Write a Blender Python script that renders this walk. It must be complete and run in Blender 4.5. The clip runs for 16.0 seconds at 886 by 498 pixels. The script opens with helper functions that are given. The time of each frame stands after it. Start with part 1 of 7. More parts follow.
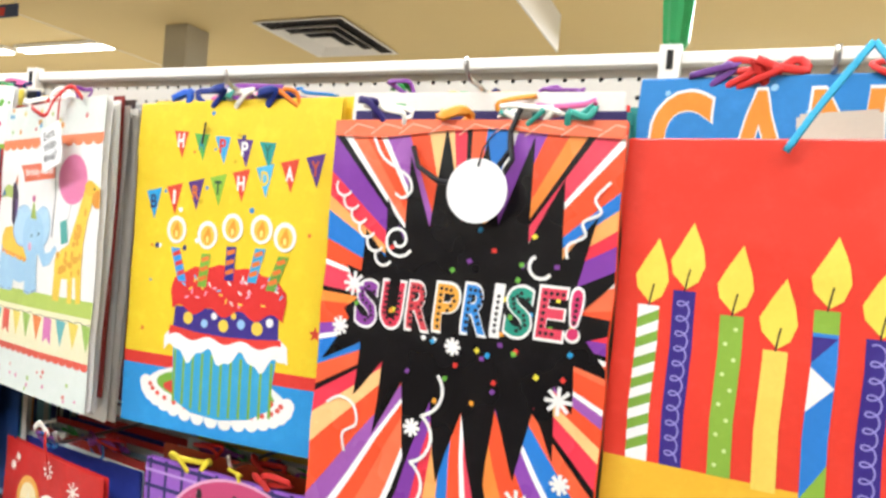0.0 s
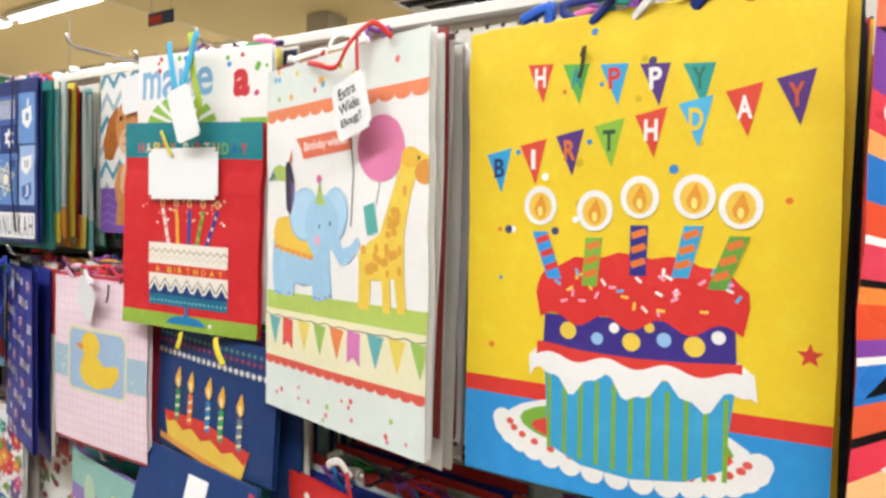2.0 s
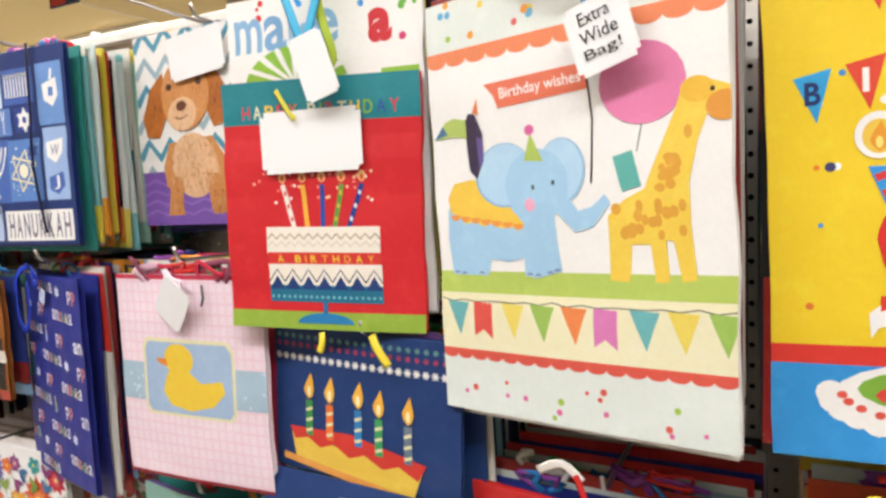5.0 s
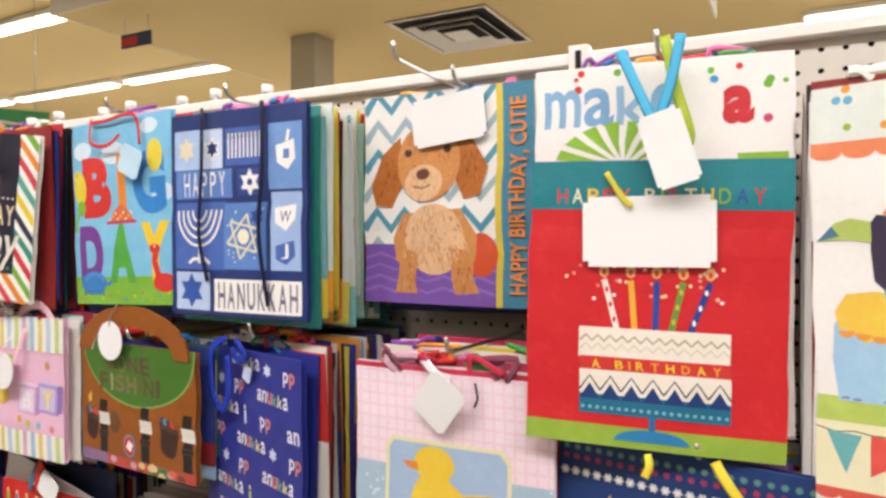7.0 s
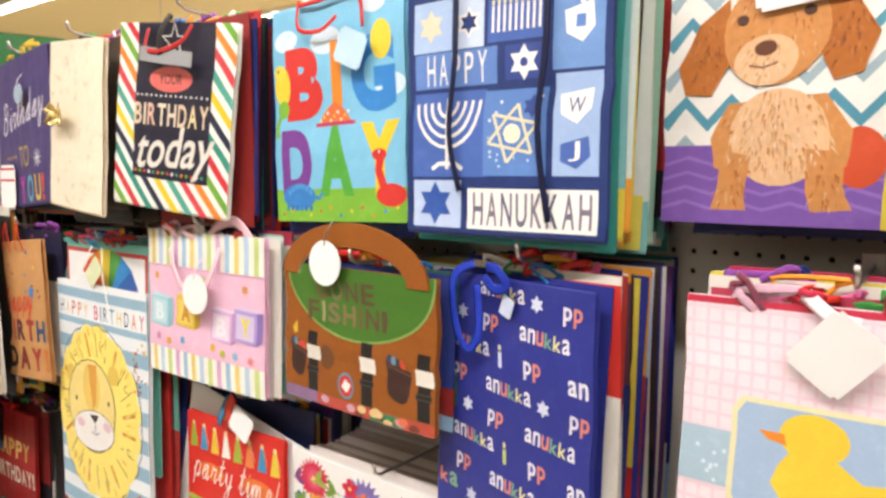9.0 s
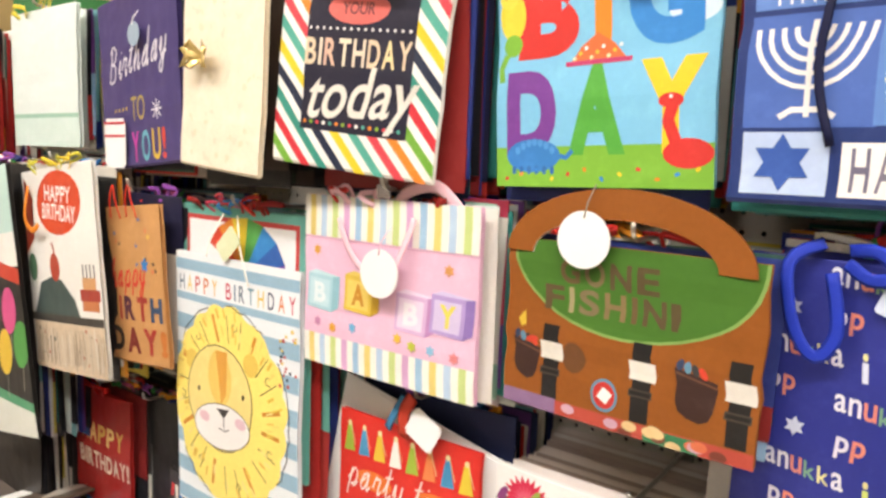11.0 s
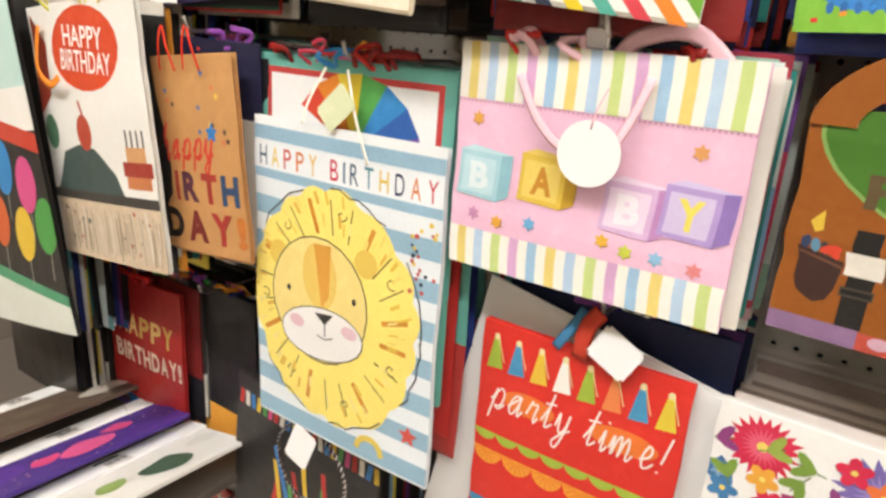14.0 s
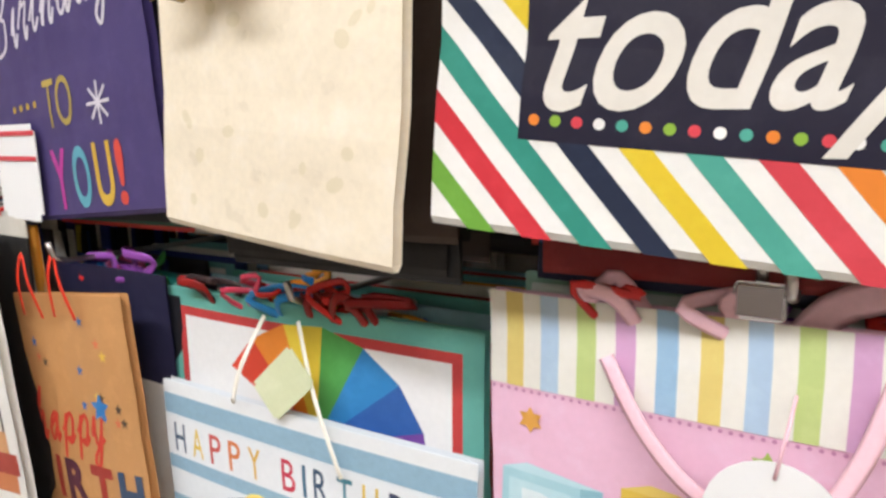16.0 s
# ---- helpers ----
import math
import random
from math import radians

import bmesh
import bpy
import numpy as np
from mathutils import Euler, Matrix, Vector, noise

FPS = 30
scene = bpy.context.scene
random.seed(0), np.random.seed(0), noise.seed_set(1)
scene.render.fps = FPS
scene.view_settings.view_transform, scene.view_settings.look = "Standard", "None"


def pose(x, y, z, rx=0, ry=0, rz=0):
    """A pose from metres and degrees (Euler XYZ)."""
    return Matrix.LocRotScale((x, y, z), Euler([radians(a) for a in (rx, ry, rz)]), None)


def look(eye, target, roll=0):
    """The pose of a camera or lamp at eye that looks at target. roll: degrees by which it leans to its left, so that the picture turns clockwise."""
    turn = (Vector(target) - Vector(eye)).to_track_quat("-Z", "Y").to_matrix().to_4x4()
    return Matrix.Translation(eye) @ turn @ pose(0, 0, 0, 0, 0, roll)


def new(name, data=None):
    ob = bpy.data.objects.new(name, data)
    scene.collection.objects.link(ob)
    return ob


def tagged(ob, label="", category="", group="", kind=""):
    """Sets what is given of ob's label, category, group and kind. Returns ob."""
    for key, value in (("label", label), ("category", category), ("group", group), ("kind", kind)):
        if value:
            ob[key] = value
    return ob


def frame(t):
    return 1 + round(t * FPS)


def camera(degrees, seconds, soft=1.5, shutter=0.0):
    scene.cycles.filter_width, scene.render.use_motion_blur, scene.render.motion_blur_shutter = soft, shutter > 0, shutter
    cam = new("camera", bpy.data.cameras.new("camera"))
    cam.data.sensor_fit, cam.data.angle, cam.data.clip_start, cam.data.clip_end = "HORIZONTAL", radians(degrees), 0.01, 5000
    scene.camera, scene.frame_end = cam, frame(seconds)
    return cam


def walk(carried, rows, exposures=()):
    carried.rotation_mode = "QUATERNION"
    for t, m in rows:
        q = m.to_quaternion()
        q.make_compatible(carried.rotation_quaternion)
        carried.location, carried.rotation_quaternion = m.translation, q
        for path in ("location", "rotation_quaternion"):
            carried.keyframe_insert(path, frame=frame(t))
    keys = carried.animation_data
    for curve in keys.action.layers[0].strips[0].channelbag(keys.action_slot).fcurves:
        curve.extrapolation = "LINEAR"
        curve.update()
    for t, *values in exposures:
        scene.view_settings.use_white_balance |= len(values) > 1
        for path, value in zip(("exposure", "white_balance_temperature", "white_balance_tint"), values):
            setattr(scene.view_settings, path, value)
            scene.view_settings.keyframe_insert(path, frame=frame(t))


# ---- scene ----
cam = camera(67.0, 16.0, soft=2.8)
PATH = [
    (0, (0.357, 0.189, 1.543), (-0.416, 2.034, 1.53), 4.8),
    (0.5, (0.317, 0.195, 1.539), (-0.561, 1.991, 1.482), 4.0),
    (1, (0.214, 0.253, 1.542), (-0.762, 1.998, 1.496), 1.7),
    (1.5, (0.089, 0.32, 1.55), (-0.982, 2.008, 1.513), 0.5),
    (2, (-0.029, 0.291, 1.522), (-1.117, 1.966, 1.424), 1.6),
    (2.5, (-0.126, 0.225, 1.479), (-1.042, 1.99, 1.265), 0.7),
    (3, (-0.167, 0.197, 1.433), (-0.964, 1.993, 1.058), 0.3),
    (3.2, (-0.173, 0.201, 1.422), (-0.92, 2.0, 0.97), -0.1),
    (5.3, (-0.415, 0.264, 1.526), (-1.329, 2.039, 1.416), -3.7),
    (5.5, (-0.455, 0.277, 1.538), (-1.377, 2.05, 1.462), -4.5),
    (6, (-0.532, 0.293, 1.553), (-1.408, 2.091, 1.533), -2.8),
    (6.5, (-0.613, 0.244, 1.565), (-1.523, 2.024, 1.547), -1.3),
    (7, (-0.687, 0.195, 1.562), (-1.611, 1.969, 1.532), -0.1),
    (7.5, (-0.75, 0.145, 1.555), (-1.674, 1.918, 1.505), 0.2),
    (8, (-0.819, 0.131, 1.53), (-1.793, 1.876, 1.439), 2.5),
    (8.5, (-0.913, 0.187, 1.519), (-1.977, 1.877, 1.408), 1.1),
    (9, (-0.989, 0.246, 1.508), (-2.135, 1.875, 1.324), 1.0),
    (9.5, (-1.038, 0.274, 1.498), (-2.231, 1.865, 1.284), 1.4),
    (10, (-1.117, 0.246, 1.495), (-2.285, 1.853, 1.262), 1.9),
    (10.2, (-1.164, 0.228, 1.492), (-2.319, 1.846, 1.272), 2.0),
    (12.3, (-1.491, 0.288, 1.452), (-2.67, 1.834, 0.982), 0.8),
    (12.5, (-1.503, 0.31, 1.446), (-2.67, 1.847, 0.923), 0.5),
    (13, (-1.54, 0.318, 1.421), (-2.617, 1.886, 0.805), 2.5),
    (13.5, (-1.592, 0.299, 1.421), (-2.602, 1.89, 0.751), 3.4),
    (14, (-1.659, 0.27, 1.437), (-2.695, 1.866, 0.819), 3.9),
    (14.5, (-1.716, 0.324, 1.462), (-2.792, 1.927, 0.938), 2.6),
    (15, (-1.787, 0.449, 1.498), (-2.947, 2.017, 1.055), 0.7),
    (15.5, (-1.815, 0.522, 1.517), (-3.002, 2.089, 1.148), -0.5),
    (16, (-1.869, 0.537, 1.523), (-2.9, 2.216, 1.178), -1.2),
]
BRIGHTNESS = [(0, 0.15, 6100, 10), (2.5, -0.2, 6300, 11), (3.2, -0.22, 6600, 11), (5.5, -0.13, 6400, 15), (6.5, -0.22, 6500, 16), (7.5, -0.1, 6650, 16), (9.5, 0.2, 6800, 14), (10.2, 0.25, 6850, 15), (12.5, 0.17, 7000, 13), (14, 0.13, 6750, 12), (15, 0.02, 6400, 12), (16, -0.07, 6200, 14)]
walk(cam, [(t, look(eye, target, roll)) for t, eye, target, roll in PATH], BRIGHTNESS)

# ---------------------------------------------------------------- light
world = bpy.data.worlds.new("store_air")
scene.world = world
world.use_nodes = True
world.node_tree.nodes["Background"].inputs[0].default_value = (1.0, 0.96, 0.90, 1)
world.node_tree.nodes["Background"].inputs[1].default_value = 0.05


def area(name, x, y, z, sx, sy, power, tilt=0.0):
    lamp = bpy.data.lights.new(name, "AREA")
    lamp.shape, lamp.size, lamp.size_y = "RECTANGLE", sx, sy
    lamp.energy, lamp.color = power, (0.97, 0.98, 1.0)
    ob = new(name, lamp)
    ob.matrix_world = pose(x, y, z, tilt, 0, 0)
    return ob


# tubes of the fixtures that hang over the aisle and over the next aisle
area("aisle_tube_light", -1.2, -0.90, 3.62, 7.0, 0.30, 236)
area("aisle_tube_light", -1.2, 1.75, 3.62, 7.0, 0.25, 86)
area("far_tube_light", -9.5, 7.0, 3.65, 6.0, 0.8, 760)
area("far_tube_light", 2.5, 6.5, 3.65, 5.0, 0.8, 640)

# ---------------------------------------------------------------- materials
MATS = {}


def lin(h):
    out = []
    for i in (0, 2, 4):
        c = int(h[i:i + 2], 16) / 255
        out.append(c / 12.92 if c <= 0.04045 else ((c + 0.055) / 1.055) ** 2.4)
    return out


def surface(key, rgb, rough=0.45, metal=0.0, grain=220.0, bump=0.05, spread=0.10, coat=0.0, blotch=9.0, trans=0.0, sheen_mottle=0.0):
    """A principled surface with variation at two scales and a fine relief."""
    if key in MATS:
        return MATS[key]
    m = bpy.data.materials.new(key)
    m.use_nodes = True
    nt = m.node_tree
    b = nt.nodes["Principled BSDF"]
    co = nt.nodes.new("ShaderNodeTexCoord")
    big = nt.nodes.new("ShaderNodeTexNoise")
    big.inputs["Scale"].default_value, big.inputs["Detail"].default_value = blotch, 3
    fine = nt.nodes.new("ShaderNodeTexNoise")
    fine.inputs["Scale"].default_value, fine.inputs["Detail"].default_value = grain, 2
    for n in (big, fine):
        nt.links.new(co.outputs["Object"], n.inputs["Vector"])
    mix = nt.nodes.new("ShaderNodeMix")
    mix.data_type = "RGBA"
    mix.inputs["A"].default_value = (*[c * (1 - spread) for c in rgb], 1)
    mix.inputs["B"].default_value = (*[min(1, c * (1 + spread) + 0.01 * spread) for c in rgb], 1)
    add = nt.nodes.new("ShaderNodeMath")
    add.operation = "ADD"
    half = nt.nodes.new("ShaderNodeMath")
    half.operation = "MULTIPLY"
    half.inputs[1].default_value = 0.5
    nt.links.new(big.outputs["Fac"], add.inputs[0])
    nt.links.new(fine.outputs["Fac"], add.inputs[1])
    nt.links.new(add.outputs[0], half.inputs[0])
    nt.links.new(half.outputs[0], mix.inputs["Factor"])
    tint = mix.outputs["Result"]
    if sheen_mottle:
        # pale mottling paints the washed-out gloss of the print into its colour
        sheen_noise = nt.nodes.new("ShaderNodeTexNoise")
        sheen_noise.inputs["Scale"].default_value, sheen_noise.inputs["Detail"].default_value, sheen_noise.inputs["Roughness"].default_value = 34.0, 5, 0.72
        nt.links.new(co.outputs["Object"], sheen_noise.inputs["Vector"])
        span = nt.nodes.new("ShaderNodeMapRange")
        span.inputs["From Min"].default_value, span.inputs["From Max"].default_value = 0.50, 0.80
        span.inputs["To Max"].default_value = sheen_mottle
        nt.links.new(sheen_noise.outputs["Fac"], span.inputs["Value"])
        pale = nt.nodes.new("ShaderNodeMix")
        pale.data_type = "RGBA"
        pale.inputs["B"].default_value = (*[min(0.85, c * 1.5 + 0.03) for c in rgb], 1)
        nt.links.new(span.outputs["Result"], pale.inputs["Factor"])
        nt.links.new(tint, pale.inputs["A"])
        tint = pale.outputs["Result"]
    nt.links.new(tint, b.inputs["Base Color"])
    rr = nt.nodes.new("ShaderNodeMapRange")
    rr.inputs["To Min"].default_value, rr.inputs["To Max"].default_value = max(0.03, rough - 0.1), min(1, rough + 0.1)
    nt.links.new(big.outputs["Fac"], rr.inputs["Value"])
    nt.links.new(rr.outputs["Result"], b.inputs["Roughness"])
    b.inputs["Metallic"].default_value = metal
    b.inputs["Specular IOR Level"].default_value = 0.3 if not metal else 0.5
    b.inputs["Coat Weight"].default_value = coat
    b.inputs["Coat Roughness"].default_value = 0.12
    b.inputs["Transmission Weight"].default_value = trans
    if bump:
        # soft dents of handled paper under the fine grain
        dent = nt.nodes.new("ShaderNodeTexNoise")
        dent.inputs["Scale"].default_value, dent.inputs["Detail"].default_value = 11.0, 2
        nt.links.new(co.outputs["Object"], dent.inputs["Vector"])
        b1 = nt.nodes.new("ShaderNodeBump")
        b1.inputs["Strength"].default_value, b1.inputs["Distance"].default_value = min(0.5, bump * 7), 0.014
        b2 = nt.nodes.new("ShaderNodeBump")
        b2.inputs["Strength"].default_value, b2.inputs["Distance"].default_value = bump, 0.001
        nt.links.new(dent.outputs["Fac"], b1.inputs["Height"])
        nt.links.new(fine.outputs["Fac"], b2.inputs["Height"])
        nt.links.new(b1.outputs["Normal"], b2.inputs["Normal"])
        nt.links.new(b2.outputs["Normal"], b.inputs["Normal"])
    MATS[key] = m
    return m


def ink(h):
    """Printed, lightly varnished paper of one ink colour."""
    return surface("paper_" + h, [c * 0.87 + 0.010 for c in lin(h)], rough=0.42, coat=0.12, spread=0.09, sheen_mottle=0.35)


def foil(h):
    """Glossy laminated paper."""
    return surface("gloss_" + h, lin(h), rough=0.28, coat=0.35, spread=0.07, bump=0.06, sheen_mottle=0.25)


def glow(key, rgb, strength):
    if key not in MATS:
        m = bpy.data.materials.new(key)
        m.use_nodes = True
        b = m.node_tree.nodes["Principled BSDF"]
        b.inputs["Base Color"].default_value = (0.9, 0.9, 0.88, 1)
        b.inputs["Emission Color"].default_value = (*rgb, 1)
        b.inputs["Emission Strength"].default_value = strength
        MATS[key] = m
    return MATS[key]


CREAM_METAL = surface("cream_enamel", (0.84, 0.82, 0.75), rough=0.45, spread=0.06, bump=0.02, blotch=4)
BOARD = surface("pegboard_enamel", (0.66, 0.62, 0.54), rough=0.5, spread=0.08, bump=0.02, blotch=5)
# near-black that stands in for the shade inside holes, slots and vent gaps
HOLE_SHADE = surface("hole_shade", (0.02, 0.018, 0.016), rough=0.8, spread=0.3)
STEEL = surface("zinc_wire", (0.55, 0.53, 0.50), rough=0.3, metal=1.0, spread=0.1, bump=0.0)
CEIL = surface("ceiling_paint", (0.72, 0.57, 0.27), rough=0.8, spread=0.05, grain=60, bump=0.03, blotch=1.2)
FASCIA = surface("fascia_paint", (0.82, 0.80, 0.73), rough=0.7, spread=0.04, bump=0.02, blotch=2)
WALLP = surface("wall_paint", (0.80, 0.77, 0.68), rough=0.7, spread=0.05, bump=0.02, blotch=1.5)
FLOORM = surface("vinyl_floor", (0.34, 0.30, 0.25), rough=0.35, spread=0.15, grain=40, bump=0.02, blotch=3)
COLUMN = surface("column_paint", (0.42, 0.38, 0.28), rough=0.7, spread=0.08, bump=0.02, blotch=2)
BOUNCE_DARK = surface("bounce_dark", (0.16, 0.13, 0.11), rough=0.6, spread=0.5, bump=0.05, blotch=6)
# dark brown that paints the shade low in the display onto panel and shelf
LOW_SHADE = surface("low_shade_brown", (0.11, 0.09, 0.075), rough=0.6, spread=0.2, bump=0.02, blotch=4)
TUBE = glow("tube_glow", (1.0, 0.95, 0.85), 9.0)
TAGW = surface("tag_card", (0.80, 0.80, 0.78), rough=0.55, spread=0.03, bump=0.03)
WHITE = "F6F4EE"

# ---------------------------------------------------------------- mesh helpers


def link_mesh(name, verts, faces, mats, slots=None, parent=None, label="", smooth=False):
    me = bpy.data.meshes.new(name)
    me.from_pydata(verts, [], faces)
    for m in mats:
        me.materials.append(m)
    if slots:
        me.polygons.foreach_set("material_index", slots)
    if smooth:
        me.polygons.foreach_set("use_smooth", [True] * len(faces))
    me.update()
    ob = new(name, me)
    if parent:
        ob.parent = parent
    if label:
        tagged(ob, label)
    return ob


def part(name, bm, material, parent=None, label=""):
    me = bpy.data.meshes.new(name)
    bm.to_mesh(me)
    bm.free()
    me.materials.append(material)
    ob = new(name, me)
    if parent:
        ob.parent = parent
    if label:
        tagged(ob, label)
    return ob


def box_bm(x0, y0, z0, x1, y1, z1, bevel=0.0):
    bm = bmesh.new()
    bmesh.ops.create_cube(bm, size=1.0, matrix=Matrix.Translation(((x0 + x1) / 2, (y0 + y1) / 2, (z0 + z1) / 2)) @ Matrix.Diagonal((x1 - x0, y1 - y0, z1 - z0, 1)))
    if bevel:
        bmesh.ops.bevel(bm, geom=list(bm.edges), offset=bevel, segments=1, affect="EDGES")
    return bm


def structure(name, bm, material, label, category=""):
    return tagged(part(name, bm, material), label, category, kind="structure")


def sweep(points, rx, ry=None, sides=6, closed=False):
    """Vertices and faces of a tube along a polyline; rx by ry is its cross-section (ry thin for a ribbon)."""
    ry = rx if ry is None else ry
    pts = [Vector(p) for p in points]
    verts, faces, n = [], [], len(pts)
    side_old = None
    for i, p in enumerate(pts):
        a, b = pts[max(i - 1, 0)], pts[min(i + 1, n - 1)]
        d = (b - a).normalized()
        ref = Vector((0, 1, 0)) if abs(d.y) < 0.9 else Vector((1, 0, 0))
        s = d.cross(ref).normalized()
        if side_old and s.dot(side_old) < 0:
            s = -s
        side_old = s
        o = s.cross(d)
        for k in range(sides):
            c = 2 * math.pi * k / sides
            verts.append(p + s * math.cos(c) * rx + o * math.sin(c) * ry)
    for i in range(n - 1):
        for k in range(sides):
            j = (k + 1) % sides
            faces.append((i * sides + k, i * sides + j, (i + 1) * sides + j, (i + 1) * sides + k))
    faces.append(tuple(range(sides))[::-1])
    faces.append(tuple(range((n - 1) * sides, n * sides)))
    return verts, faces


def tube(name, points, rx, material, parent=None, label="", ry=None, sides=6):
    v, f = sweep(points, rx, ry, sides)
    return link_mesh(name, v, f, [material], parent=parent, label=label, smooth=True)


GLYPHS = {}


def glyph(text, bold=0.0):
    """Points and faces of a word in the built-in font, scaled to the unit box."""
    if (text, bold) in GLYPHS:
        return GLYPHS[(text, bold)]
    cu = bpy.data.curves.new("word", "FONT")
    cu.body, cu.offset, cu.resolution_u = text, bold, 5
    tmp = new("word", cu)
    bpy.context.view_layer.update()
    me = bpy.data.meshes.new_from_object(tmp.evaluated_get(bpy.context.evaluated_depsgraph_get()))
    pts = [(v.co.x, v.co.y) for v in me.vertices]
    fcs = [tuple(p.vertices) for p in me.polygons]
    bpy.data.objects.remove(tmp)
    bpy.data.meshes.remove(me)
    xs, ys = [p[0] for p in pts], [p[1] for p in pts]
    w, h = max(xs) - min(xs) or 1, max(ys) - min(ys) or 1
    GLYPHS[(text, bold)] = ([((x - min(xs)) / w, (y - min(ys)) / h) for x, y in pts], fcs)
    return GLYPHS[(text, bold)]


APART = {"lettering": "printed_letter", "printed_ground": "printed_ground", "printed_symbol": "printed_symbol", "printed_gingham": "printed_line", "printed_check": "printed_line", "printed_border": "printed_line", "printed_scallop": "printed_scallop", "printed_pocket": "printed_pocket", "printed_foliage": "printed_leaf", "printed_leaves": "printed_leaf", "printed_bar": "printed_bar", "printed_curl": "printed_curl", "printed_band": "printed_band", "printed_confetti": "printed_dot", "printed_ear": "printed_ear", "printed_rim": "printed_rim", "printed_streamer": "printed_streamer", "printed_line": "printed_line", "printed_gold": "printed_spot"}


def drawn(pts):
    """The same smooth curve, in the plane of a print."""
    return [(p.x, p.y) for p in flowing(pts)]


class Art:
    """Printing on the front of a bag. The unit is the bag's width; x from its left edge, y up from its foot."""

    def __init__(self, bag, width, height, lift=0.0):
        self.bag, self.w, self.top = bag, width, height / width
        self.depth = 0.00018 + lift
        self.k, self.ox, self.oy = 1.0, 0.0, 0.0
        self.clear()

    def clear(self):
        self.v, self.f, self.s, self.m, self.g = [], [], [], [], []

    def shift(self, k=1.0, ox=0.0, oy=0.0):
        """Scales and moves all that is printed from here on."""
        self.k, self.ox, self.oy = k, ox, oy
        return self

    def moved(self, pts):
        return [(x * self.k + self.ox, y * self.k + self.oy) for x, y in pts]

    def slot(self, col):
        m = ink(col) if isinstance(col, str) else col
        if m not in self.m:
            self.m.append(m)
        return self.m.index(m)

    def clip(self, pts):
        for axis, limit, sign in ((0, 0.0, 1), (0, 1.0, -1), (1, 0.0, 1), (1, self.top, -1)):
            out = []
            for i, p in enumerate(pts):
                q = pts[(i + 1) % len(pts)]
                a, b = sign * (p[axis] - limit), sign * (q[axis] - limit)
                if a >= 0:
                    out.append(p)
                if (a < 0) != (b < 0):
                    t = a / (a - b)
                    out.append((p[0] + t * (q[0] - p[0]), p[1] + t * (q[1] - p[1])))
            pts = out
            if not pts:
                break
        return pts

    def mark(self):
        """Begins a piece of the print that stands apart."""
        self.g.append((len(self.v), len(self.f)))

    def put(self, pts, faces, col):
        n, k = len(self.v), self.slot(col)
        self.v += [((x - 0.5) * self.w, -self.depth, y * self.w) for x, y in pts]
        self.f += [tuple(i + n for i in f) for f in faces]
        self.s += [k] * len(faces)

    def poly(self, pts, col):
        area2 = sum(p[0] * q[1] - q[0] * p[1] for p, q in zip(pts, list(pts[1:]) + [pts[0]]))
        if area2 < 0:
            pts = list(pts)[::-1]
        pts = self.clip(self.moved(pts))
        if len(pts) > 2:
            self.mark()
            self.put(pts, [tuple(range(len(pts)))], col)
            self.depth += 0.000004
        return self

    def rect(self, x, y, w, h, col, rot=0.0):
        c, s = math.cos(radians(rot)), math.sin(radians(rot))
        mx, my = x + w / 2, y + h / 2
        return self.poly([(mx + c * a - s * b, my + s * a + c * b) for a, b in ((-w / 2, -h / 2), (w / 2, -h / 2), (w / 2, h / 2), (-w / 2, h / 2))], col)

    def ell(self, x, y, rx, ry, col, rot=0.0, n=22, a0=0, a1=360):
        c, s = math.cos(radians(rot)), math.sin(radians(rot))
        pts = []
        for k in range(n if a1 - a0 >= 360 else n + 1):
            a = radians(a0 + (a1 - a0) * k / n)
            p, q = rx * math.cos(a), ry * math.sin(a)
            pts.append((x + c * p - s * q, y + s * p + c * q))
        return self.poly(pts, col)

    def star(self, x, y, r0, r1, n, col, rot=90.0, jitter=0.0, rnd=None):
        pts = []
        for k in range(2 * n):
            a = radians(rot) + math.pi * k / n
            r = (r0 if k % 2 == 0 else r1) * (1 + (rnd.uniform(-jitter, jitter) if rnd else 0))
            pts.append((x + r * math.cos(a), y + r * math.sin(a)))
        return self.poly(pts, col)

    def line(self, pts, width, col):
        pts, width = self.moved(pts), width * self.k
        left, right = [], []
        self.mark()
        for i, p in enumerate(pts):
            a, b = pts[max(i - 1, 0)], pts[min(i + 1, len(pts) - 1)]
            dx, dy = b[0] - a[0], b[1] - a[1]
            d = math.hypot(dx, dy) or 1
            left.append((p[0] - dy / d * width / 2, p[1] + dx / d * width / 2))
            right.append((p[0] + dy / d * width / 2, p[1] - dx / d * width / 2))
        if all(0 <= x <= 1 and 0 <= y <= self.top for x, y in left + right):
            n = len(pts)
            at = len(self.v)
            self.put(left + right, [(i + n, i + n + 1, i + 1, i) for i in range(n - 1)], col)
            # each stretch lies a hair over the one before, where a stroke crosses itself
            for i in range(2 * n):
                x, y, z = self.v[at + i]
                self.v[at + i] = (x, y - 0.0000012 * (i % n), z)
            self.depth += 0.0000012 * n
            self.depth += 0.000004
            return self
        for i in range(len(pts) - 1):
            q = self.clip([left[i], right[i], right[i + 1], left[i + 1]][::-1])
            q = q if len(q) > 2 else None
            if q:
                self.put(q, [tuple(range(len(q)))], col)
        self.depth += 0.000004
        return self

    def curl(self, x, y, r, turns, width, col, rot=0.0, grow=0.25):
        pts = []
        for k in range(int(turns * 14) + 1):
            a = radians(rot) + 2 * math.pi * k / 14
            rr = r * (grow + (1 - grow) * k / (turns * 14))
            pts.append((x + rr * math.cos(a), y + rr * math.sin(a)))
        return self.line(pts, width, col)

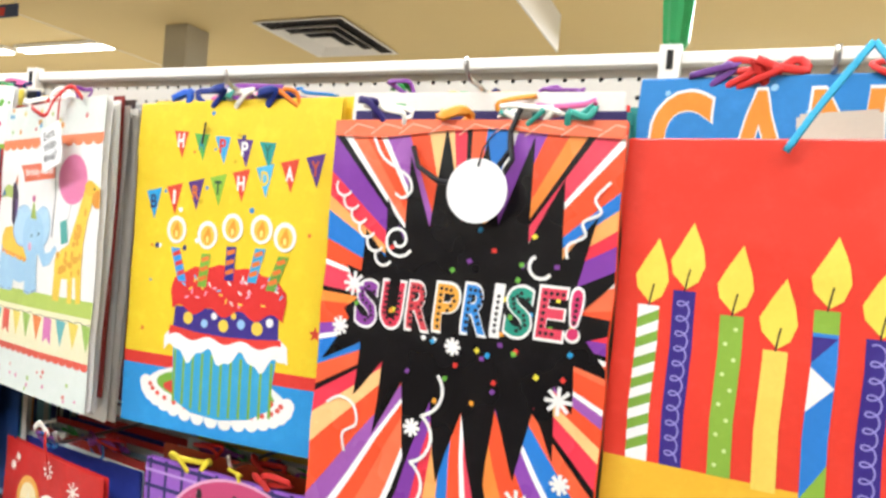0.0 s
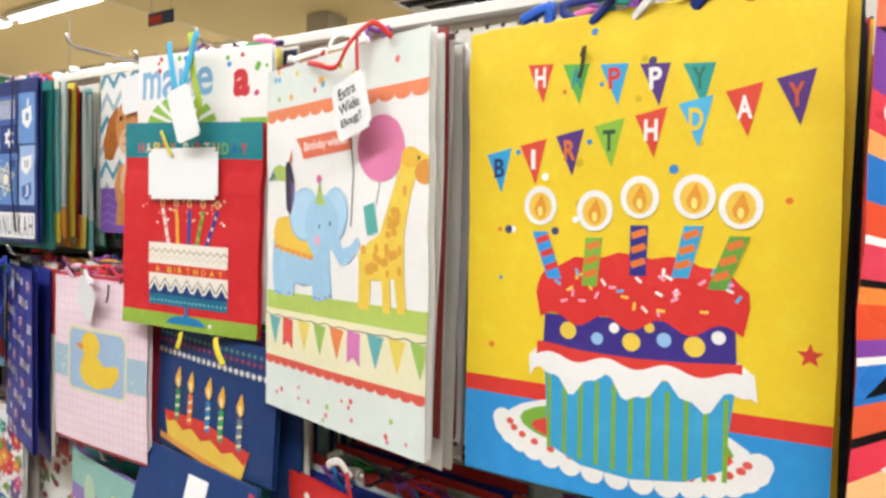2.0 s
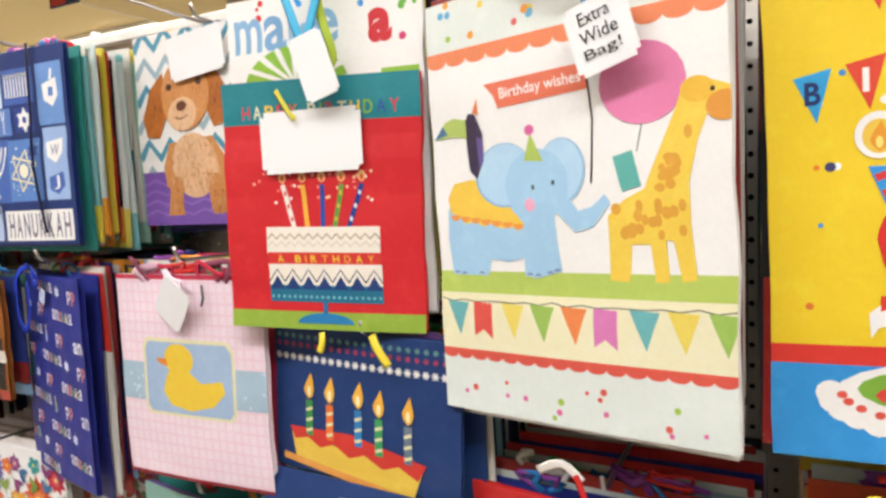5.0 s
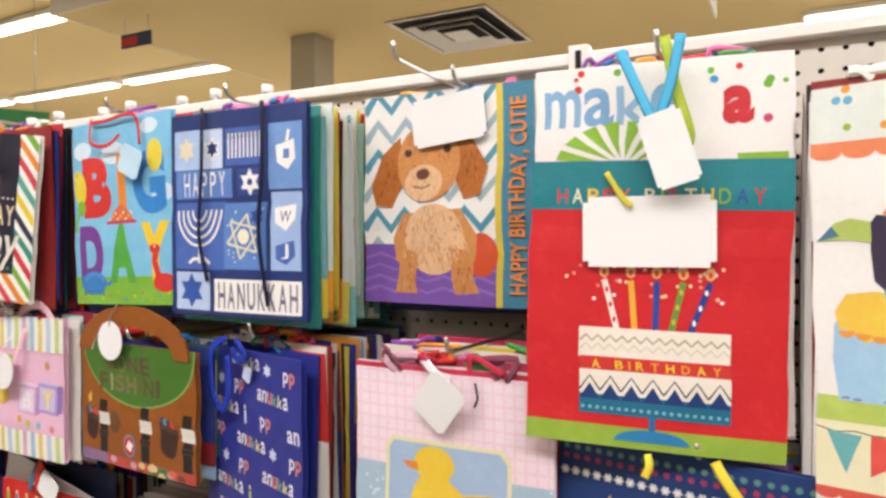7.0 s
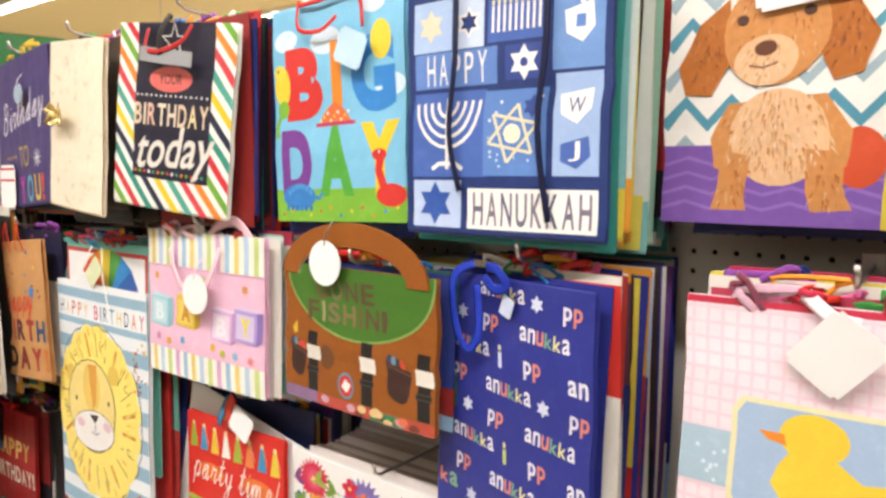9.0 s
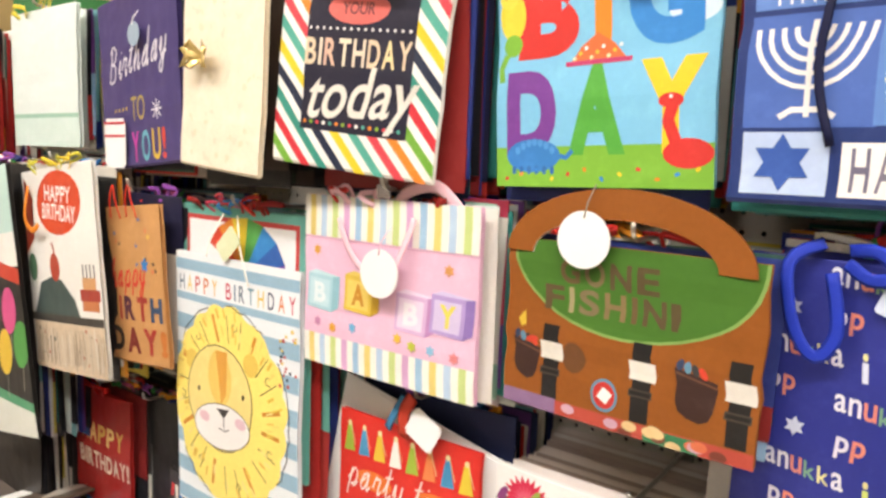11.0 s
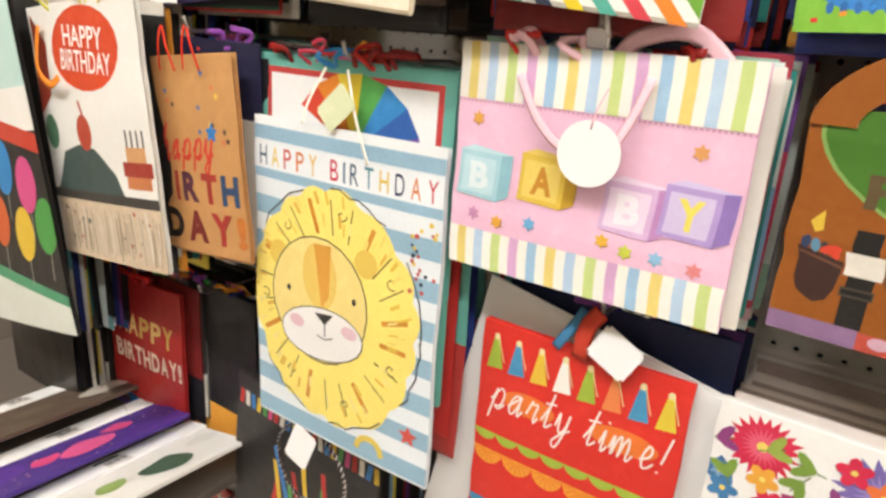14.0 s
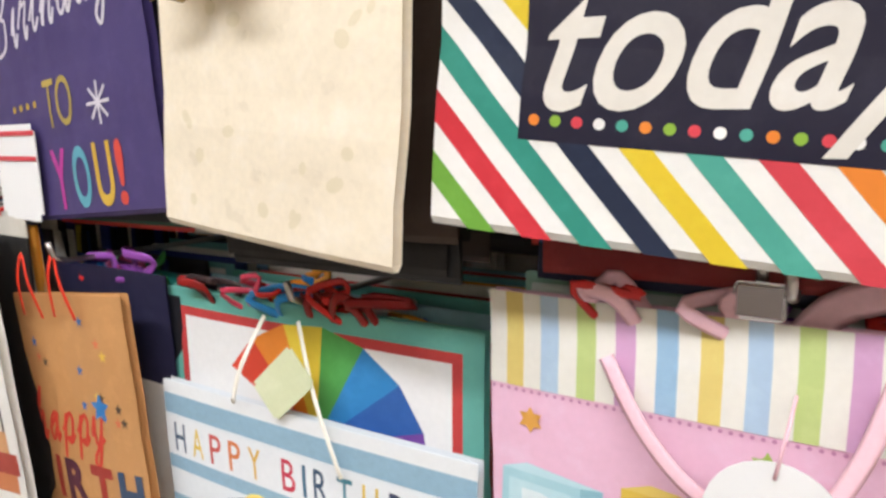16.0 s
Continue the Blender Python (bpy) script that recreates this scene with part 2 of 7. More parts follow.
    def text(self, s, x, y, w, h, col, rot=0.0, bold=0.0, slant=0.0):
        """A word in the box of width w and height h about (x, y)."""
        pts, fcs = glyph(s, bold)
        c, n = math.cos(radians(rot)), math.sin(radians(rot))
        out = []
        for a, b in pts:
            p, q = (a - 0.5) * w + slant * (b - 0.5) * h, (b - 0.5) * h
            out.append((x + c * p - n * q, y + n * p + c * q))
        self.mark()
        self.put(self.moved(out), fcs, col)
        self.depth += 0.000004
        return self

    def letters(self, s, x0, x1, y, h, cols, bold=0.02, rise=0.0, fill=0.8, edge=None, split=None):
        sizes = [0.42 if ch in "I!i'l1" else 0.6 if ch == " " else 1.25 if ch in "MWmw" else 1.0 for ch in s]
        unit, at = (x1 - x0) / sum(sizes), x0
        for i, ch in enumerate(s):
            step = unit * sizes[i]
            kept = (self.v, self.f, self.s, self.m, self.g)
            if split is None and h > 0.11 or split:
                self.clear()
            cx, cy = at + step / 2, y + rise * (at + step / 2 - x0) / (x1 - x0)
            at += step
            if ch == " ":
                self.v, self.f, self.s, self.m, self.g = kept
                continue
            if edge:
                self.text(ch, cx, cy, step * fill * (0.6 if ch in "Il1" else 1.0) + 0.014, h + 0.018, edge, bold=bold + 0.015)
            self.text(ch, cx, cy, step * fill * (0.6 if ch in "Il1" else 1.0), h, cols[i % len(cols)], bold=bold)
            if self.v is not kept[0]:
                self.done("letter")
                self.v, self.f, self.s, self.m, self.g = kept
        return self

    def done(self, name, label=""):
        if name in APART and 1 < len(self.g) <= 160:
            ends = self.g[1:] + [(len(self.v), len(self.f))]
            for (v0, f0), (v1, f1) in zip(self.g, ends):
                if f1 > f0:
                    used = sorted(set(self.s[f0:f1]))
                    link_mesh(APART[name], self.v[v0:v1], [tuple(i - v0 for i in f) for f in self.f[f0:f1]], [self.m[i] for i in used], [used.index(i) for i in self.s[f0:f1]], self.bag, label)
            self.clear()
            self.depth += 0.000008
        elif self.v:
            ob = link_mesh(name, self.v, self.f, self.m, self.s, self.bag, label)
            self.clear()
            self.depth += 0.000008
            return ob


# ---------------------------------------------------------------- bags
BODIES = {}


def body_mesh(w, h, d, mat, foot=None, share=0.4, wave=0.0):
    """A folded paper bag: two panels, gussets folded inwards at the sides, a folded foot and a turned-in rim."""
    key = (round(w, 3), round(h, 3), round(d, 4), mat.name, foot.name if foot else "", round(share, 2))
    if key in BODIES:
        return BODIES[key]
    g = min(0.012, w * 0.06)
    ring = [(-w / 2, 0.0), (w / 2, 0.0), (w / 2 - g, d * 0.5), (w / 2, d), (-w / 2, d), (-w / 2 + g, d * 0.5)]
    verts, faces = [], []
    levels = [(0.0, 0.35), (0.004, 1.0)] + [(h * share * k / 3, 1.0) for k in (1, 2, 3)] + [(h * (share + (1 - share) * k / 4), 1.0) for k in (1, 2, 3)] + [(h - 0.0015, 1.0), (h, 0.86), (h - 0.02, 0.8)]
    # handled paper never hangs quite straight
    p, q = (w * 977 + h * 313) % 6.28, (w * 541 + h * 787) % 6.28
    for z, s in levels:
        sway, bow = wave * math.sin(11 * z + p), wave * math.sin(17 * z + q)
        for x, y in ring:
            verts.append((x * (0.998 if s < 1 else 1) + sway, d / 2 + (y - d / 2) * s + bow, z))
    for i in range(len(levels) - 1):
        for k in range(6):
            j = (k + 1) % 6
            faces.append((i * 6 + k, i * 6 + j, i * 6 + 6 + j, i * 6 + 6 + k))
    faces.append((5, 4, 3, 2, 1, 0))
    n = (len(levels) - 1) * 6
    faces.append((n, n + 1, n + 2, n + 3, n + 4, n + 5))
    me = bpy.data.meshes.new("body")
    me.from_pydata(verts, [], faces)
    me.materials.append(mat)
    if foot:
        # the lower part is printed in a second colour
        me.materials.append(foot)
        for p in me.polygons:
            p.material_index = 1 if p.index < 24 else 0
    me.update()
    BODIES[key] = me
    return me


def gift_bag(x0, y0, x1, y1, zt, zb, mat, label, roll=0.0, d=0.008, name="gift_bag", lean=0.0, group="", foot=None, share=0.4):
    """A bag whose front runs from (x0, y0) to (x1, y1) between the heights zb and zt; roll turns it in its own plane."""
    w, h = math.hypot(x1 - x0, y1 - y0), zt - zb
    root = new(name)
    root.empty_display_size = 0.05
    yaw = math.degrees(math.atan2(y1 - y0, x1 - x0))
    root.matrix_world = pose((x0 + x1) / 2, (y0 + y1) / 2, zt, lean, 0, yaw) @ pose(0, 0, 0, 0, roll, 0) @ pose(0, 0, -h)
    tagged(root, label, "gift bag", group)
    body = new("body", body_mesh(w, h, d, ink(mat) if isinstance(mat, str) else mat, foot, share, 0.0016 if group else 0.0))
    body.parent = root
    return root, Art(root, w, h), w, h


def disc_tag(bag, x, z, r, string="F4F2EC", y=-0.010, rot=0.0, mat=None):
    """A round card tag with its string."""
    n = 28
    verts = [(x + r * math.cos(2 * math.pi * k / n), y + s, z + r * math.sin(2 * math.pi * k / n)) for s in (0, 0.0012) for k in range(n)]
    faces = [tuple(range(n)), tuple(range(n, 2 * n))[::-1]] + [(k, k + n, (k + 1) % n + n, (k + 1) % n) for k in range(n)]
    t = link_mesh("tag", verts, faces, [mat or TAGW], parent=bag, label="round white card tag")
    tube("string", [(x, y - 0.001, z + r * 0.75), (x + 0.003, y, z + r * 1.3), (x + 0.006, -0.002, z + r * 1.9)], 0.0009, surface("cord_" + string, lin(string), rough=0.5), t)
    return t


def card_tag(bag, x, z, w, h, rot=0.0, y=-0.009, mat=None, label="white card tag", tilt=0.0):
    bm = box_bm(-w / 2, 0, -h / 2, w / 2, 0.001, h / 2)
    bmesh.ops.bevel(bm, geom=[e for e in bm.edges if abs(e.verts[0].co.y - e.verts[1].co.y) > 0.0005], offset=min(w, h) * 0.08, segments=2, affect="EDGES")
    t = part("tag", bm, mat or TAGW, bag, label)
    t.matrix_basis = pose(x, y, z, tilt, rot, 0)
    return t


def flowing(ctl, n=4):
    """A smooth curve through the points given."""
    ctl = [Vector(p) for p in ctl]
    pts = []
    for i in range(len(ctl) - 1):
        p0, p1, p2, p3 = ctl[max(i - 1, 0)], ctl[i], ctl[i + 1], ctl[min(i + 2, len(ctl) - 1)]
        for j in range(n):
            t = j / n
            pts.append(0.5 * (2 * p1 + (p2 - p0) * t + (2 * p0 - 5 * p1 + 4 * p2 - p3) * t * t + (3 * p1 - p0 - 3 * p2 + p3) * t ** 3))
    return pts + [ctl[-1]]


def ribbon(bag, pts, col, width=0.005, name="ribbon", label=""):
    m = surface("cord_" + col, lin(col), rough=0.55, spread=0.16, grain=300, bump=0.2)
    return tube(name, flowing(pts), width, m, bag, label, ry=0.0006)


def tangle(bag, rnd, w, h, cols, count=2, size=0.03, wide=1.0):
    """Crumpled ribbon ends that spill over the rim."""
    for k in range(count):
        x = rnd.uniform(-0.32, 0.32) * w
        c = rnd.choice(cols)
        s = size * rnd.uniform(0.6, 1.1)
        ctl = [Vector((x, 0.004, h - 0.012))]
        for i in range(4):
            ctl.append(Vector((x + rnd.uniform(-1.3, 1.3) * s, 0.003 + rnd.uniform(-0.011, 0.008), h + rnd.uniform(0.05, 0.62) * s)))
        ctl.append(Vector((x + rnd.uniform(-0.6, 0.6) * s, 0.004, h - 0.012)))
        pts = flowing(ctl)
        tube("handle", pts, wide * rnd.uniform(0.002, 0.0045), surface("cord_" + c, lin(c), rough=0.35, spread=0.12, grain=400, bump=0.08), bag, ry=0.0007)


def hook(x, z, y_tip, y_wall=1.118, plate=False):
    """A wire display hook with a back plate and a turned-up tip."""
    root = tagged(new("display_hook"), "zinc-plated wire display hook fixed in the pegboard", "hook", "display hooks")
    root.location = (x, y_wall, z)
    ln = y_tip - y_wall
    tube("wire", [(0, 0, -0.004), (0, -0.01, 0), (0, ln * 0.5, 0.001), (0, ln + 0.015, 0.004), (0, ln + 0.004, 0.009), (0, ln, 0.022)], 0.0027, STEEL, root)
    if plate:
        part("label_plate", box_bm(-0.012, ln - 0.004, -0.009, 0.012, ln - 0.001, 0.010, 0.002), surface("bright_zinc", (0.82, 0.83, 0.85), rough=0.22, metal=1.0), root, "bright metal label plate")
    part("back_plate", box_bm(-0.012, -0.002, -0.022, 0.012, 0.0015, 0.012, 0.001), STEEL, root)
    return root


EDGE = ["F3EFE4", "DDE7E0", "2B8F86", "7FBFC0", "E7D34A", "C8302B", "23357E", "6A3E86", "F0A63C", "101018", "E9E4D8", "8FB7D8", "D8D2C4", "B63A34"]
TIES = ["D3332E", "2E7FC2", "F2A23A", "8B4A9E", "3E9C4C", "F3F0E6", "E26FA5", "1E2A66"]


REST = {"v": [], "f": [], "s": [], "m": []}


def rest_bag(x0, y0, x1, y1, zt, zb, d, mat, foot, share):
    """A bag deep in a stack, of which only an edge shows: joined with the others of its kind."""
    for m in (mat, foot):
        if m not in REST["m"]:
            REST["m"].append(m)
    me = body_mesh(math.hypot(x1 - x0, y1 - y0), zt - zb, d, mat, foot, share, 0.0016)
    m = pose((x0 + x1) / 2, (y0 + y1) / 2, zb, 0, 0, math.degrees(math.atan2(y1 - y0, x1 - x0)))
    n = len(REST["v"])
    REST["v"] += [tuple(m @ v.co) for v in me.vertices]
    REST["f"] += [tuple(i + n for i in p.vertices) for p in me.polygons]
    REST["s"] += [REST["m"].index(foot if p.material_index else mat) for p in me.polygons]


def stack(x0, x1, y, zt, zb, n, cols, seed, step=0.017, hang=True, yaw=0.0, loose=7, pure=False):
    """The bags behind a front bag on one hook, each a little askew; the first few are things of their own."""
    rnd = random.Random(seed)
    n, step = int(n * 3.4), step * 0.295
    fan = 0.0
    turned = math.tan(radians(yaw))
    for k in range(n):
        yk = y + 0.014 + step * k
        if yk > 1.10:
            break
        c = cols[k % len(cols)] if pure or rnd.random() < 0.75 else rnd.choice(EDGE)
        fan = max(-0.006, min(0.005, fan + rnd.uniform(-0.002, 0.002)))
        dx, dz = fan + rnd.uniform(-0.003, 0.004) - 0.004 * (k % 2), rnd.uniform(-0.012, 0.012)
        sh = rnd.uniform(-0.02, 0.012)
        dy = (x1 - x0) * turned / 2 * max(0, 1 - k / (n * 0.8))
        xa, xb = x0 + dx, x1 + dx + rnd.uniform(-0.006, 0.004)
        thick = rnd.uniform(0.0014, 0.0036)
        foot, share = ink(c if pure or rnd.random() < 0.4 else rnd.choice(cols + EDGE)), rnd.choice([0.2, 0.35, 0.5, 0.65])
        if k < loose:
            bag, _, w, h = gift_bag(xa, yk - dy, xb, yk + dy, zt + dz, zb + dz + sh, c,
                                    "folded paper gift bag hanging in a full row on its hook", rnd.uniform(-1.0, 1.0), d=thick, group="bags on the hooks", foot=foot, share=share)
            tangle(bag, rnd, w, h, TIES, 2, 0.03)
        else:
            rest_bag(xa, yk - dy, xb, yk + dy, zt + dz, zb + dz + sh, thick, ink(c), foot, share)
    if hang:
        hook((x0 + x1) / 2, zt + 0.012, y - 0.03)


# ---------------------------------------------------------------- the store
structure("floor", box_bm(-20, -3, -0.05, 8, 14, 0.0), FLOORM, "beige vinyl tile floor of the store", "floor")
structure("wall_far", box_bm(-20, 14, 0, 8, 14.2, 4.2), WALLP, "cream painted far wall of the store", "wall")
structure("wall_end", box_bm(-20.2, -3, 0, -20, 14.2, 4.2), WALLP, "cream painted end wall of the store", "wall")
structure("wall_entrance", box_bm(8, -3, 0, 8.2, 14.2, 4.2), WALLP, "cream painted wall of the store", "wall")
structure("wall_back", box_bm(-20, -3.2, 0, 8, -3, 4.2), WALLP, "cream painted wall behind the aisle", "wall")
structure("ceiling", box_bm(-20.2, -3.2, 3.86, 8.2, 14.2, 4.0), CEIL, "tan painted store ceiling", "ceiling")
structure("ceiling_drop", box_bm(-6.35, 3.8, 3.5, -1.3, 6.55, 3.855), CEIL, "lowered tan ceiling panel over the next aisles", "ceiling")
structure("trim", box_bm(-6.37, 3.78, 3.498, -1.28, 3.798, 3.858), FASCIA, "white edge board of the lowered ceiling", "trim")
structure("trim", box_bm(-1.298, 3.80, 3.498, -1.28, 6.56, 3.858), FASCIA, "white edge board of the lowered ceiling", "trim")
structure("trim", box_bm(-6.37, 3.80, 3.498, -6.352, 6.56, 3.858), FASCIA, "white edge board of the lowered ceiling", "trim")
structure("column", box_bm(-4.95, 5.22, 0.0, -4.65, 5.52, 3.498, 0.01), COLUMN, "square tan painted column", "column")


def tube_light(x, y, length, z=3.855, along="x"):
    root = tagged(new("ceiling_light"), "long fluorescent ceiling light with bare tubes", "ceiling light", "ceiling lights")
    root.matrix_world = pose(x, y, z, 0, 0, 0 if along == "x" else 90)
    part("housing", box_bm(-length / 2, -0.11, -0.05, length / 2, 0.11, 0, 0.004), FASCIA, root)
    for s in (-0.05, 0.05):
        tube("lamp_tube", [(-length / 2 + 0.03, s, -0.072), (length / 2 - 0.03, s, -0.072)], 0.016, TUBE, root, sides=8)


for row, y in enumerate((4.4, 6.6, 9.0, 11.5)):
    for x in (-7.9, -10.5, -13.1, -15.7):
        tube_light(x, y, 2.4)
for y in (5.2, 8.0):
    for x in (0.6, 3.2):
        tube_light(x, y, 2.4)
for x in (-6.4, -3.8, -1.2, 1.4, 4.0):
    tube_light(x, -0.9, 2.4)

# square air diffuser in the lowered ceiling: nested sloping blades round a plate
vent = tagged(new("ceiling_vent"), "square metal air diffuser with nested blades set in the ceiling", "vent")
vent.location = (-3.42, 5.83, 3.498)
# near-black sheet paints the shaded gaps between the blades
part("backing", box_bm(-0.46, -0.53, -0.006, 0.46, 0.53, -0.002), HOLE_SHADE, vent)
for k, (rx, ry) in enumerate(((0.49, 0.56), (0.37, 0.43), (0.25, 0.29))):
    wd, dz = (0.035, 0.0) if k == 0 else (0.055, 0.035)
    v = []
    for q, z in ((0.0, -0.012 - dz), (wd, -0.008), (wd, -0.014), (0.0, -0.018 - dz)):
        v += [(sx * (rx - q), sy * (ry - q), z) for sx, sy in ((-1, -1), (1, -1), (1, 1), (-1, 1))]
    f = [(a * 4 + c, a * 4 + (c + 1) % 4, (a + 1) % 4 * 4 + (c + 1) % 4, (a + 1) % 4 * 4 + c) for a in range(4) for c in range(4)]
    link_mesh("frame" if k == 0 else "blade", v, f, [FASCIA], parent=vent)
part("plate", box_bm(-0.12, -0.15, -0.05, 0.12, 0.15, -0.044, 0.004), FASCIA, vent)

# small hanging sign under the lowered ceiling
sign = tagged(new("hanging_sign"), "small blue and red sign hanging from the ceiling", "sign")
sign.location = (-5.75, 4.15, 3.30)
part("board", box_bm(-0.19, -0.006, -0.06, 0.19, 0.006, 0.06, 0.002), ink("2A3D63"), sign)
part("printed_panel", box_bm(-0.17, -0.009, -0.045, 0.02, -0.0065, 0.03), ink("C8352E"), sign)
for s in (-0.15, 0.15):
    tube("cord", [(s, 0, 0.06), (s, 0, 0.198)], 0.004, STEEL, sign)

# green department sign far down the store
board = tagged(new("department_sign"), "green hanging department sign with white lettering", "sign")
board.matrix_world = pose(-6.55, 3.05, 2.35, 0, 0, 62)
part("board", box_bm(-0.7, 0, -0.28, 0.7, 0.02, 0.28, 0.004), ink("1E8A3C"), board)
gsign = Art(board, 1.4, 0.56)
gsign.text("BEAUTY", 0.70, -0.07, 0.42, 0.11, WHITE, bold=0.02)
gsign.done("lettering", "white lettering")
for s in (-0.6, 0.6):
    tube("cord", [(s, 0.01, 0.28), (s, 0.01, 1.508)], 0.004, STEEL, board)

# ---------------------------------------------------------------- pegboard wall
X0, X1 = -4.20, 1.30
PITCH = 0.0254


def pegboard(x0, x1, z0, nrows, y):
    """A board of square cells, each with an eight-sided hole through it."""
    ncols = int((x1 - x0) / PITCH)
    r, half = 0.0036, PITCH / 2
    sq = [(-half, -half), (half, -half), (half, half), (-half, half)]
    octo = [(r * math.cos(radians(a)), r * math.sin(radians(a))) for a in (225, 270, 315, 0, 45, 90, 135, 180)]
    cell = sq + octo
    tris = [(0, 4, 11), (0, 1, 5, 4), (1, 6, 5), (1, 2, 7, 6), (2, 8, 7), (2, 3, 9, 8), (3, 10, 9), (3, 0, 11, 10)]
    verts, faces = [], []
    for i in range(ncols):
        for j in range(nrows):
            n = len(verts)
            cx, cz = x0 + (i + 0.5) * PITCH, z0 + (j + 0.5) * PITCH
            verts += [(cx + a, y, cz + b) for a, b in cell] + [(cx + a, y + 0.004, cz + b) for a, b in octo]
            faces += [tuple(k + n for k in f) for f in tris]
            faces += [(n + 4 + k, n + 4 + (k + 1) % 8, n + 12 + (k + 1) % 8, n + 12 + k) for k in range(8)]
    return verts, faces


ROWS = 36
ZT = 1.7885 + PITCH / 2
pv, pf = pegboard(X0, X1, ZT - ROWS * PITCH, ROWS, 1.12)
tagged(link_mesh("wall_pegboard", pv, pf, [BOARD]), "cream enamelled pegboard back wall with rows of holes", "pegboard", kind="structure")
# sheet added behind the board, its near-black colour painting the holes' shade
structure("wall_back_panel", box_bm(X0, 1.126, 0.15, X1, 1.14, ZT), HOLE_SHADE, "added dark sheet standing in for the shade inside the pegboard holes", "wall")
structure("wall_lower_panel", box_bm(X0, 1.115, 0.15, X1, 1.125, ZT - ROWS * PITCH), LOW_SHADE, "plain lower panel of the display, coloured brown for the shade on it", "wall")
structure("trim", box_bm(X0, 1.105, ZT, X1, 1.16, 1.820, 0.003), CREAM_METAL, "cream enamelled top rail of the display", "trim")
structure("base_deck", box_bm(X0, 0.62, 0.0, X1, 1.115, 0.15, 0.004), CREAM_METAL, "cream enamelled base shelf of the display", "shelf")
for px in (0.272, -0.948, -2.168, -3.388):
    post = tagged(new("upright"), "slotted cream steel upright of the display", "upright", "uprights", kind="structure")
    post.location = (px, 1.105, 0)
    part("post", box_bm(-0.014, -0.006, 0.15, 0.014, 0.012, 1.828, 0.001), CREAM_METAL, post)
    # no slots are cut: dark plates on the face paint their inner shade
    for k in range(8):
        part("slot", box_bm(-0.004, -0.0075, 1.795 - 0.051 * k, 0.004, -0.0062, 1.82 - 0.051 * k), HOLE_SHADE, post)
# unseen wall added behind the camera, kept dark to cut bounced light
structure("wall_opposite", box_bm(-6, -1.62, 0, 3, -1.5, 1.84), BOUNCE_DARK, "added unseen wall across the aisle, dark to cut bounced light", "wall")

# green paper roll on top of the upright
roll = tagged(new("paper_roll"), "ribbed green foil roll standing on the display top", "gift wrap")
roll.location = (0.275, 1.13, 1.8285)
v, f = [], []
for i, (z, r) in enumerate(((0.0, 0.012), (0.01, 0.018), (0.10, 0.024), (0.30, 0.028))):
    for k in range(16):
        rr = r * (1.0 if k % 2 else 0.86)
        v.append((rr * math.cos(math.pi * k / 8), rr * math.sin(math.pi * k / 8), z))
for i in range(3):
    f += [(i * 16 + k, i * 16 + (k + 1) % 16, i * 16 + 16 + (k + 1) % 16, i * 16 + 16 + k) for k in range(16)]
f += [tuple(range(16))[::-1], tuple(range(48, 64))]
link_mesh("roll", v, f, [surface("green_foil", lin("2E8E4E"), rough=0.3, metal=0.3)], parent=roll)

structure("shelf", box_bm(X0, 1.161, 1.770, X1, 1.32, 1.784, 0.002), CREAM_METAL, "narrow cream shelf on the back of the display", "shelf")

# clear bottles along the display top
GLASS = surface("clear_bottle", (0.92, 0.92, 0.90), rough=0.08, trans=0.85, bump=0.0, spread=0.02)


def bottle(x, y, z, fill):
    root = tagged(new("bottle"), "small clear plastic bottle with a white cap on the display top", "bottle", "bottles on the display top")
    root.location = (x, y, z)
    for name, prof, mat in (("body", ((0, 0.018), (0.004, 0.022), (0.05, 0.022), (0.062, 0.011), (0.07, 0.010)), GLASS), ("contents", ((0.002, 0.017), (0.035, 0.019), (0.036, 0.002)), ink(fill)), ("cap", ((0.068, 0.012), (0.084, 0.012), (0.086, 0.010)), TAGW)):
        vv, ff = [], []
        for zz, r in prof:
            vv += [(r * math.cos(math.pi * k / 6), r * math.sin(math.pi * k / 6), zz) for k in range(12)]
        for i in range(len(prof) - 1):
            ff += [(i * 12 + k, i * 12 + (k + 1) % 12, i * 12 + 12 + (k + 1) % 12, i * 12 + 12 + k) for k in range(12)]
        ff += [tuple(range(12))[::-1], tuple(range(len(vv) - 12, len(vv)))]
        link_mesh(name, vv, ff, [mat], parent=root, smooth=True)


for i, x in enumerate((-1.62, -1.74, -1.86, -2.0, -2.12, -2.26, -2.40, -2.52, -2.66, -2.80, -2.94)):
    bottle(x, 1.225 - 0.02 * (i % 2), 1.7845, ["D98A2C", "F0EDE4", "E9A24A", "F0EDE4", "EFE3C0"][i % 5])

# ---------------------------------------------------------------- top row of bags
A = {}
A["orange"] = gift_bag(0.270, 0.800, 0.572, 0.785, 1.652, 1.232, "E93A24", "orange-red paper gift bag printed with five birthday candles")
A["cand"] = gift_bag(0.272, 0.835, 0.590, 0.825, 1.714, 1.30, "2C86CE", "blue paper gift bag printed with orange letters")
A["surprise"] = gift_bag(-0.036, 0.802, 0.271, 0.787, 1.666, 1.236, foil("E8542F"), "glossy bright starburst gift bag with black centre reading surprise", 0.4)
A["yellow"] = gift_bag(-0.364, 0.840, -0.056, 0.839, 1.698, 1.283, "F3D022", "yellow paper gift bag printed with a birthday cake", -1.2)
A["elephant"] = gift_bag(-0.674, 0.870, -0.387, 0.806, 1.696, 1.284, WHITE, "extra wide white paper gift bag with pastel party shapes", -1.2)
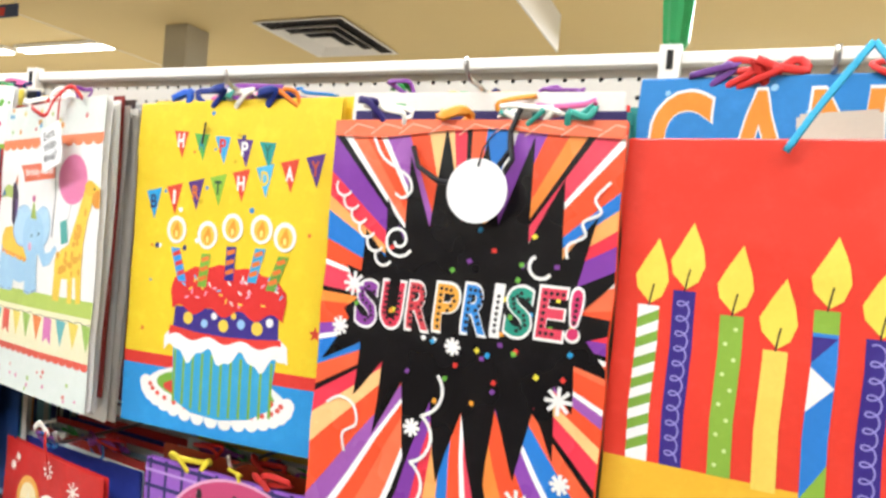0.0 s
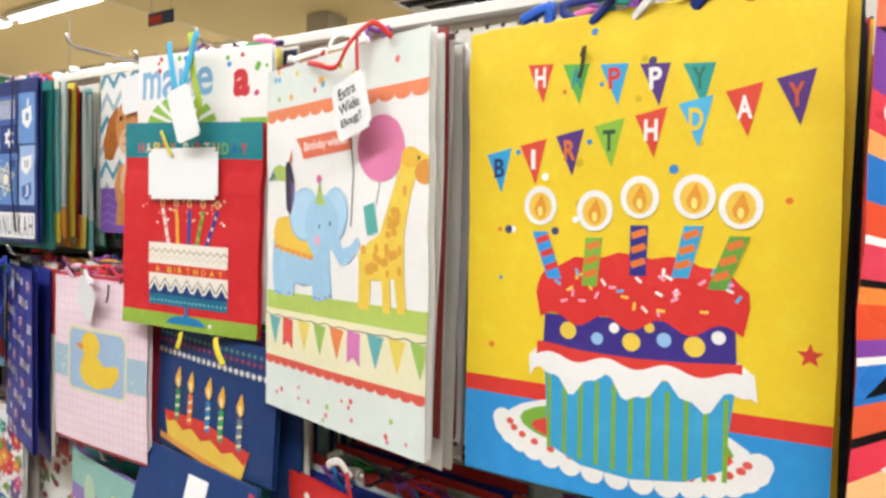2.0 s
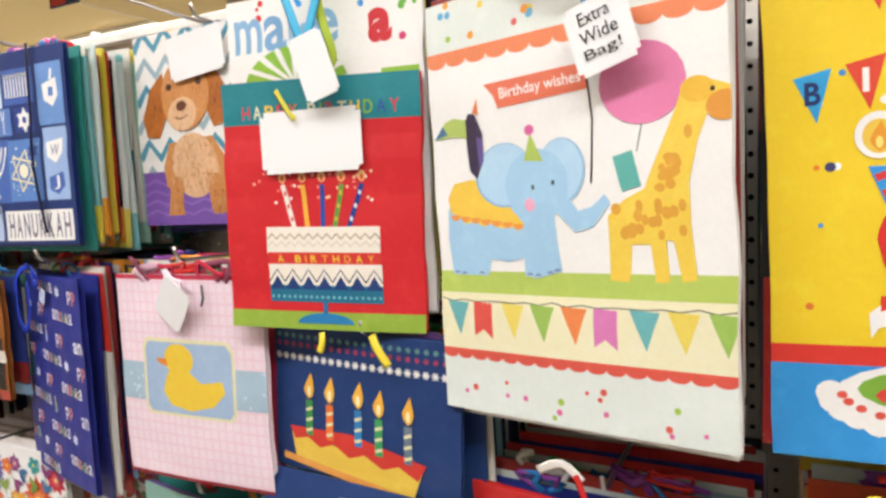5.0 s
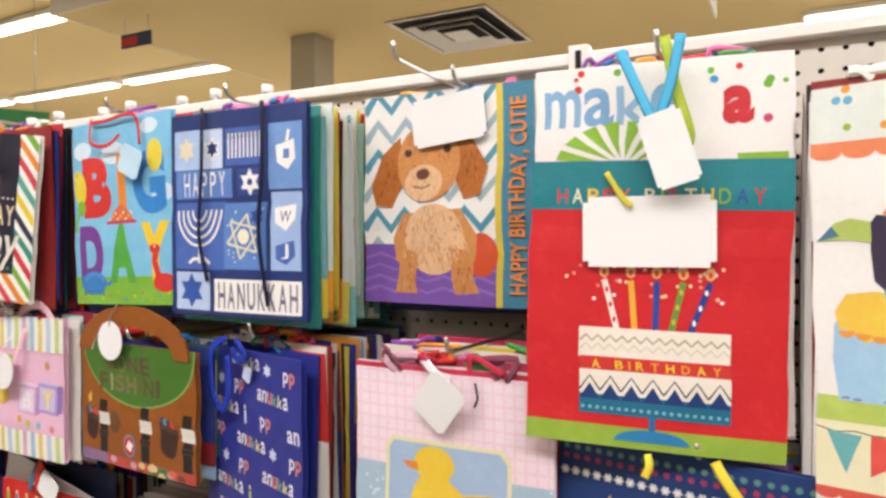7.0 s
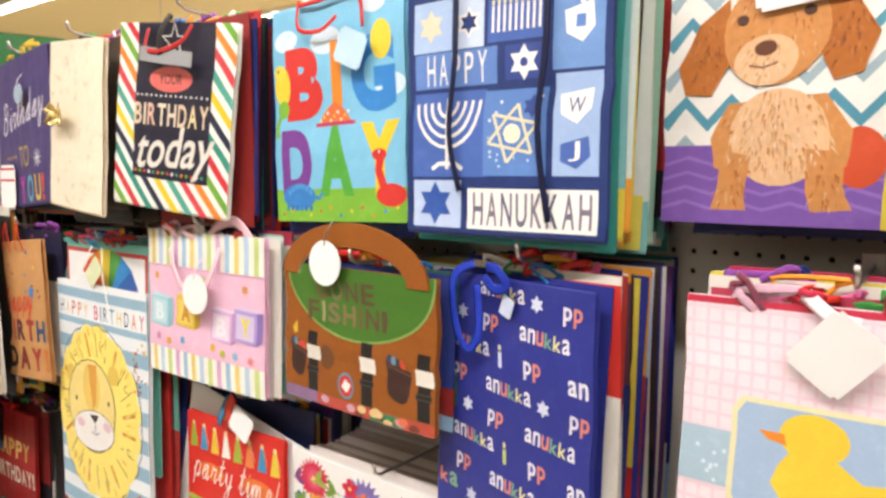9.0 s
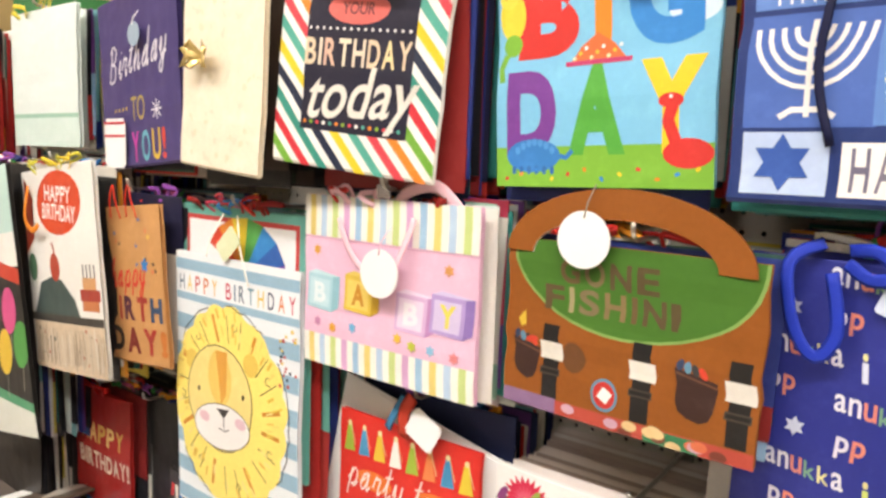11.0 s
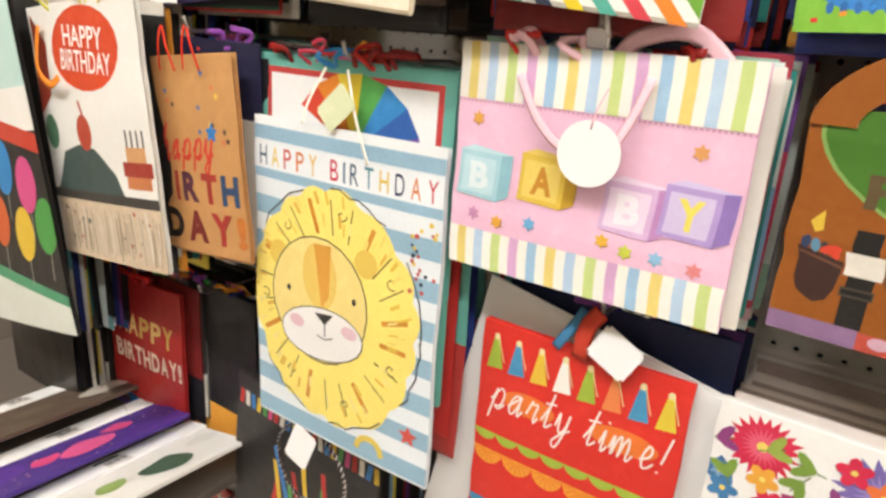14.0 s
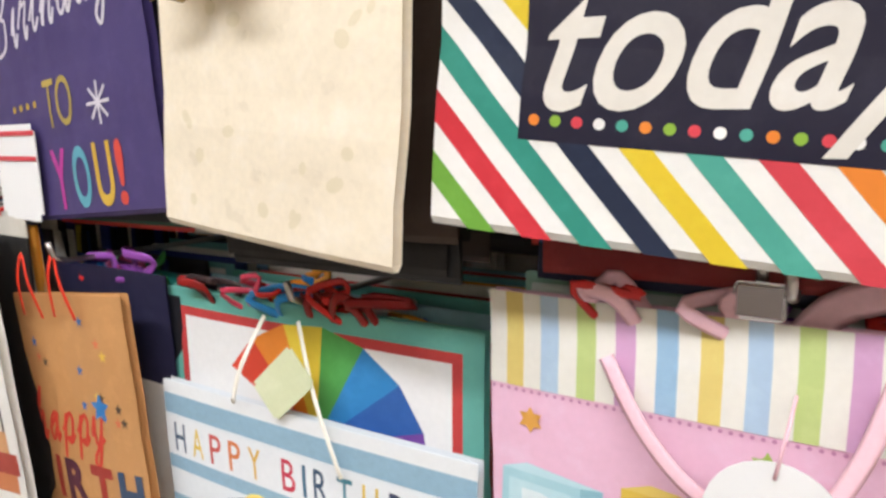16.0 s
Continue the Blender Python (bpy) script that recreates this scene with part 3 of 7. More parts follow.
A["make"] = gift_bag(-0.923, 0.856, -0.684, 0.886, 1.735, 1.375, WHITE, "white paper gift bag with dots and a green burst")
A["red"] = gift_bag(-0.921, 0.836, -0.684, 0.873, 1.637, 1.358, "D31F26", "red paper gift bag printed with a tiered cake, teal top band", 1.3)
A["puppy"] = gift_bag(-1.212, 0.966, -0.964, 0.964, 1.755, 1.476, "F1EFE8", "zigzag printed paper gift bag with a brown shape on purple")
A["hanukkah"] = gift_bag(-1.484, 0.871, -1.236, 0.869, 1.739, 1.454, "15316F", "navy blue gift bag with holiday squares and black ribbons")
A["big"] = gift_bag(-1.758, 0.902, -1.512, 0.894, 1.755, 1.459, "7CC3E4", "light blue gift bag with large coloured letters", -2.0)
A["today"] = gift_bag(-2.030, 0.830, -1.784, 0.864, 1.745, 1.463, "F4F2EA", "striped gift bag with a dark chalk panel reading birthday today", 5.5)
A["gold"] = gift_bag(-2.252, 0.826, -2.050, 0.812, 1.742, 1.456, surface("cream_foil", lin("E9DDC4"), rough=0.3, spread=0.16, blotch=34, coat=0.3, sheen_mottle=0.3), "cream and gold paper gift bag with a gold bow", 4.5)
A["you"] = gift_bag(-2.610, 0.875, -2.332, 0.857, 1.752, 1.454, "463A70", "purple gift bag with chalk lettering", -5.0)
A["mint"] = gift_bag(-2.98, 0.875, -2.690, 0.875, 1.760, 1.485, "E4EEE8", "pale mint gift bag with a white band")

# second row
A["melon"] = gift_bag(-0.334, 0.870, -0.031, 0.866, 1.227, 0.86, "9A5FC4", "purple checked gift bag with a pink dotted ice shape")
A["redcandle"] = gift_bag(-0.656, 0.900, -0.391, 0.852, 1.187, 0.83, "C9201C", "red paper gift bag printed with glowing candles")
A["navycake"] = gift_bag(-0.905, 0.880, -0.650, 0.872, 1.352, 1.170, "12376F", "navy gift bag printed with a slice of cake and candles", 2.5)
A["duck"] = gift_bag(-1.150, 0.856, -0.905, 0.860, 1.417, 1.145, "F6E2E8", "pale pink gingham gift bag with a blue panel")
A["anukka"] = gift_bag(-1.469, 0.921, -1.240, 0.862, 1.407, 1.085, "26308C", "royal blue gift bag printed with rows of small words")
A["fish"] = gift_bag(-1.716, 0.888, -1.440, 0.872, 1.400, 1.208, "8E5220", "brown gift bag cut like a tackle box with a green panel")
A["baby"] = gift_bag(-2.049, 0.880, -1.752, 0.880, 1.430, 1.190, "EFC0D6", "pink and striped gift bag with toy blocks")
A["lion"] = gift_bag(-2.373, 0.880, -2.060, 0.880, 1.315, 0.865, "EAF0F2", "blue striped gift bag with a yellow ruffled round shape", 0.3)
A["balloon"] = gift_bag(-2.377, 0.895, -2.062, 0.895, 1.396, 0.98, "69B3A4", "teal edged white gift bag with a striped balloon")
A["kraft"] = gift_bag(-2.585, 0.862, -2.388, 0.858, 1.384, 1.098, "C8935A", "brown kraft paper gift bag with birthday lettering", -5.5)
A["hb"] = gift_bag(-2.860, 0.835, -2.548, 0.825, 1.446, 1.045, "EEEBE2", "white gift bag with an orange disc of lettering", -6.5)
A["dark"] = gift_bag(-3.16, 0.80, -2.84, 0.80, 1.42, 0.86, "26221F", "dark gift bag with bright balloons and green edge", -10)

# third row
A["lionw"] = gift_bag(-0.890, 0.872, -0.640, 0.868, 1.066, 0.72, "D9DCF0", "pale lavender gift bag with an orange round shape")
A["baby2"] = gift_bag(-1.183, 0.900, -0.918, 0.870, 1.104, 0.815, "8A6FB2", "purple dotted gift bag with a white panel reading baby", 1.0)
A["leaf"] = gift_bag(-1.50, 0.965, -1.232, 0.955, 1.172, 0.78, "EFECE4", "white gift bag with red and green leaves")
A["party"] = gift_bag(-2.020, 0.930, -1.768, 0.930, 1.108, 0.78, "DC2A1C", "red gift bag with tassels and gold scallops", 0.5)
A["flower"] = gift_bag(-1.742, 0.925, -1.39, 0.915, 1.108, 0.76, "F3F1EC", "white gift bag printed with bright flowers")
A["redhb"] = gift_bag(-2.895, 0.945, -2.668, 0.950, 0.948, 0.680, "A81E18", "dark red gift bag with birthday lettering", 0)
A["marker"] = gift_bag(-2.485, 0.93, -2.170, 0.93, 0.858, 0.51, "2A2624", "black gift bag with a border of coloured bars", 5.0)
# ---------------------------------------------------------------- printing, handles and tags
rnd = random.Random(7)
BRIGHT = ["E5392E", "2F9FD8", "6BB33C", "F4A32A", "7A3E93", "F2E13C"]


def scallops(a, x0, x1, y, r, col, n, down=True):
    for k in range(n):
        cx = x0 + (x1 - x0) * (k + 0.5) / n
        a.ell(cx, y, (x1 - x0) / n / 2, r, col, n=10, a0=180 if down else 0, a1=360 if down else 180)


def flame(a, x, y, w, h, col, core=None):
    a.poly([(x, y), (x - w * 0.42, y + h * 0.22), (x - w * 0.5, y + h * 0.42), (x - w * 0.22, y + h * 0.7), (x + w * 0.12, y + h), (x + w * 0.4, y + h * 0.6), (x + w * 0.48, y + h * 0.36), (x + w * 0.32, y + h * 0.12)], col)
    if core:
        a.ell(x, y + h * 0.3, w * 0.2, h * 0.2, core, n=10)


def flake(a, x, y, r, col, n=4, w=0.012):
    for k in range(n):
        t = math.pi * k / n
        a.line([(x - r * math.cos(t), y - r * math.sin(t)), (x + r * math.cos(t), y + r * math.sin(t))], w, col)


def dots(a, n, cols, r0, r1, x0, x1, y0, y1):
    for k in range(n):
        r = rnd.uniform(r0, r1)
        a.ell(rnd.uniform(x0, x1), rnd.uniform(y0, y1), r, r, rnd.choice(cols), n=9)


# strokes of a looped hand, one unit high: width, then the pen's path
HAND = {
    "p": (0.62, [[(0.0, 0.35), (0.16, 0.62), (0.2, 0.9), (0.12, 0.4), (0.06, -0.5), (0.16, 0.5), (0.36, 0.92), (0.54, 0.7), (0.46, 0.2), (0.24, 0.12), (0.42, 0.02), (0.62, 0.3)]]),
    "a": (0.62, [[(0.0, 0.3), (0.44, 0.85), (0.2, 0.8), (0.06, 0.3), (0.2, 0.02), (0.4, 0.4), (0.48, 0.9), (0.44, 0.2), (0.5, 0.02), (0.62, 0.3)]]),
    "r": (0.5, [[(0.0, 0.3), (0.16, 0.9), (0.2, 0.78), (0.4, 0.82), (0.34, 0.3), (0.38, 0.02), (0.5, 0.3)]]),
    "t": (0.46, [[(0.0, 0.3), (0.2, 0.9), (0.3, 1.55), (0.2, 0.6), (0.22, 0.05), (0.46, 0.3)], [(0.02, 1.05), (0.46, 1.12)]]),
    "y": (0.6, [[(0.0, 0.3), (0.1, 0.9), (0.14, 0.3), (0.26, 0.05), (0.42, 0.4), (0.48, 0.9), (0.4, 0.0), (0.24, -0.62), (0.06, -0.4), (0.3, 0.0), (0.6, 0.3)]]),
    "i": (0.3, [[(0.0, 0.3), (0.12, 0.9), (0.12, 0.2), (0.18, 0.02), (0.3, 0.3)], [(0.15, 1.2), (0.17, 1.28)]]),
    "m": (0.86, [[(0.0, 0.3), (0.1, 0.85), (0.12, 0.05), (0.2, 0.6), (0.32, 0.9), (0.38, 0.6), (0.38, 0.05), (0.46, 0.6), (0.58, 0.9), (0.66, 0.6), (0.66, 0.1), (0.74, 0.02), (0.86, 0.3)]]),
    "e": (0.5, [[(0.0, 0.3), (0.3, 0.5), (0.34, 0.8), (0.2, 0.9), (0.08, 0.45), (0.18, 0.02), (0.36, 0.08), (0.5, 0.3)]]),
    "!": (0.3, [[(0.22, 1.5), (0.1, 0.4)], [(0.07, 0.08), (0.06, 0.0)]]),
    "o": (0.56, [[(0.0, 0.3), (0.3, 0.9), (0.1, 0.7), (0.08, 0.25), (0.24, 0.02), (0.44, 0.3), (0.42, 0.75), (0.3, 0.9), (0.4, 0.7), (0.56, 0.72)]]),
    "d": (0.64, [[(0.0, 0.3), (0.42, 0.85), (0.2, 0.8), (0.06, 0.3), (0.2, 0.02), (0.4, 0.4), (0.54, 1.7), (0.44, 0.3), (0.5, 0.02), (0.64, 0.3)]]),
    "h": (0.6, [[(0.0, 0.3), (0.2, 1.2), (0.26, 1.65), (0.14, 1.3), (0.08, 0.0), (0.2, 0.6), (0.36, 0.88), (0.42, 0.5), (0.42, 0.1), (0.5, 0.02), (0.6, 0.3)]]),
    "B": (0.8, [[(0.16, 1.6), (0.1, 0.0)], [(0.0, 1.4), (0.3, 1.7), (0.62, 1.4), (0.42, 0.95), (0.2, 0.9), (0.6, 0.75), (0.6, 0.2), (0.2, 0.0), (0.0, 0.15)]]),
    " ": (0.3, []),
}


def script(a, word, x, y, size, width, col, rise=0.0):
    """A line of looped handwriting from (x, y), drawn with a round pen."""
    for ch in word:
        adv, strokes = HAND[ch]
        for st in strokes:
            pts = []
            for i in range(len(st) - 1):
                p0, p1, p2, p3 = (Vector(st[max(0, min(len(st) - 1, i + k))]) for k in (-1, 0, 1, 2))
                for j in range(5):
                    t = j / 5
                    q = 0.5 * (2 * p1 + (p2 - p0) * t + (2 * p0 - 5 * p1 + 4 * p2 - p3) * t * t + (3 * p1 - p0 - 3 * p2 + p3) * t ** 3)
                    pts.append((x + size * (q.x + 0.16 * q.y), y + size * q.y))
            pts.append((x + size * (st[-1][0] + 0.16 * st[-1][1]), y + size * st[-1][1]))
            a.line(pts, width, col)
        x, y = x + size * adv * 1.28, y + rise


def bunting(a, word, x0, x1, y, rise, w, h, cols, tcols):
    n = len(word)
    for i, ch in enumerate(word):
        cx = x0 + (x1 - x0) * (i + 0.5) / n
        cy = y + rise * (i + 0.5) / n
        a.poly([(cx - w / 2, cy), (cx + w / 2, cy + rise * 0.1), (cx + 0.008, cy - h)], cols[i % len(cols)])
        if ch != " ":
            a.text(ch, cx, cy - h * 0.36, w * (0.16 if ch == "I" else 0.42), h * 0.5, tcols[i % len(tcols)], bold=0.03)
        a.done("printed_flag")


# --- yellow bag with the cake
bag, a, w, h = A["yellow"]
a.rect(0, 0, 1, 0.25, "2F97DC")
a.done("printed_ground", "blue printed ground")
a.rect(0, 0.25, 1, 0.05, "E0382C")
a.done("printed_band", "red printed band")
dots(a, 26, ["3F8FCF", "E5782A", "3C3C6A", "D9B70F", "FFFFFF"], 0.006, 0.013, 0.03, 0.97, 0.34, 1.32)
a.star(0.945, 0.46, 0.03, 0.013, 5, "D8432C")
a.done("printed_confetti", "small printed confetti")
bunting(a, "HAPPY", 0.19, 0.74, 1.235, -0.06, 0.08, 0.115, ["E04A2E", "5FB24A", "3FA6DA", "57307E", "2E9C93"], [WHITE, "2E8F9A", "D9342B", WHITE, "2B6E5C"])
bunting(a, "BIRTHDAY", 0.05, 0.96, 0.965, 0.165, 0.085, 0.115, ["2FA3DA", "E0482E", "57307E", "8FBF3A", "E0482E", "4FB4E0", "E0482E", "57307E"], ["1C2F66", WHITE, "E0762A", "2C4A34", WHITE, "F3CC10", WHITE, "C9562B"])
a.shift(0.96, -0.045, 0.032)
for k in range(17):
    t = math.pi * (1.0 + k / 16)
    a.ell(0.56 + 0.37 * math.cos(t), 0.15 + 0.11 * math.sin(t), 0.036, 0.034, WHITE, n=12)
a.ell(0.56, 0.155, 0.36, 0.10, WHITE).ell(0.56, 0.165, 0.31, 0.072, "7FB23A").ell(0.58, 0.15, 0.29, 0.05, "E04A3C")
for k in range(15):
    t = math.pi * (1.03 + 0.94 * k / 14)
    a.ell(0.56 + 0.345 * math.cos(t), 0.155 + 0.088 * math.sin(t), 0.013, 0.011, "E25A4A", n=8)
a.poly([(0.33, 0.33), (0.345, 0.10), (0.45, 0.055), (0.6, 0.045), (0.75, 0.07), (0.845, 0.12), (0.865, 0.34)], "3DA7D6")
for k in range(11):
    x = 0.345 + 0.05 * k
    a.line([(x, 0.31), (x + 0.005, 0.09 - 0.03 * math.sin(math.pi * k / 10))], 0.013, "7FB23A")
a.shift(0.96, -0.055, 0.066)
a.poly([(0.29 + 0.64 * k / 40, 0.265 + 0.03 * math.sin(k * 0.55) + 0.012 * math.sin(k * 1.3)) for k in range(41)] + [(0.92, 0.345), (0.88, 0.375), (0.6, 0.385), (0.33, 0.37), (0.285, 0.33)], WHITE)
a.poly([(0.31 + 0.58 * k / 30, 0.335 + 0.012 * math.sin(k * 0.7)) for k in range(31)] + [(0.89, 0.37), (0.6, 0.385), (0.31, 0.375)], "E0382C")
a.poly([(0.335, 0.46), (0.33, 0.375), (0.45, 0.36), (0.6, 0.355), (0.75, 0.36), (0.875, 0.37), (0.87, 0.47)], "3A2A86")
for x, y, r, c in ((0.41, 0.415, 0.026, "F3D04A"), (0.50, 0.400, 0.018, "9CC7EE"), (0.60, 0.400, 0.026, "F3D04A"), (0.69, 0.415, 0.02, "9CC7EE"), (0.77, 0.405, 0.028, "F3D04A"), (0.55, 0.435, 0.015, WHITE), (0.83, 0.435, 0.018, WHITE), (0.65, 0.445, 0.014, "F3D04A")):
    a.ell(x, y, r, r, c, n=14)
a.poly([(0.32 + 0.57 * k / 30, 0.45 + 0.018 * math.sin(k * 0.75)) for k in range(31)] + [(0.605 + 0.30 * math.cos(math.pi * k / 20), 0.52 + 0.125 * math.sin(math.pi * k / 20) ** 0.75 + 0.008 * math.sin(k * 1.9)) for k in range(21)], "DF2F2A")
for k in range(34):
    x, y = rnd.uniform(0.35, 0.87), rnd.uniform(0.47, 0.61)
    a.rect(x, y, 0.022, 0.008, rnd.choice([WHITE, "F6A9C0", "F3D04A", "57B3E0"]), rot=rnd.uniform(0, 180))
a.done("printed_cake", "printed red, blue and white birthday cake")
a.shift(1.0, -0.065, 0.075)
for x, y, c, lean in ((0.36, 0.535, "2F97DC", 0.05), (0.465, 0.52, "7FB23A", -0.01), (0.60, 0.555, "2B2C86", 0.0), (0.71, 0.555, "3DA7D6", -0.03), (0.80, 0.53, "6BA23C", -0.05)):
    t = (x - lean, y + 0.135)
    a.poly([(x - 0.022, y), (x + 0.022, y), (t[0] + 0.024, t[1]), (t[0] - 0.024, t[1])], c)
    for k in range(3):
        f = 0.2 + 0.3 * k
        a.rect(x - lean * f - 0.02, y + 0.13 * f, 0.04, 0.018, "E5782A" if c != "2F97DC" else "D9342B", rot=20)
    a.ell(t[0], t[1] + 0.075, 0.052, 0.057, WHITE, n=20).ell(t[0], t[1] + 0.072, 0.036, 0.042, "F0C64A", n=16)
    flame(a, t[0], t[1] + 0.035, 0.04, 0.075, "E89A24", "F8E27A")
    a.done("printed_candle", "printed candle with a white halo")
ribbon(bag, [(-0.040, -0.001, h - 0.036), (-0.036, -0.004, h - 0.028), (-0.038, -0.004, h - 0.044), (-0.041, -0.003, h - 0.054)], "3A3420", 0.0018, "handle", "short dark cord end")
tangle(bag, rnd, w, h, ["2E5FC2", "E07A2A", "22347E", "3E9C8C", "E9E4D8", "22347E"], 6, 0.032, 1.3)

# --- starburst bag
bag, a, w, h = A["surprise"]
cx, cy = 0.54, 0.78
rays = ["E8542F", "E9704A", WHITE, "0B0A0C", "7C3C9A", "E2384A", "F2A860", "2F79C8", "E8542F", WHITE, "E2455A", "0B0A0C", "F08A3C", "E8542F", "8A4AA8", WHITE, "2F79C8", "E8603A", "0B0A0C", "E23A4E", "F4C080", "E8542F", "9A5AA8", WHITE]
ang = 0.0
k = 0
while ang < 360:
    c = rays[k % len(rays)]
    span = rnd.uniform(3.5, 9) if c not in (WHITE, "0B0A0C") else 1.8
    t0, t1 = radians(ang), radians(min(ang + span, 360))
    a.poly([(cx, cy), (cx + 2 * math.cos(t0), cy + 2 * math.sin(t0)), (cx + 2 * math.cos(t1), cy + 2 * math.sin(t1))], foil(c))
    a.done("printed_ray")
    ang += span
    k += 1
pts = []
for k in range(44):
    t = 2 * math.pi * (k + 0.4) / 44
    far = k % 2 == 0
    r = rnd.uniform(0.52, 0.70) if far else rnd.uniform(0.32, 0.38)
    flat = 0.95 if far else 0.80
    pts.append((cx + r * math.cos(t) * (0.82 if far else 1.15), cy + r * math.sin(t) * flat))
a.poly(pts, foil("0B0A0C"))
a.done("printed_burst", "black printed starburst")
for k in range(46):
    t, r = rnd.uniform(0, 6.28), rnd.uniform(0.14, 0.40)
    a.rect(cx + r * math.cos(t), cy + r * math.sin(t) * 0.8, 0.016, 0.014, rnd.choice(BRIGHT + [WHITE]), rot=rnd.uniform(0, 90))
a.done("printed_confetti", "small coloured printed confetti")
a.letters("SURPRISE!", 0.14, 0.92, 0.775, 0.15, ["8E3F9E", "D92F4C", "D8404A", "F0A83A", "2F8BD8", WHITE, "26967E", "E1405A", "D92F6A"], bold=0.03, rise=0.055, fill=0.8, edge=WHITE)
BEADS = {"S": [(0.8, 0.78), (0.5, 0.88), (0.2, 0.75), (0.3, 0.56), (0.7, 0.44), (0.8, 0.25), (0.5, 0.12), (0.2, 0.22)], "U": [(0.18, 0.9), (0.18, 0.3), (0.5, 0.1), (0.82, 0.3), (0.82, 0.9)],
         "R": [(0.18, 0.08), (0.18, 0.9), (0.6, 0.88), (0.75, 0.68), (0.5, 0.48), (0.8, 0.08)], "P": [(0.18, 0.08), (0.18, 0.9), (0.6, 0.88), (0.8, 0.66), (0.55, 0.44), (0.25, 0.44)],
         "I": [(0.5, 0.08), (0.5, 0.92)], "E": [(0.85, 0.9), (0.18, 0.9), (0.18, 0.1), (0.85, 0.1)], "!": [(0.5, 0.35), (0.5, 0.92)]}
sizes = [0.42 if ch in "I!" else 1.0 for ch in "SURPRISE!"]
at, unit = 0.14, 0.78 / sum(sizes)
for ch, sz in zip("SURPRISE!", sizes):
    line = BEADS[ch]
    for (xa, ya), (xb, yb) in zip(line, line[1:]):
        n = max(1, round(math.hypot((xb - xa) * unit * sz * 0.8, (yb - ya) * 0.15) / 0.019))
        for k in range(n):
            x, y = xa + (xb - xa) * k / n, ya + (yb - ya) * k / n
            a.ell(at + unit * sz * (0.1 + 0.8 * x), 0.70 + 0.15 * y + 0.055 * (at + unit * sz / 2 - 0.14) / 0.78, 0.0065, 0.0065, "1A1216", n=7)
    at += unit * sz
a.done("printed_bead", "rows of dark dots along the letters")
for x, y, r in ((0.13, 0.84, 0.04), (0.09, 0.69, 0.032), (0.52, 0.68, 0.028), (0.87, 0.57, 0.042), (0.40, 0.40, 0.03), (0.90, 0.33, 0.03), (0.77, 0.24, 0.045)):
    flake(a, x, y, r, WHITE)
    a.done("printed_star")
a.curl(0.29, 1.0, 0.06, 1.4, 0.010, WHITE, 200).line(drawn([(0.15, 1.39), (0.17, 1.33), (0.21, 1.27), (0.27, 1.235), (0.315, 1.205), (0.325, 1.165), (0.295, 1.14), (0.265, 1.155)]), 0.010, WHITE).line(drawn([(0.97, 1.22), (0.93, 1.17), (0.95, 1.13), (0.90, 1.10), (0.91, 1.06), (0.86, 1.03), (0.86, 0.99)]), 0.009, WHITE).line(drawn([(0.06, 0.42), (0.11, 0.45), (0.17, 0.43), (0.19, 0.37), (0.14, 0.33), (0.15, 0.27)]), 0.009, WHITE).curl(0.78, 0.96, 0.04, 0.6, 0.011, WHITE, 120, 0.8)
wav = [(0.475 + 0.028 * math.sin(k * 0.55) - 0.002 * k, 0.56 - 0.0135 * k + 0.022 * math.cos(k * 0.55)) for k in range(44)]
a.done("printed_curl", "white printed curls")
a.line(wav, 0.011, WHITE)
a.done("printed_streamer", "white printed streamer")
for k in range(6):
    a.curl(0.06 + 0.035 * k, 1.17 - 0.045 * k, 0.035, 0.5, 0.009, WHITE, 150, 0.9)
a.done("printed_streamer", "white printed streamer")
a.poly([(0, 1.40), (1, 1.40), (1, 1.345), (0.78, 1.355), (0.6, 1.372), (0.42, 1.362), (0.2, 1.338), (0, 1.345)], foil("EC7350"))
for k in range(9):
    x = 0.04 + 0.11 * k
    a.line([(x, 1.35), (x + 0.05, 1.385), (x + 0.12, 1.37)], 0.004, foil("F4B09A"))
a.done("printed_rim", "crinkled orange foil rim")
tangle(bag, rnd, w, h, ["E0482E", "2E7FC2", "F2A23A", "3E9C8C", "2A1F5E", "E9E4D8"], 6, 0.032, 1.25)
tube("handle", [(-0.055, -0.003, h - 0.028), (-0.045, -0.008, h - 0.048), (-0.02, -0.012, h - 0.062), (0.01, -0.013, h - 0.066), (0.035, -0.012, h - 0.055), (0.05, -0.008, h - 0.03), (0.047, -0.004, h - 0.012), (0.055, -0.003, h + 0.01)], 0.0028, surface("cord_black", (0.012, 0.012, 0.014), rough=0.5, bump=0.1, grain=500), bag, "black cord handle")
tube("handle", [(0.047, -0.004, h - 0.012), (0.055, -0.014, h - 0.04), (0.045, -0.016, h - 0.058), (0.03, -0.016, h - 0.06)], 0.0028, MATS["cord_black"], bag, "black cord handle")
disc_tag(bag, (0.58 - 0.5) * w, 1.17 * w, 0.0305, "1A1A1A", y=-0.02)

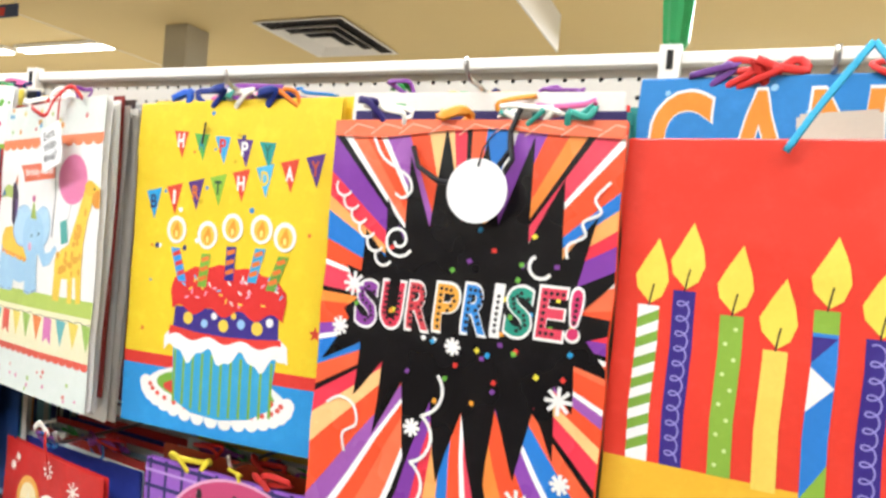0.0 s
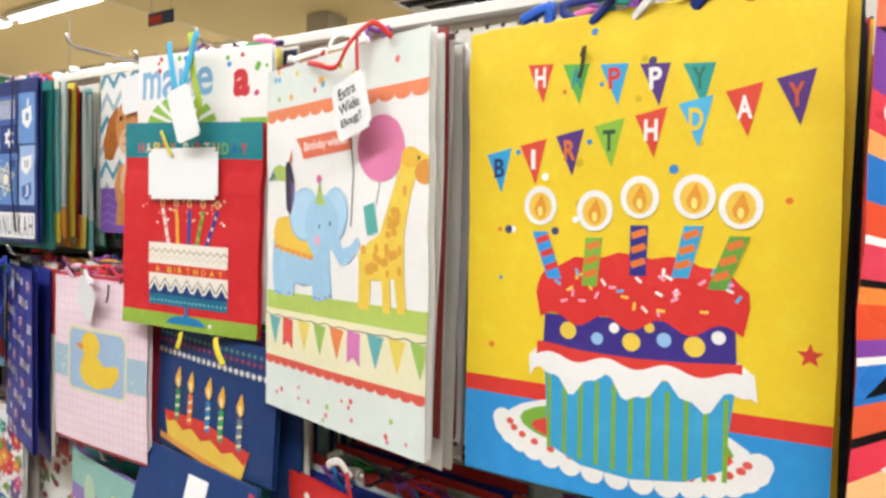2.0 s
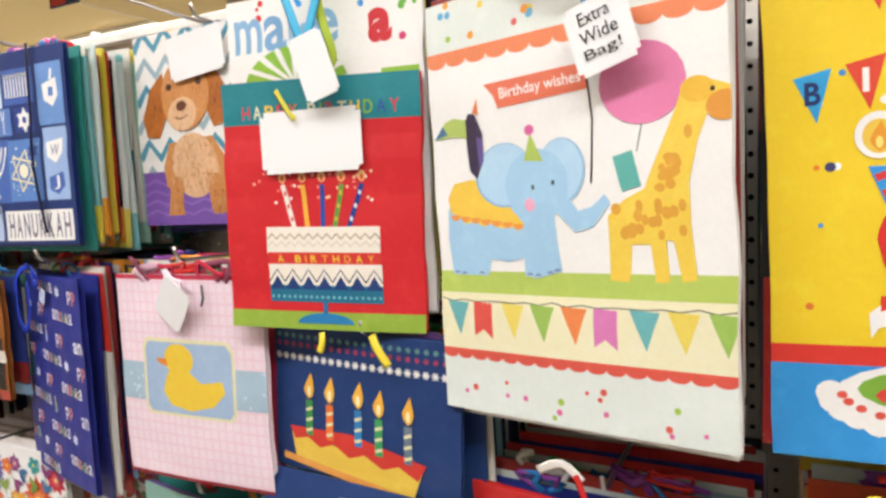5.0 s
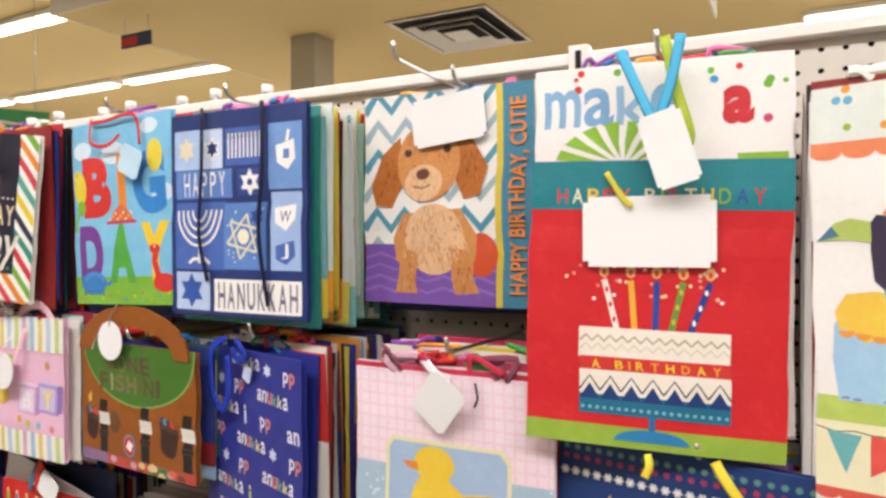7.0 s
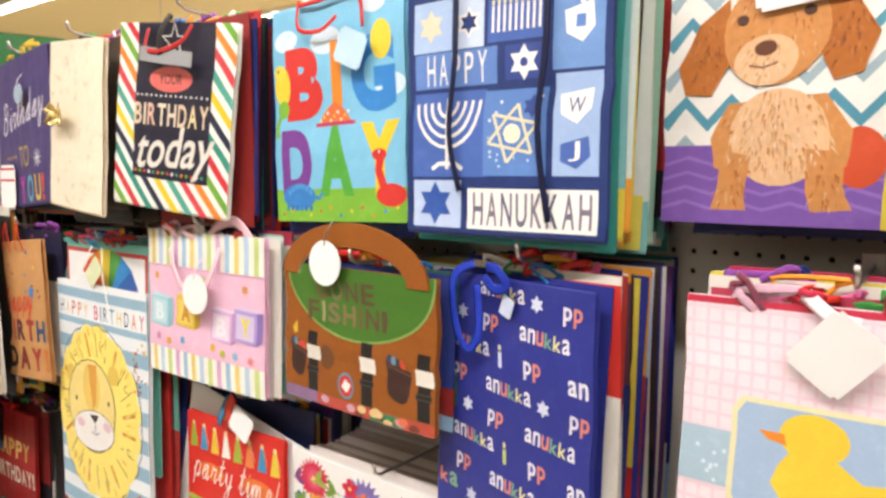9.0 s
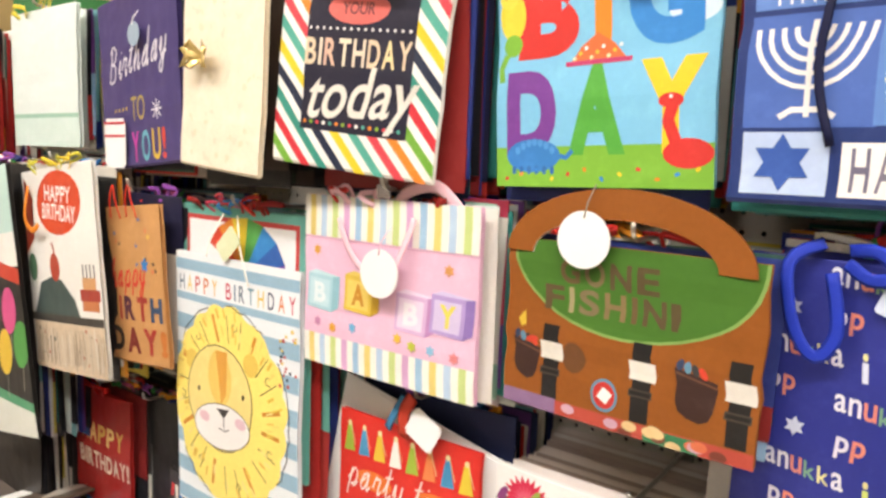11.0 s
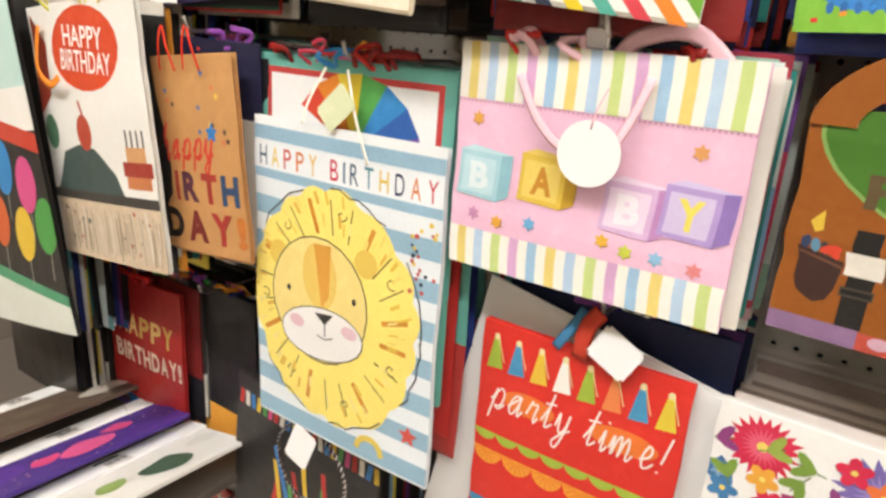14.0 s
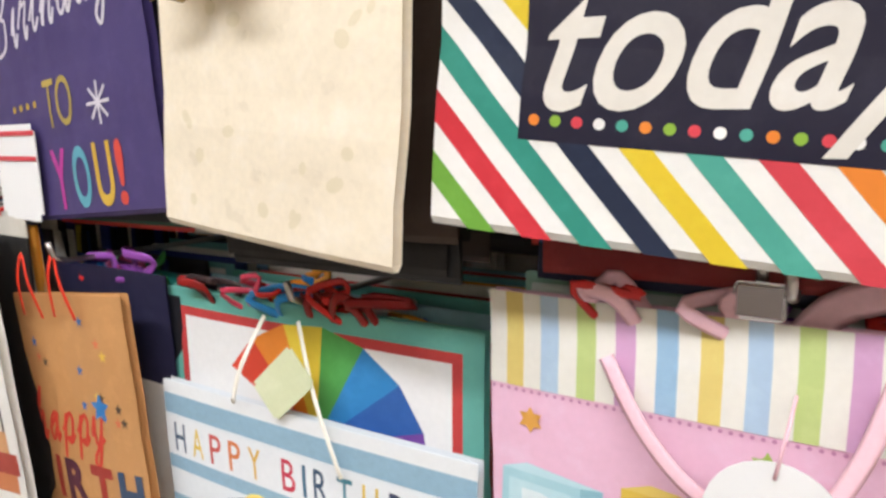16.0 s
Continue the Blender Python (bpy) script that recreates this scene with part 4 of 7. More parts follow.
# --- orange candle bag and the blue one behind it
bag, a, w, h = A["orange"]
a.rect(0, 0, 1, 0.455, "F0B92A")
a.done("printed_band", "yellow foot band")
for x, top, y1, c, s in ((0.095, 0.905, 0.455, WHITE, "7FA83A"), (0.19, 0.955, 0.455, "33207E", "9C93D8"), (0.318, 0.90, 0.455, "8DB43A", "D8E7A0"), (0.43, 0.82, 0.44, "F2D35C", "F2D35C"), (0.545, 0.94, 0.44, "2C7FD0", "8DB43A"), (0.665, 0.88, 0.44, "33207E", "9C93D8"), (0.79, 0.93, 0.44, WHITE, "E5782A"), (0.90, 0.86, 0.44, "8DB43A", "D8E7A0")):
    a.rect(x - 0.03, y1, 0.06, top - y1, c)
    if c == WHITE:
        for k in range(7):
            y = y1 + 0.06 * k + 0.02
            a.poly([(x - 0.03, y), (x + 0.03, y + 0.03), (x + 0.03, y + 0.06), (x - 0.03, y + 0.03)], s)
    elif c == "33207E":
        a.line([(x + 0.017 * math.cos(0.5 * k), y1 + 0.015 + 0.0034 * k + 0.016 * math.sin(0.5 * k)) for k in range(int((top - y1 - 0.03) / 0.0034))], 0.0045, s)
    elif c == "8DB43A":
        for k in range(10):
            a.ell(x + (0.012 if k % 2 else -0.012), y1 + 0.03 + 0.042 * k, 0.006, 0.006, s, n=8)
    elif c == "2C7FD0":
        a.rect(x - 0.03, top - 0.06, 0.06, 0.06, "8DB43A").poly([(x - 0.03, top - 0.07), (x + 0.03, top - 0.07), (x - 0.03, top - 0.14)], "33207E").poly([(x - 0.03, top - 0.15), (x + 0.03, top - 0.2), (x - 0.03, top - 0.27)], WHITE).poly([(x + 0.03, y1), (x + 0.03, y1 + 0.1), (x - 0.03, y1)], "8DB43A")
    flame(a, x + 0.004, top + 0.005, 0.095, 0.19, "F3DC52")
    a.line([(x, top - 0.002), (x + 0.003, top + 0.02), (x + 0.010, top + 0.062)], 0.005, "2A1C12")
    a.done("printed_candle")
ribbon(bag, [(0.03, -0.003, h + 0.075), (0.0, -0.008, h + 0.03), (-0.025, -0.008, h - 0.012)], "3FA9CF", 0.003, "handle", "turquoise ribbon handle")
ribbon(bag, [(0.03, -0.003, h + 0.075), (0.06, -0.008, h + 0.03), (0.09, -0.008, h - 0.03)], "3FA9CF", 0.003, "handle", "turquoise ribbon handle")
bag, a, w, h = A["cand"]
dots(a, 26, ["9CD0F0"], 0.008, 0.016, 0.02, 0.98, 1.0, 1.28)
a.letters("CAN", 0.02, 0.64, 1.125, 0.27, ["E9922A"], bold=0.03, fill=0.8, edge=WHITE)
a.done("lettering", "orange letters with white edges")
card_tag(bag, 0.005, h - 0.052, 0.062, 0.034, rot=-4, y=-0.012, mat=surface("beige_card", (0.66, 0.56, 0.44), rough=0.5, spread=0.08), label="beige card tag")
tangle(bag, rnd, w, h, ["C8302B", "6A3E86", "E9A23A", "D3332E"], 5, 0.030, 1.25)
stack(0.275, 0.585, 0.845, 1.70, 1.28, 10, ["23357E", "E9E4D8", "C8302B", "EFE6C8", "2B8F86"], 11)
stack(-0.03, 0.262, 0.812, 1.69, 1.26, 14, ["2A1F5E", "F3EFE4", "2B8F86", "D9342B", "F3EFE4", "101018"], 12)
stack(-0.358, -0.048, 0.845, 1.695, 1.29, 13, ["F3CC10", "101018", "2A2A2E", "8E1F1C", "101018", "C8302B", "1A1A20"], 13)

# --- white pastel bag
bag, a, w, h = A["elephant"]
a.rect(0, 1.235, 1, 0.17, "E6EDE3")
a.done("printed_ground", "pale green printed top")
dots(a, 16, ["F2A23A", "E26F6F", "6FB6D8", "A3C64A", "F0D860"], 0.010, 0.017, 0.05, 0.95, 1.26, 1.39)
a.done("printed_confetti", "small pastel printed dots")
a.rect(0, 1.205, 1, 0.033, "EE8A5C")
scallops(a, 0, 1, 1.207, 0.022, "EE8A5C", 12)
a.done("printed_scallop", "coral printed scallops")
a.rect(0, 0, 1, 0.2, "E3EBE2").rect(0, 0.2, 1, 0.22, "F3EDC4")
a.done("printed_ground", "pale green and cream printed foot")
a.rect(0, 0.415, 1, 0.075, "B9CE62")
a.done("printed_band", "grass green printed band")
a.rect(0, 0.195, 1, 0.022, "E05A48")
scallops(a, 0, 1, 0.197, 0.016, "E05A48", 16)
a.done("printed_scallop", "red printed scallops")
dots(a, 16, ["E05A48", "E26FA5", "A3C64A"], 0.007, 0.012, 0.03, 0.97, 0.02, 0.15)
a.done("printed_confetti", "small pastel printed dots")
a.line([(k / 20, 0.395 - 0.012 * abs(math.sin(k * 1.4))) for k in range(21)], 0.004, "6B6B5A")
a.done("printed_string")
for k, c in enumerate(["6DB7B8", "E8584C", "F2DC6A", "9FC25A", "EE8A4C", "DE7FB8", "6DB7B8", "F0D860", "9FC25A"]):
    x = 0.03 + 0.112 * k
    if k in (1, 5):
        a.poly([(x, 0.385), (x + 0.075, 0.38), (x + 0.075, 0.26), (x + 0.037, 0.29), (x, 0.265)], c)
    else:
        a.poly([(x, 0.385), (x + 0.09, 0.38), (x + 0.05, 0.265)], c)
    a.done("printed_flag")
a.poly([(0.235, 1.105), (0.60, 1.115), (0.605, 1.038), (0.285, 1.022), (0.27, 1.065)], "EA7858")
a.text("Birthday wishes", 0.44, 1.068, 0.29, 0.045, WHITE, rot=2, bold=0.01)
a.done("printed_banner", "coral printed banner reading birthday wishes")
a.line([(0.603, 1.11), (0.612, 0.95), (0.605, 0.76)], 0.006, "3A3430")
a.done("printed_string")
a.ell(0.765, 1.03, 0.125, 0.115, "E884AE").line([(0.76, 0.915), (0.745, 0.84)], 0.004, "8A8A8A")
a.done("printed_balloon", "pink printed balloon")
a.rect(0.685, 0.735, 0.06, 0.105, "5FB3A8", rot=14)
a.done("printed_parcel", "teal printed parcel")
GIR = "F3D04E"
a.poly([(0.645, 0.47), (0.648, 0.66), (0.70, 0.705), (0.765, 0.735), (0.835, 0.90), (0.87, 0.985), (0.93, 1.02), (1.0, 0.99), (1.0, 0.93), (0.94, 0.925), (0.915, 0.86), (0.89, 0.74), (0.885, 0.62), (0.895, 0.475), (0.855, 0.47), (0.835, 0.585), (0.815, 0.585), (0.82, 0.467), (0.78, 0.467), (0.77, 0.575), (0.715, 0.575), (0.705, 0.467)], GIR)
for k in range(34):
    s = rnd.random()
    if s < 0.6:
        x, y = rnd.uniform(0.665, 0.875), rnd.uniform(0.60, 0.69)
    else:
        f = rnd.random()
        x, y = 0.80 + 0.09 * f + rnd.uniform(-0.012, 0.03), 0.72 + 0.22 * f
    a.ell(x, y, rnd.uniform(0.010, 0.018), rnd.uniform(0.012, 0.02), "E3A63A", n=8)
a.ell(0.985, 0.94, 0.05, 0.04, "E29A3C").ell(0.915, 0.99, 0.045, 0.035, "EFBE3E").ell(0.955, 0.985, 0.007, 0.007, "3A3028", n=8)
a.done("printed_shape", "yellow spotted printed shape")
SKY, SKY2 = "A6CFEA", "B4D8EF"
a.poly([(0.058, 0.478), (0.045, 0.60), (0.055, 0.70), (0.10, 0.755), (0.25, 0.775), (0.40, 0.76), (0.47, 0.70), (0.475, 0.60), (0.487, 0.495), (0.40, 0.472), (0.352, 0.478), (0.352, 0.535), (0.29, 0.522), (0.222, 0.533), (0.208, 0.476)], SKY)
for x, y in ((0.075, 0.483), (0.105, 0.48), (0.18, 0.482), (0.37, 0.48), (0.40, 0.478), (0.445, 0.487), (0.47, 0.494)):
    a.ell(x, y, 0.012, 0.009, "8090B8", a0=0, a1=180, n=8)
a.poly([(0.09, 0.79), (0.17, 0.80), (0.25, 0.77), (0.36, 0.645), (0.33, 0.628), (0.30, 0.64), (0.27, 0.632), (0.235, 0.65), (0.20, 0.64), (0.165, 0.66), (0.13, 0.65), (0.10, 0.68), (0.065, 0.69), (0.06, 0.74)], "F3C94A")
for k in range(7):
    a.ell(0.085 + 0.042 * k, 0.682 - 0.006 * k, 0.021, 0.02, "EE9A44", a0=180, a1=360, n=10)
a.ell(0.295, 0.805, 0.112, 0.105, "8FB8D8").ell(0.297, 0.807, 0.106, 0.10, SKY2).ell(0.505, 0.805, 0.082, 0.10, "8FB8D8").ell(0.503, 0.807, 0.077, 0.095, SKY2)
a.ell(0.415, 0.765, 0.115, 0.115, SKY).poly([(0.46, 0.70), (0.54, 0.615), (0.60, 0.63), (0.66, 0.70), (0.645, 0.725), (0.60, 0.69), (0.555, 0.68), (0.50, 0.76)], SKY)
a.ell(0.388, 0.705, 0.02, 0.022, "EEAAC4", n=10).ell(0.478, 0.77, 0.006, 0.009, "3A4A5A", n=8).ell(0.405, 0.76, 0.006, 0.009, "3A4A5A", n=8)
a.done("printed_shape", "pale blue printed shape")
a.poly([(0.375, 0.845), (0.445, 0.838), (0.398, 0.93)], "B4CC62").ell(0.396, 0.94, 0.018, 0.017, "E26FA5", n=10)
a.done("printed_hat", "green printed party hat")
a.poly([(0.145, 0.99), (0.165, 1.02), (0.19, 1.015), (0.215, 0.95), (0.218, 0.86), (0.19, 0.80), (0.16, 0.83), (0.15, 0.91)], "3B2F48").poly([(0.19, 0.94), (0.215, 0.93), (0.218, 0.86), (0.20, 0.83)], "6A5A96")
a.poly([(0.01, 0.945), (0.06, 1.0), (0.10, 1.012), (0.15, 1.0), (0.15, 0.94), (0.09, 0.95)], "B7CC6A").poly([(0.01, 0.945), (0.05, 0.99), (0.07, 0.96)], "4E7A9A").poly([(0.18, 1.02), (0.205, 1.065), (0.205, 1.01)], "E9854A")
a.done("printed_shape", "dark printed shape with a green beak")
ribbon(bag, [(-0.05, -0.002, h - 0.004), (-0.02, -0.010, h - 0.012), (0.02, -0.013, h - 0.022), (0.045, -0.014, h - 0.002), (0.075, -0.008, h + 0.014), (0.10, -0.004, h - 0.004)], "D3332E", 0.003, "handle", "thin red cord handle")
ribbon(bag, [(0.045, -0.004, h + 0.012), (0.055, -0.012, h - 0.004), (0.062, -0.016, h - 0.035)], "B8281E", 0.003, "handle")
t = card_tag(bag, 0.053, h - 0.067, 0.056, 0.060, rot=-15, y=-0.018, label="white card tag reading extra wide bag")
ta = Art(t, 0.056, 0.060)
ta.depth = 0.001
for word, y, ww in (("Extra", 0.30, 0.5), ("Wide", 0.02, 0.6), ("Bag!", -0.26, 0.6)):
    ta.text(word, 0.48, y, ww, 0.2, "2A2624")
ta.rect(0.42, -0.50, 0.3, 0.05, "6A655E")
ta.done("lettering")
stack(-0.668, -0.380, 0.842, 1.692, 1.285, 10, [WHITE, "8E2A22", WHITE, "EDEAE0", "5A2A22", WHITE, "C9C2B6", "3A2A24"], 21, step=0.0115, hang=False, pure=True, yaw=-11.5)
stack(-0.660, -0.385, 0.905, 1.69, 1.30, 11, ["F3EFE4", "C8302B", "8E2A22", "6F1F1A", "E9E4D8", "2B8F86", "30251F"], 22, step=0.019)

# --- red cake bag and the white one behind it
bag, a, w, h = A["make"]
dots(a, 9, ["D9342B", "F0A83A", "6BB33C", "D8467A", "2F97DC"], 0.010, 0.018, 0.05, 0.95, 1.40, 1.47)
dots(a, 4, ["D8467A", "F0A83A", "6BB33C"], 0.010, 0.018, 0.90, 0.97, 1.2, 1.4)
a.letters("make", 0.03, 0.60, 1.325, 0.16, ["86B4D6", "7BABD2", "94BEDC", "86B4D6"], bold=0.02, fill=0.92)
a.text("a", 0.80, 1.30, 0.115, 0.15, "CF2A34", bold=0.05)
for k in range(8):
    t0, t1 = radians(12 + 20 * k), radians(12 + 20 * k + 13)
    a.poly([(0.36 + 0.05 * math.cos(t0), 1.06 + 0.05 * math.sin(t0)), (0.36 + 0.28 * math.cos(t0), 1.06 + 0.2 * math.sin(t0)), (0.36 + 0.28 * math.cos(t1), 1.06 + 0.2 * math.sin(t1))], "8DBF3A")
a.rect(0.8, 1.08, 0.18, 0.03, "8DBF3A")
a.done("lettering", "blue and red lettering with a green burst")
bag, a, w, h = A["red"]
a.rect(0, 0.965, 1, 0.2, "10808A")
a.done("printed_band", "teal top band")
a.rect(0, 0, 1, 0.085, "93B23C")
a.done("printed_band", "green foot band")
for k in range(36):
    a.ell(rnd.uniform(0.16, 0.84), rnd.uniform(0.60, 0.78), 0.008, 0.008, rnd.choice([WHITE, "F6C9A0", "F28A7A"]), n=7)
a.done("printed_confetti", "small printed sparks")
a.letters("HAPPY BIRTHDAY", 0.10, 0.91, 1.02, 0.06, ["D8343A", "F0E9C0", "F2C43C", "D8343A", "E9762A", "F0E9C0", "F0E9C0", "8DB43A", "D8343A", "F0E9C0", "F2C43C", "8DB43A", "2A4FA0", "D8343A"], bold=0.01, fill=0.7)
a.done("lettering", "small coloured lettering")
for x, tx, c, s in ((0.37, 0.315, "F0E6DA", "D8343A"), (0.44, 0.42, "F2B33C", "F2B33C"), (0.52, 0.52, "244A9E", "244A9E"), (0.58, 0.62, "6A9A3C", "D8C23C"), (0.65, 0.72, "1E3E8E", WHITE)):
    a.line([(x, 0.48), (tx, 0.68)], 0.024, c)
    for k in range(3):
        f = 0.2 + 0.3 * k
        a.ell(x + (tx - x) * f, 0.48 + 0.2 * f, 0.007, 0.012, s, n=8)
    a.ell(tx, 0.715, 0.02, 0.026, "F2B97A", n=12).ell(tx, 0.71, 0.009, 0.014, "E0502A", n=8)
    a.done("printed_candle")
a.rect(0.22, 0.36, 0.58, 0.125, "F3EBDA").rect(0.225, 0.305, 0.575, 0.06, "D8342C").rect(0.22, 0.2, 0.58, 0.11, "F3EBDA").rect(0.22, 0.13, 0.58, 0.08, "14708E")
zz = [(0.225 + 0.575 * k / 24, 0.44 + (0.012 if k % 2 else -0.012)) for k in range(25)]
a.line(zz, 0.01, "B9A98C").line([(x, y - 0.035) for x, y in zz], 0.008, "D8D0BC")
for k in range(7):
    x = 0.22 + 0.58 * k / 7
    a.poly([(x, 0.19), (x + 0.083, 0.19), (x + 0.0415, 0.255)], "173A78")
    a.line([(x, 0.225), (x + 0.0415, 0.285), (x + 0.083, 0.225)], 0.007, "2A2A4A")
for k in range(20):
    a.ell(0.235 + 0.029 * k, 0.155, 0.008, 0.008, "7FC0C8", n=7)
a.letters("A BIRTHDAY", 0.26, 0.78, 0.335, 0.035, ["F2D23C", "F0A83A"], fill=0.55)
a.rect(0.498, 0.07, 0.024, 0.07, "1F6FA0").ell(0.51, 0.03, 0.145, 0.05, "1F7FB4", a0=0, a1=180)
a.done("printed_cake", "printed tiered cake with candles on a stand")
card_tag(bag, -0.005, h * 0.755, 0.122, 0.068, rot=-1.5, y=-0.004, label="blank white gift card")
ribbon(bag, [(-0.035, -0.004, h + 0.105), (-0.015, -0.014, h + 0.06), (0.0, -0.018, h + 0.035), (0.012, -0.016, h + 0.07), (0.02, -0.01, h + 0.115)], "3FA9CF", 0.005, "handle", "blue and green ribbon handles")
ribbon(bag, [(0.005, -0.006, h + 0.115), (0.018, -0.012, h + 0.06), (0.03, -0.012, h + 0.02), (0.02, -0.006, h + 0.005)], "A9BE3C", 0.005, "handle")
ribbon(bag, [(-0.045, -0.004, h - 0.012), (-0.03, -0.006, h - 0.035), (-0.02, -0.008, h - 0.045)], "C9BE3C", 0.003)
ribbon(bag, [(0.0, -0.004, -0.002), (0.002, -0.008, -0.012), (-0.002, -0.008, -0.024)], "E3CF3C", 0.004)
ribbon(bag, [(0.06, -0.004, -0.002), (0.068, -0.01, -0.015), (0.082, -0.012, -0.034)], "E3CF3C", 0.005)
card_tag(bag, 0.012, h + 0.008, 0.040, 0.070, rot=-19, y=-0.022)
stack(-0.918, -0.690, 0.895, 1.73, 1.39, 9, ["1F2E6E", "EDE7D6", "101018", "F0C93C", "C8302B"], 23)
stack(-0.915, -0.69, 0.888, 1.34, 1.10, 2, ["8A5FB0", "8A5FB0"], 24, hang=False)

# --- zigzag bag with the brown shape
bag, a, w, h = A["puppy"]
for k in range(6):
    y = 1.08 - 0.16 * k
    pts = [(0.0 + 0.09 * i, y + (0.06 if i % 2 else -0.04)) for i in range(11)]
    a.line(pts, 0.05, "4F97AE" if k % 2 == 0 else "9FB6BE")
    a.done("printed_zigzag")
a.rect(0, 0, 0.80, 0.32, "7A54A8")
for k in range(4):
    a.line([(0.0 + 0.1 * i, 0.07 + 0.06 * k + (0.02 if i % 2 else -0.01)) for i in range(9)], 0.014, "8F6BBC")
a.rect(0.80, 0, 0.035, 1.2, "D9C23C").rect(0.835, 0, 0.17, 1.2, "3F86A0")
a.done("printed_ground", "grey-blue zigzags over purple with a teal side band")
a.shift(1.15, -0.085, 0.0)
a.ell(0.70, 0.23, 0.075, 0.10, "D9532B")
a.done("printed_shape", "orange printed round shape")
fur = surface("brown_print", lin("C98A50"), rough=0.4, spread=0.35, grain=140, blotch=26, bump=0.08)
fur2 = surface("tan_print", lin("DDB48A"), rough=0.4, spread=0.3, grain=140, blotch=30, bump=0.08)
fur3 = surface("dark_brown_print", lin("B0682C"), rough=0.4, spread=0.35, grain=140, blotch=26, bump=0.08)


def tufts(x, y, rx, ry, n, cols, down=-90):
    """Short soft strokes of the printed coat, inside an oval."""
    for k in range(n):
        t, r = rnd.uniform(0, 6.283), math.sqrt(rnd.random())
        px, py = x + rx * r * math.cos(t), y + ry * r * math.sin(t)
        g = radians(down + (px - x) / rx * 28 + rnd.uniform(-14, 14))
        s = rnd.uniform(0.018, 0.04)
        a.poly([(px - 0.004, py), (px + 0.004, py), (px + s * math.cos(g), py + s * math.sin(g))], rnd.choice(cols))


COAT = [ink(c) for c in ("C07A3A", "D29A62", "B86C30", "DDAF80")]
PALE = [ink(c) for c in ("E2BE98", "D6A678", "EACDB0", "CF9662")]
DEEP = [ink(c) for c in ("9E5624", "B4672C", "8A4818", "C27A40")]
a.poly([(0.30, 0.42), (0.24, 0.30), (0.25, 0.20), (0.32, 0.17), (0.55, 0.16), (0.66, 0.20), (0.68, 0.32), (0.60, 0.44)], fur)
a.ell(0.46, 0.30, 0.155, 0.165, fur2).poly([(0.27, 0.26), (0.37, 0.24), (0.36, 0.10), (0.37, 0.05), (0.25, 0.05), (0.27, 0.12)], fur).poly([(0.54, 0.26), (0.65, 0.25), (0.66, 0.12), (0.69, 0.06), (0.57, 0.05), (0.55, 0.12)], fur)
tufts(0.46, 0.31, 0.19, 0.15, 150, COAT + PALE)
tufts(0.46, 0.30, 0.12, 0.13, 80, PALE)
tufts(0.31, 0.13, 0.045, 0.07, 30, COAT)
tufts(0.61, 0.13, 0.045, 0.07, 30, COAT)
a.done("printed_coat", "tan printed furry shape")
a.poly([(0.28, 0.78), (0.18, 0.70), (0.12, 0.56), (0.15, 0.46), (0.24, 0.45), (0.30, 0.56)], fur3).poly([(0.56, 0.80), (0.66, 0.74), (0.73, 0.62), (0.70, 0.50), (0.62, 0.48), (0.56, 0.60)], fur3)
tufts(0.21, 0.60, 0.06, 0.12, 50, DEEP)
tufts(0.65, 0.62, 0.06, 0.11, 50, DEEP)
a.done("printed_ear", "brown printed drooping shapes")
a.ell(0.43, 0.655, 0.165, 0.18, fur)
tufts(0.43, 0.66, 0.145, 0.16, 110, COAT)
a.ell(0.41, 0.56, 0.10, 0.085, fur2)
tufts(0.41, 0.565, 0.085, 0.07, 50, PALE)
a.ell(0.405, 0.60, 0.036, 0.026, "6A3A22", n=12).ell(0.325, 0.70, 0.02, 0.018, "4A2A18", n=10).ell(0.53, 0.71, 0.02, 0.018, "4A2A18", n=10)
a.line([(0.36, 0.545), (0.405, 0.535), (0.45, 0.55)], 0.007, "8A5434")
a.done("printed_shape", "tan printed rounded shape")
a.shift()
a.text("HAPPY BIRTHDAY, CUTIE", 0.925, 0.56, 0.98, 0.10, "E58A3C", rot=90, bold=0.02)
a.done("lettering", "orange lettering running up the side")
card_tag(bag, 0.01, h * 0.86, 0.105, 0.062, rot=-6, y=-0.006, label="white card tag")
stack(-1.19, -0.935, 0.972, 1.745, 1.48, 8, ["17284F", "1B2C66", "101018", "23357E"], 25)
hook(-1.09, 1.765, 0.845)

# --- navy holiday bag
bag, a, w, h = A["hanukkah"]
for x0, y0, x1, y1, c in ((0.03, 0.83, 0.25, 1.055, "A9C3E8"), (0.26, 0.83, 0.42, 1.05, "C9DAF2"), (0.44, 0.84, 0.72, 1.045, "3F62AE"), (0.75, 0.70, 0.97, 1.05, "6E98D2"), (0.04, 0.665, 0.49, 0.825, "5C84C6"), (0.53, 0.675, 0.70, 0.82, "2A4690"), (0.035, 0.265, 0.44, 0.645, "4568B4"), (0.43, 0.27, 0.735, 0.635, "5A86C8"), (0.765, 0.27, 0.965, 0.685, "9FBBE4"), (0.04, 0.035, 0.315, 0.25, "B9CDEC"), (0.35, 0.035, 0.965, 0.215, WHITE)):
    a.rect(x0, y0, x1 - x0, y1 - y0, c)
    a.done("printed_square")
a.letters("HAPPY", 0.10, 0.45, 0.745, 0.135, [WHITE], bold=0.0, fill=0.66).letters("HANUKKAH", 0.37, 0.95, 0.125, 0.145, ["6E6A80", "7C7486", "5F5E7C"], bold=0.015, fill=0.74)
a.done("lettering", "white and grey lettering")
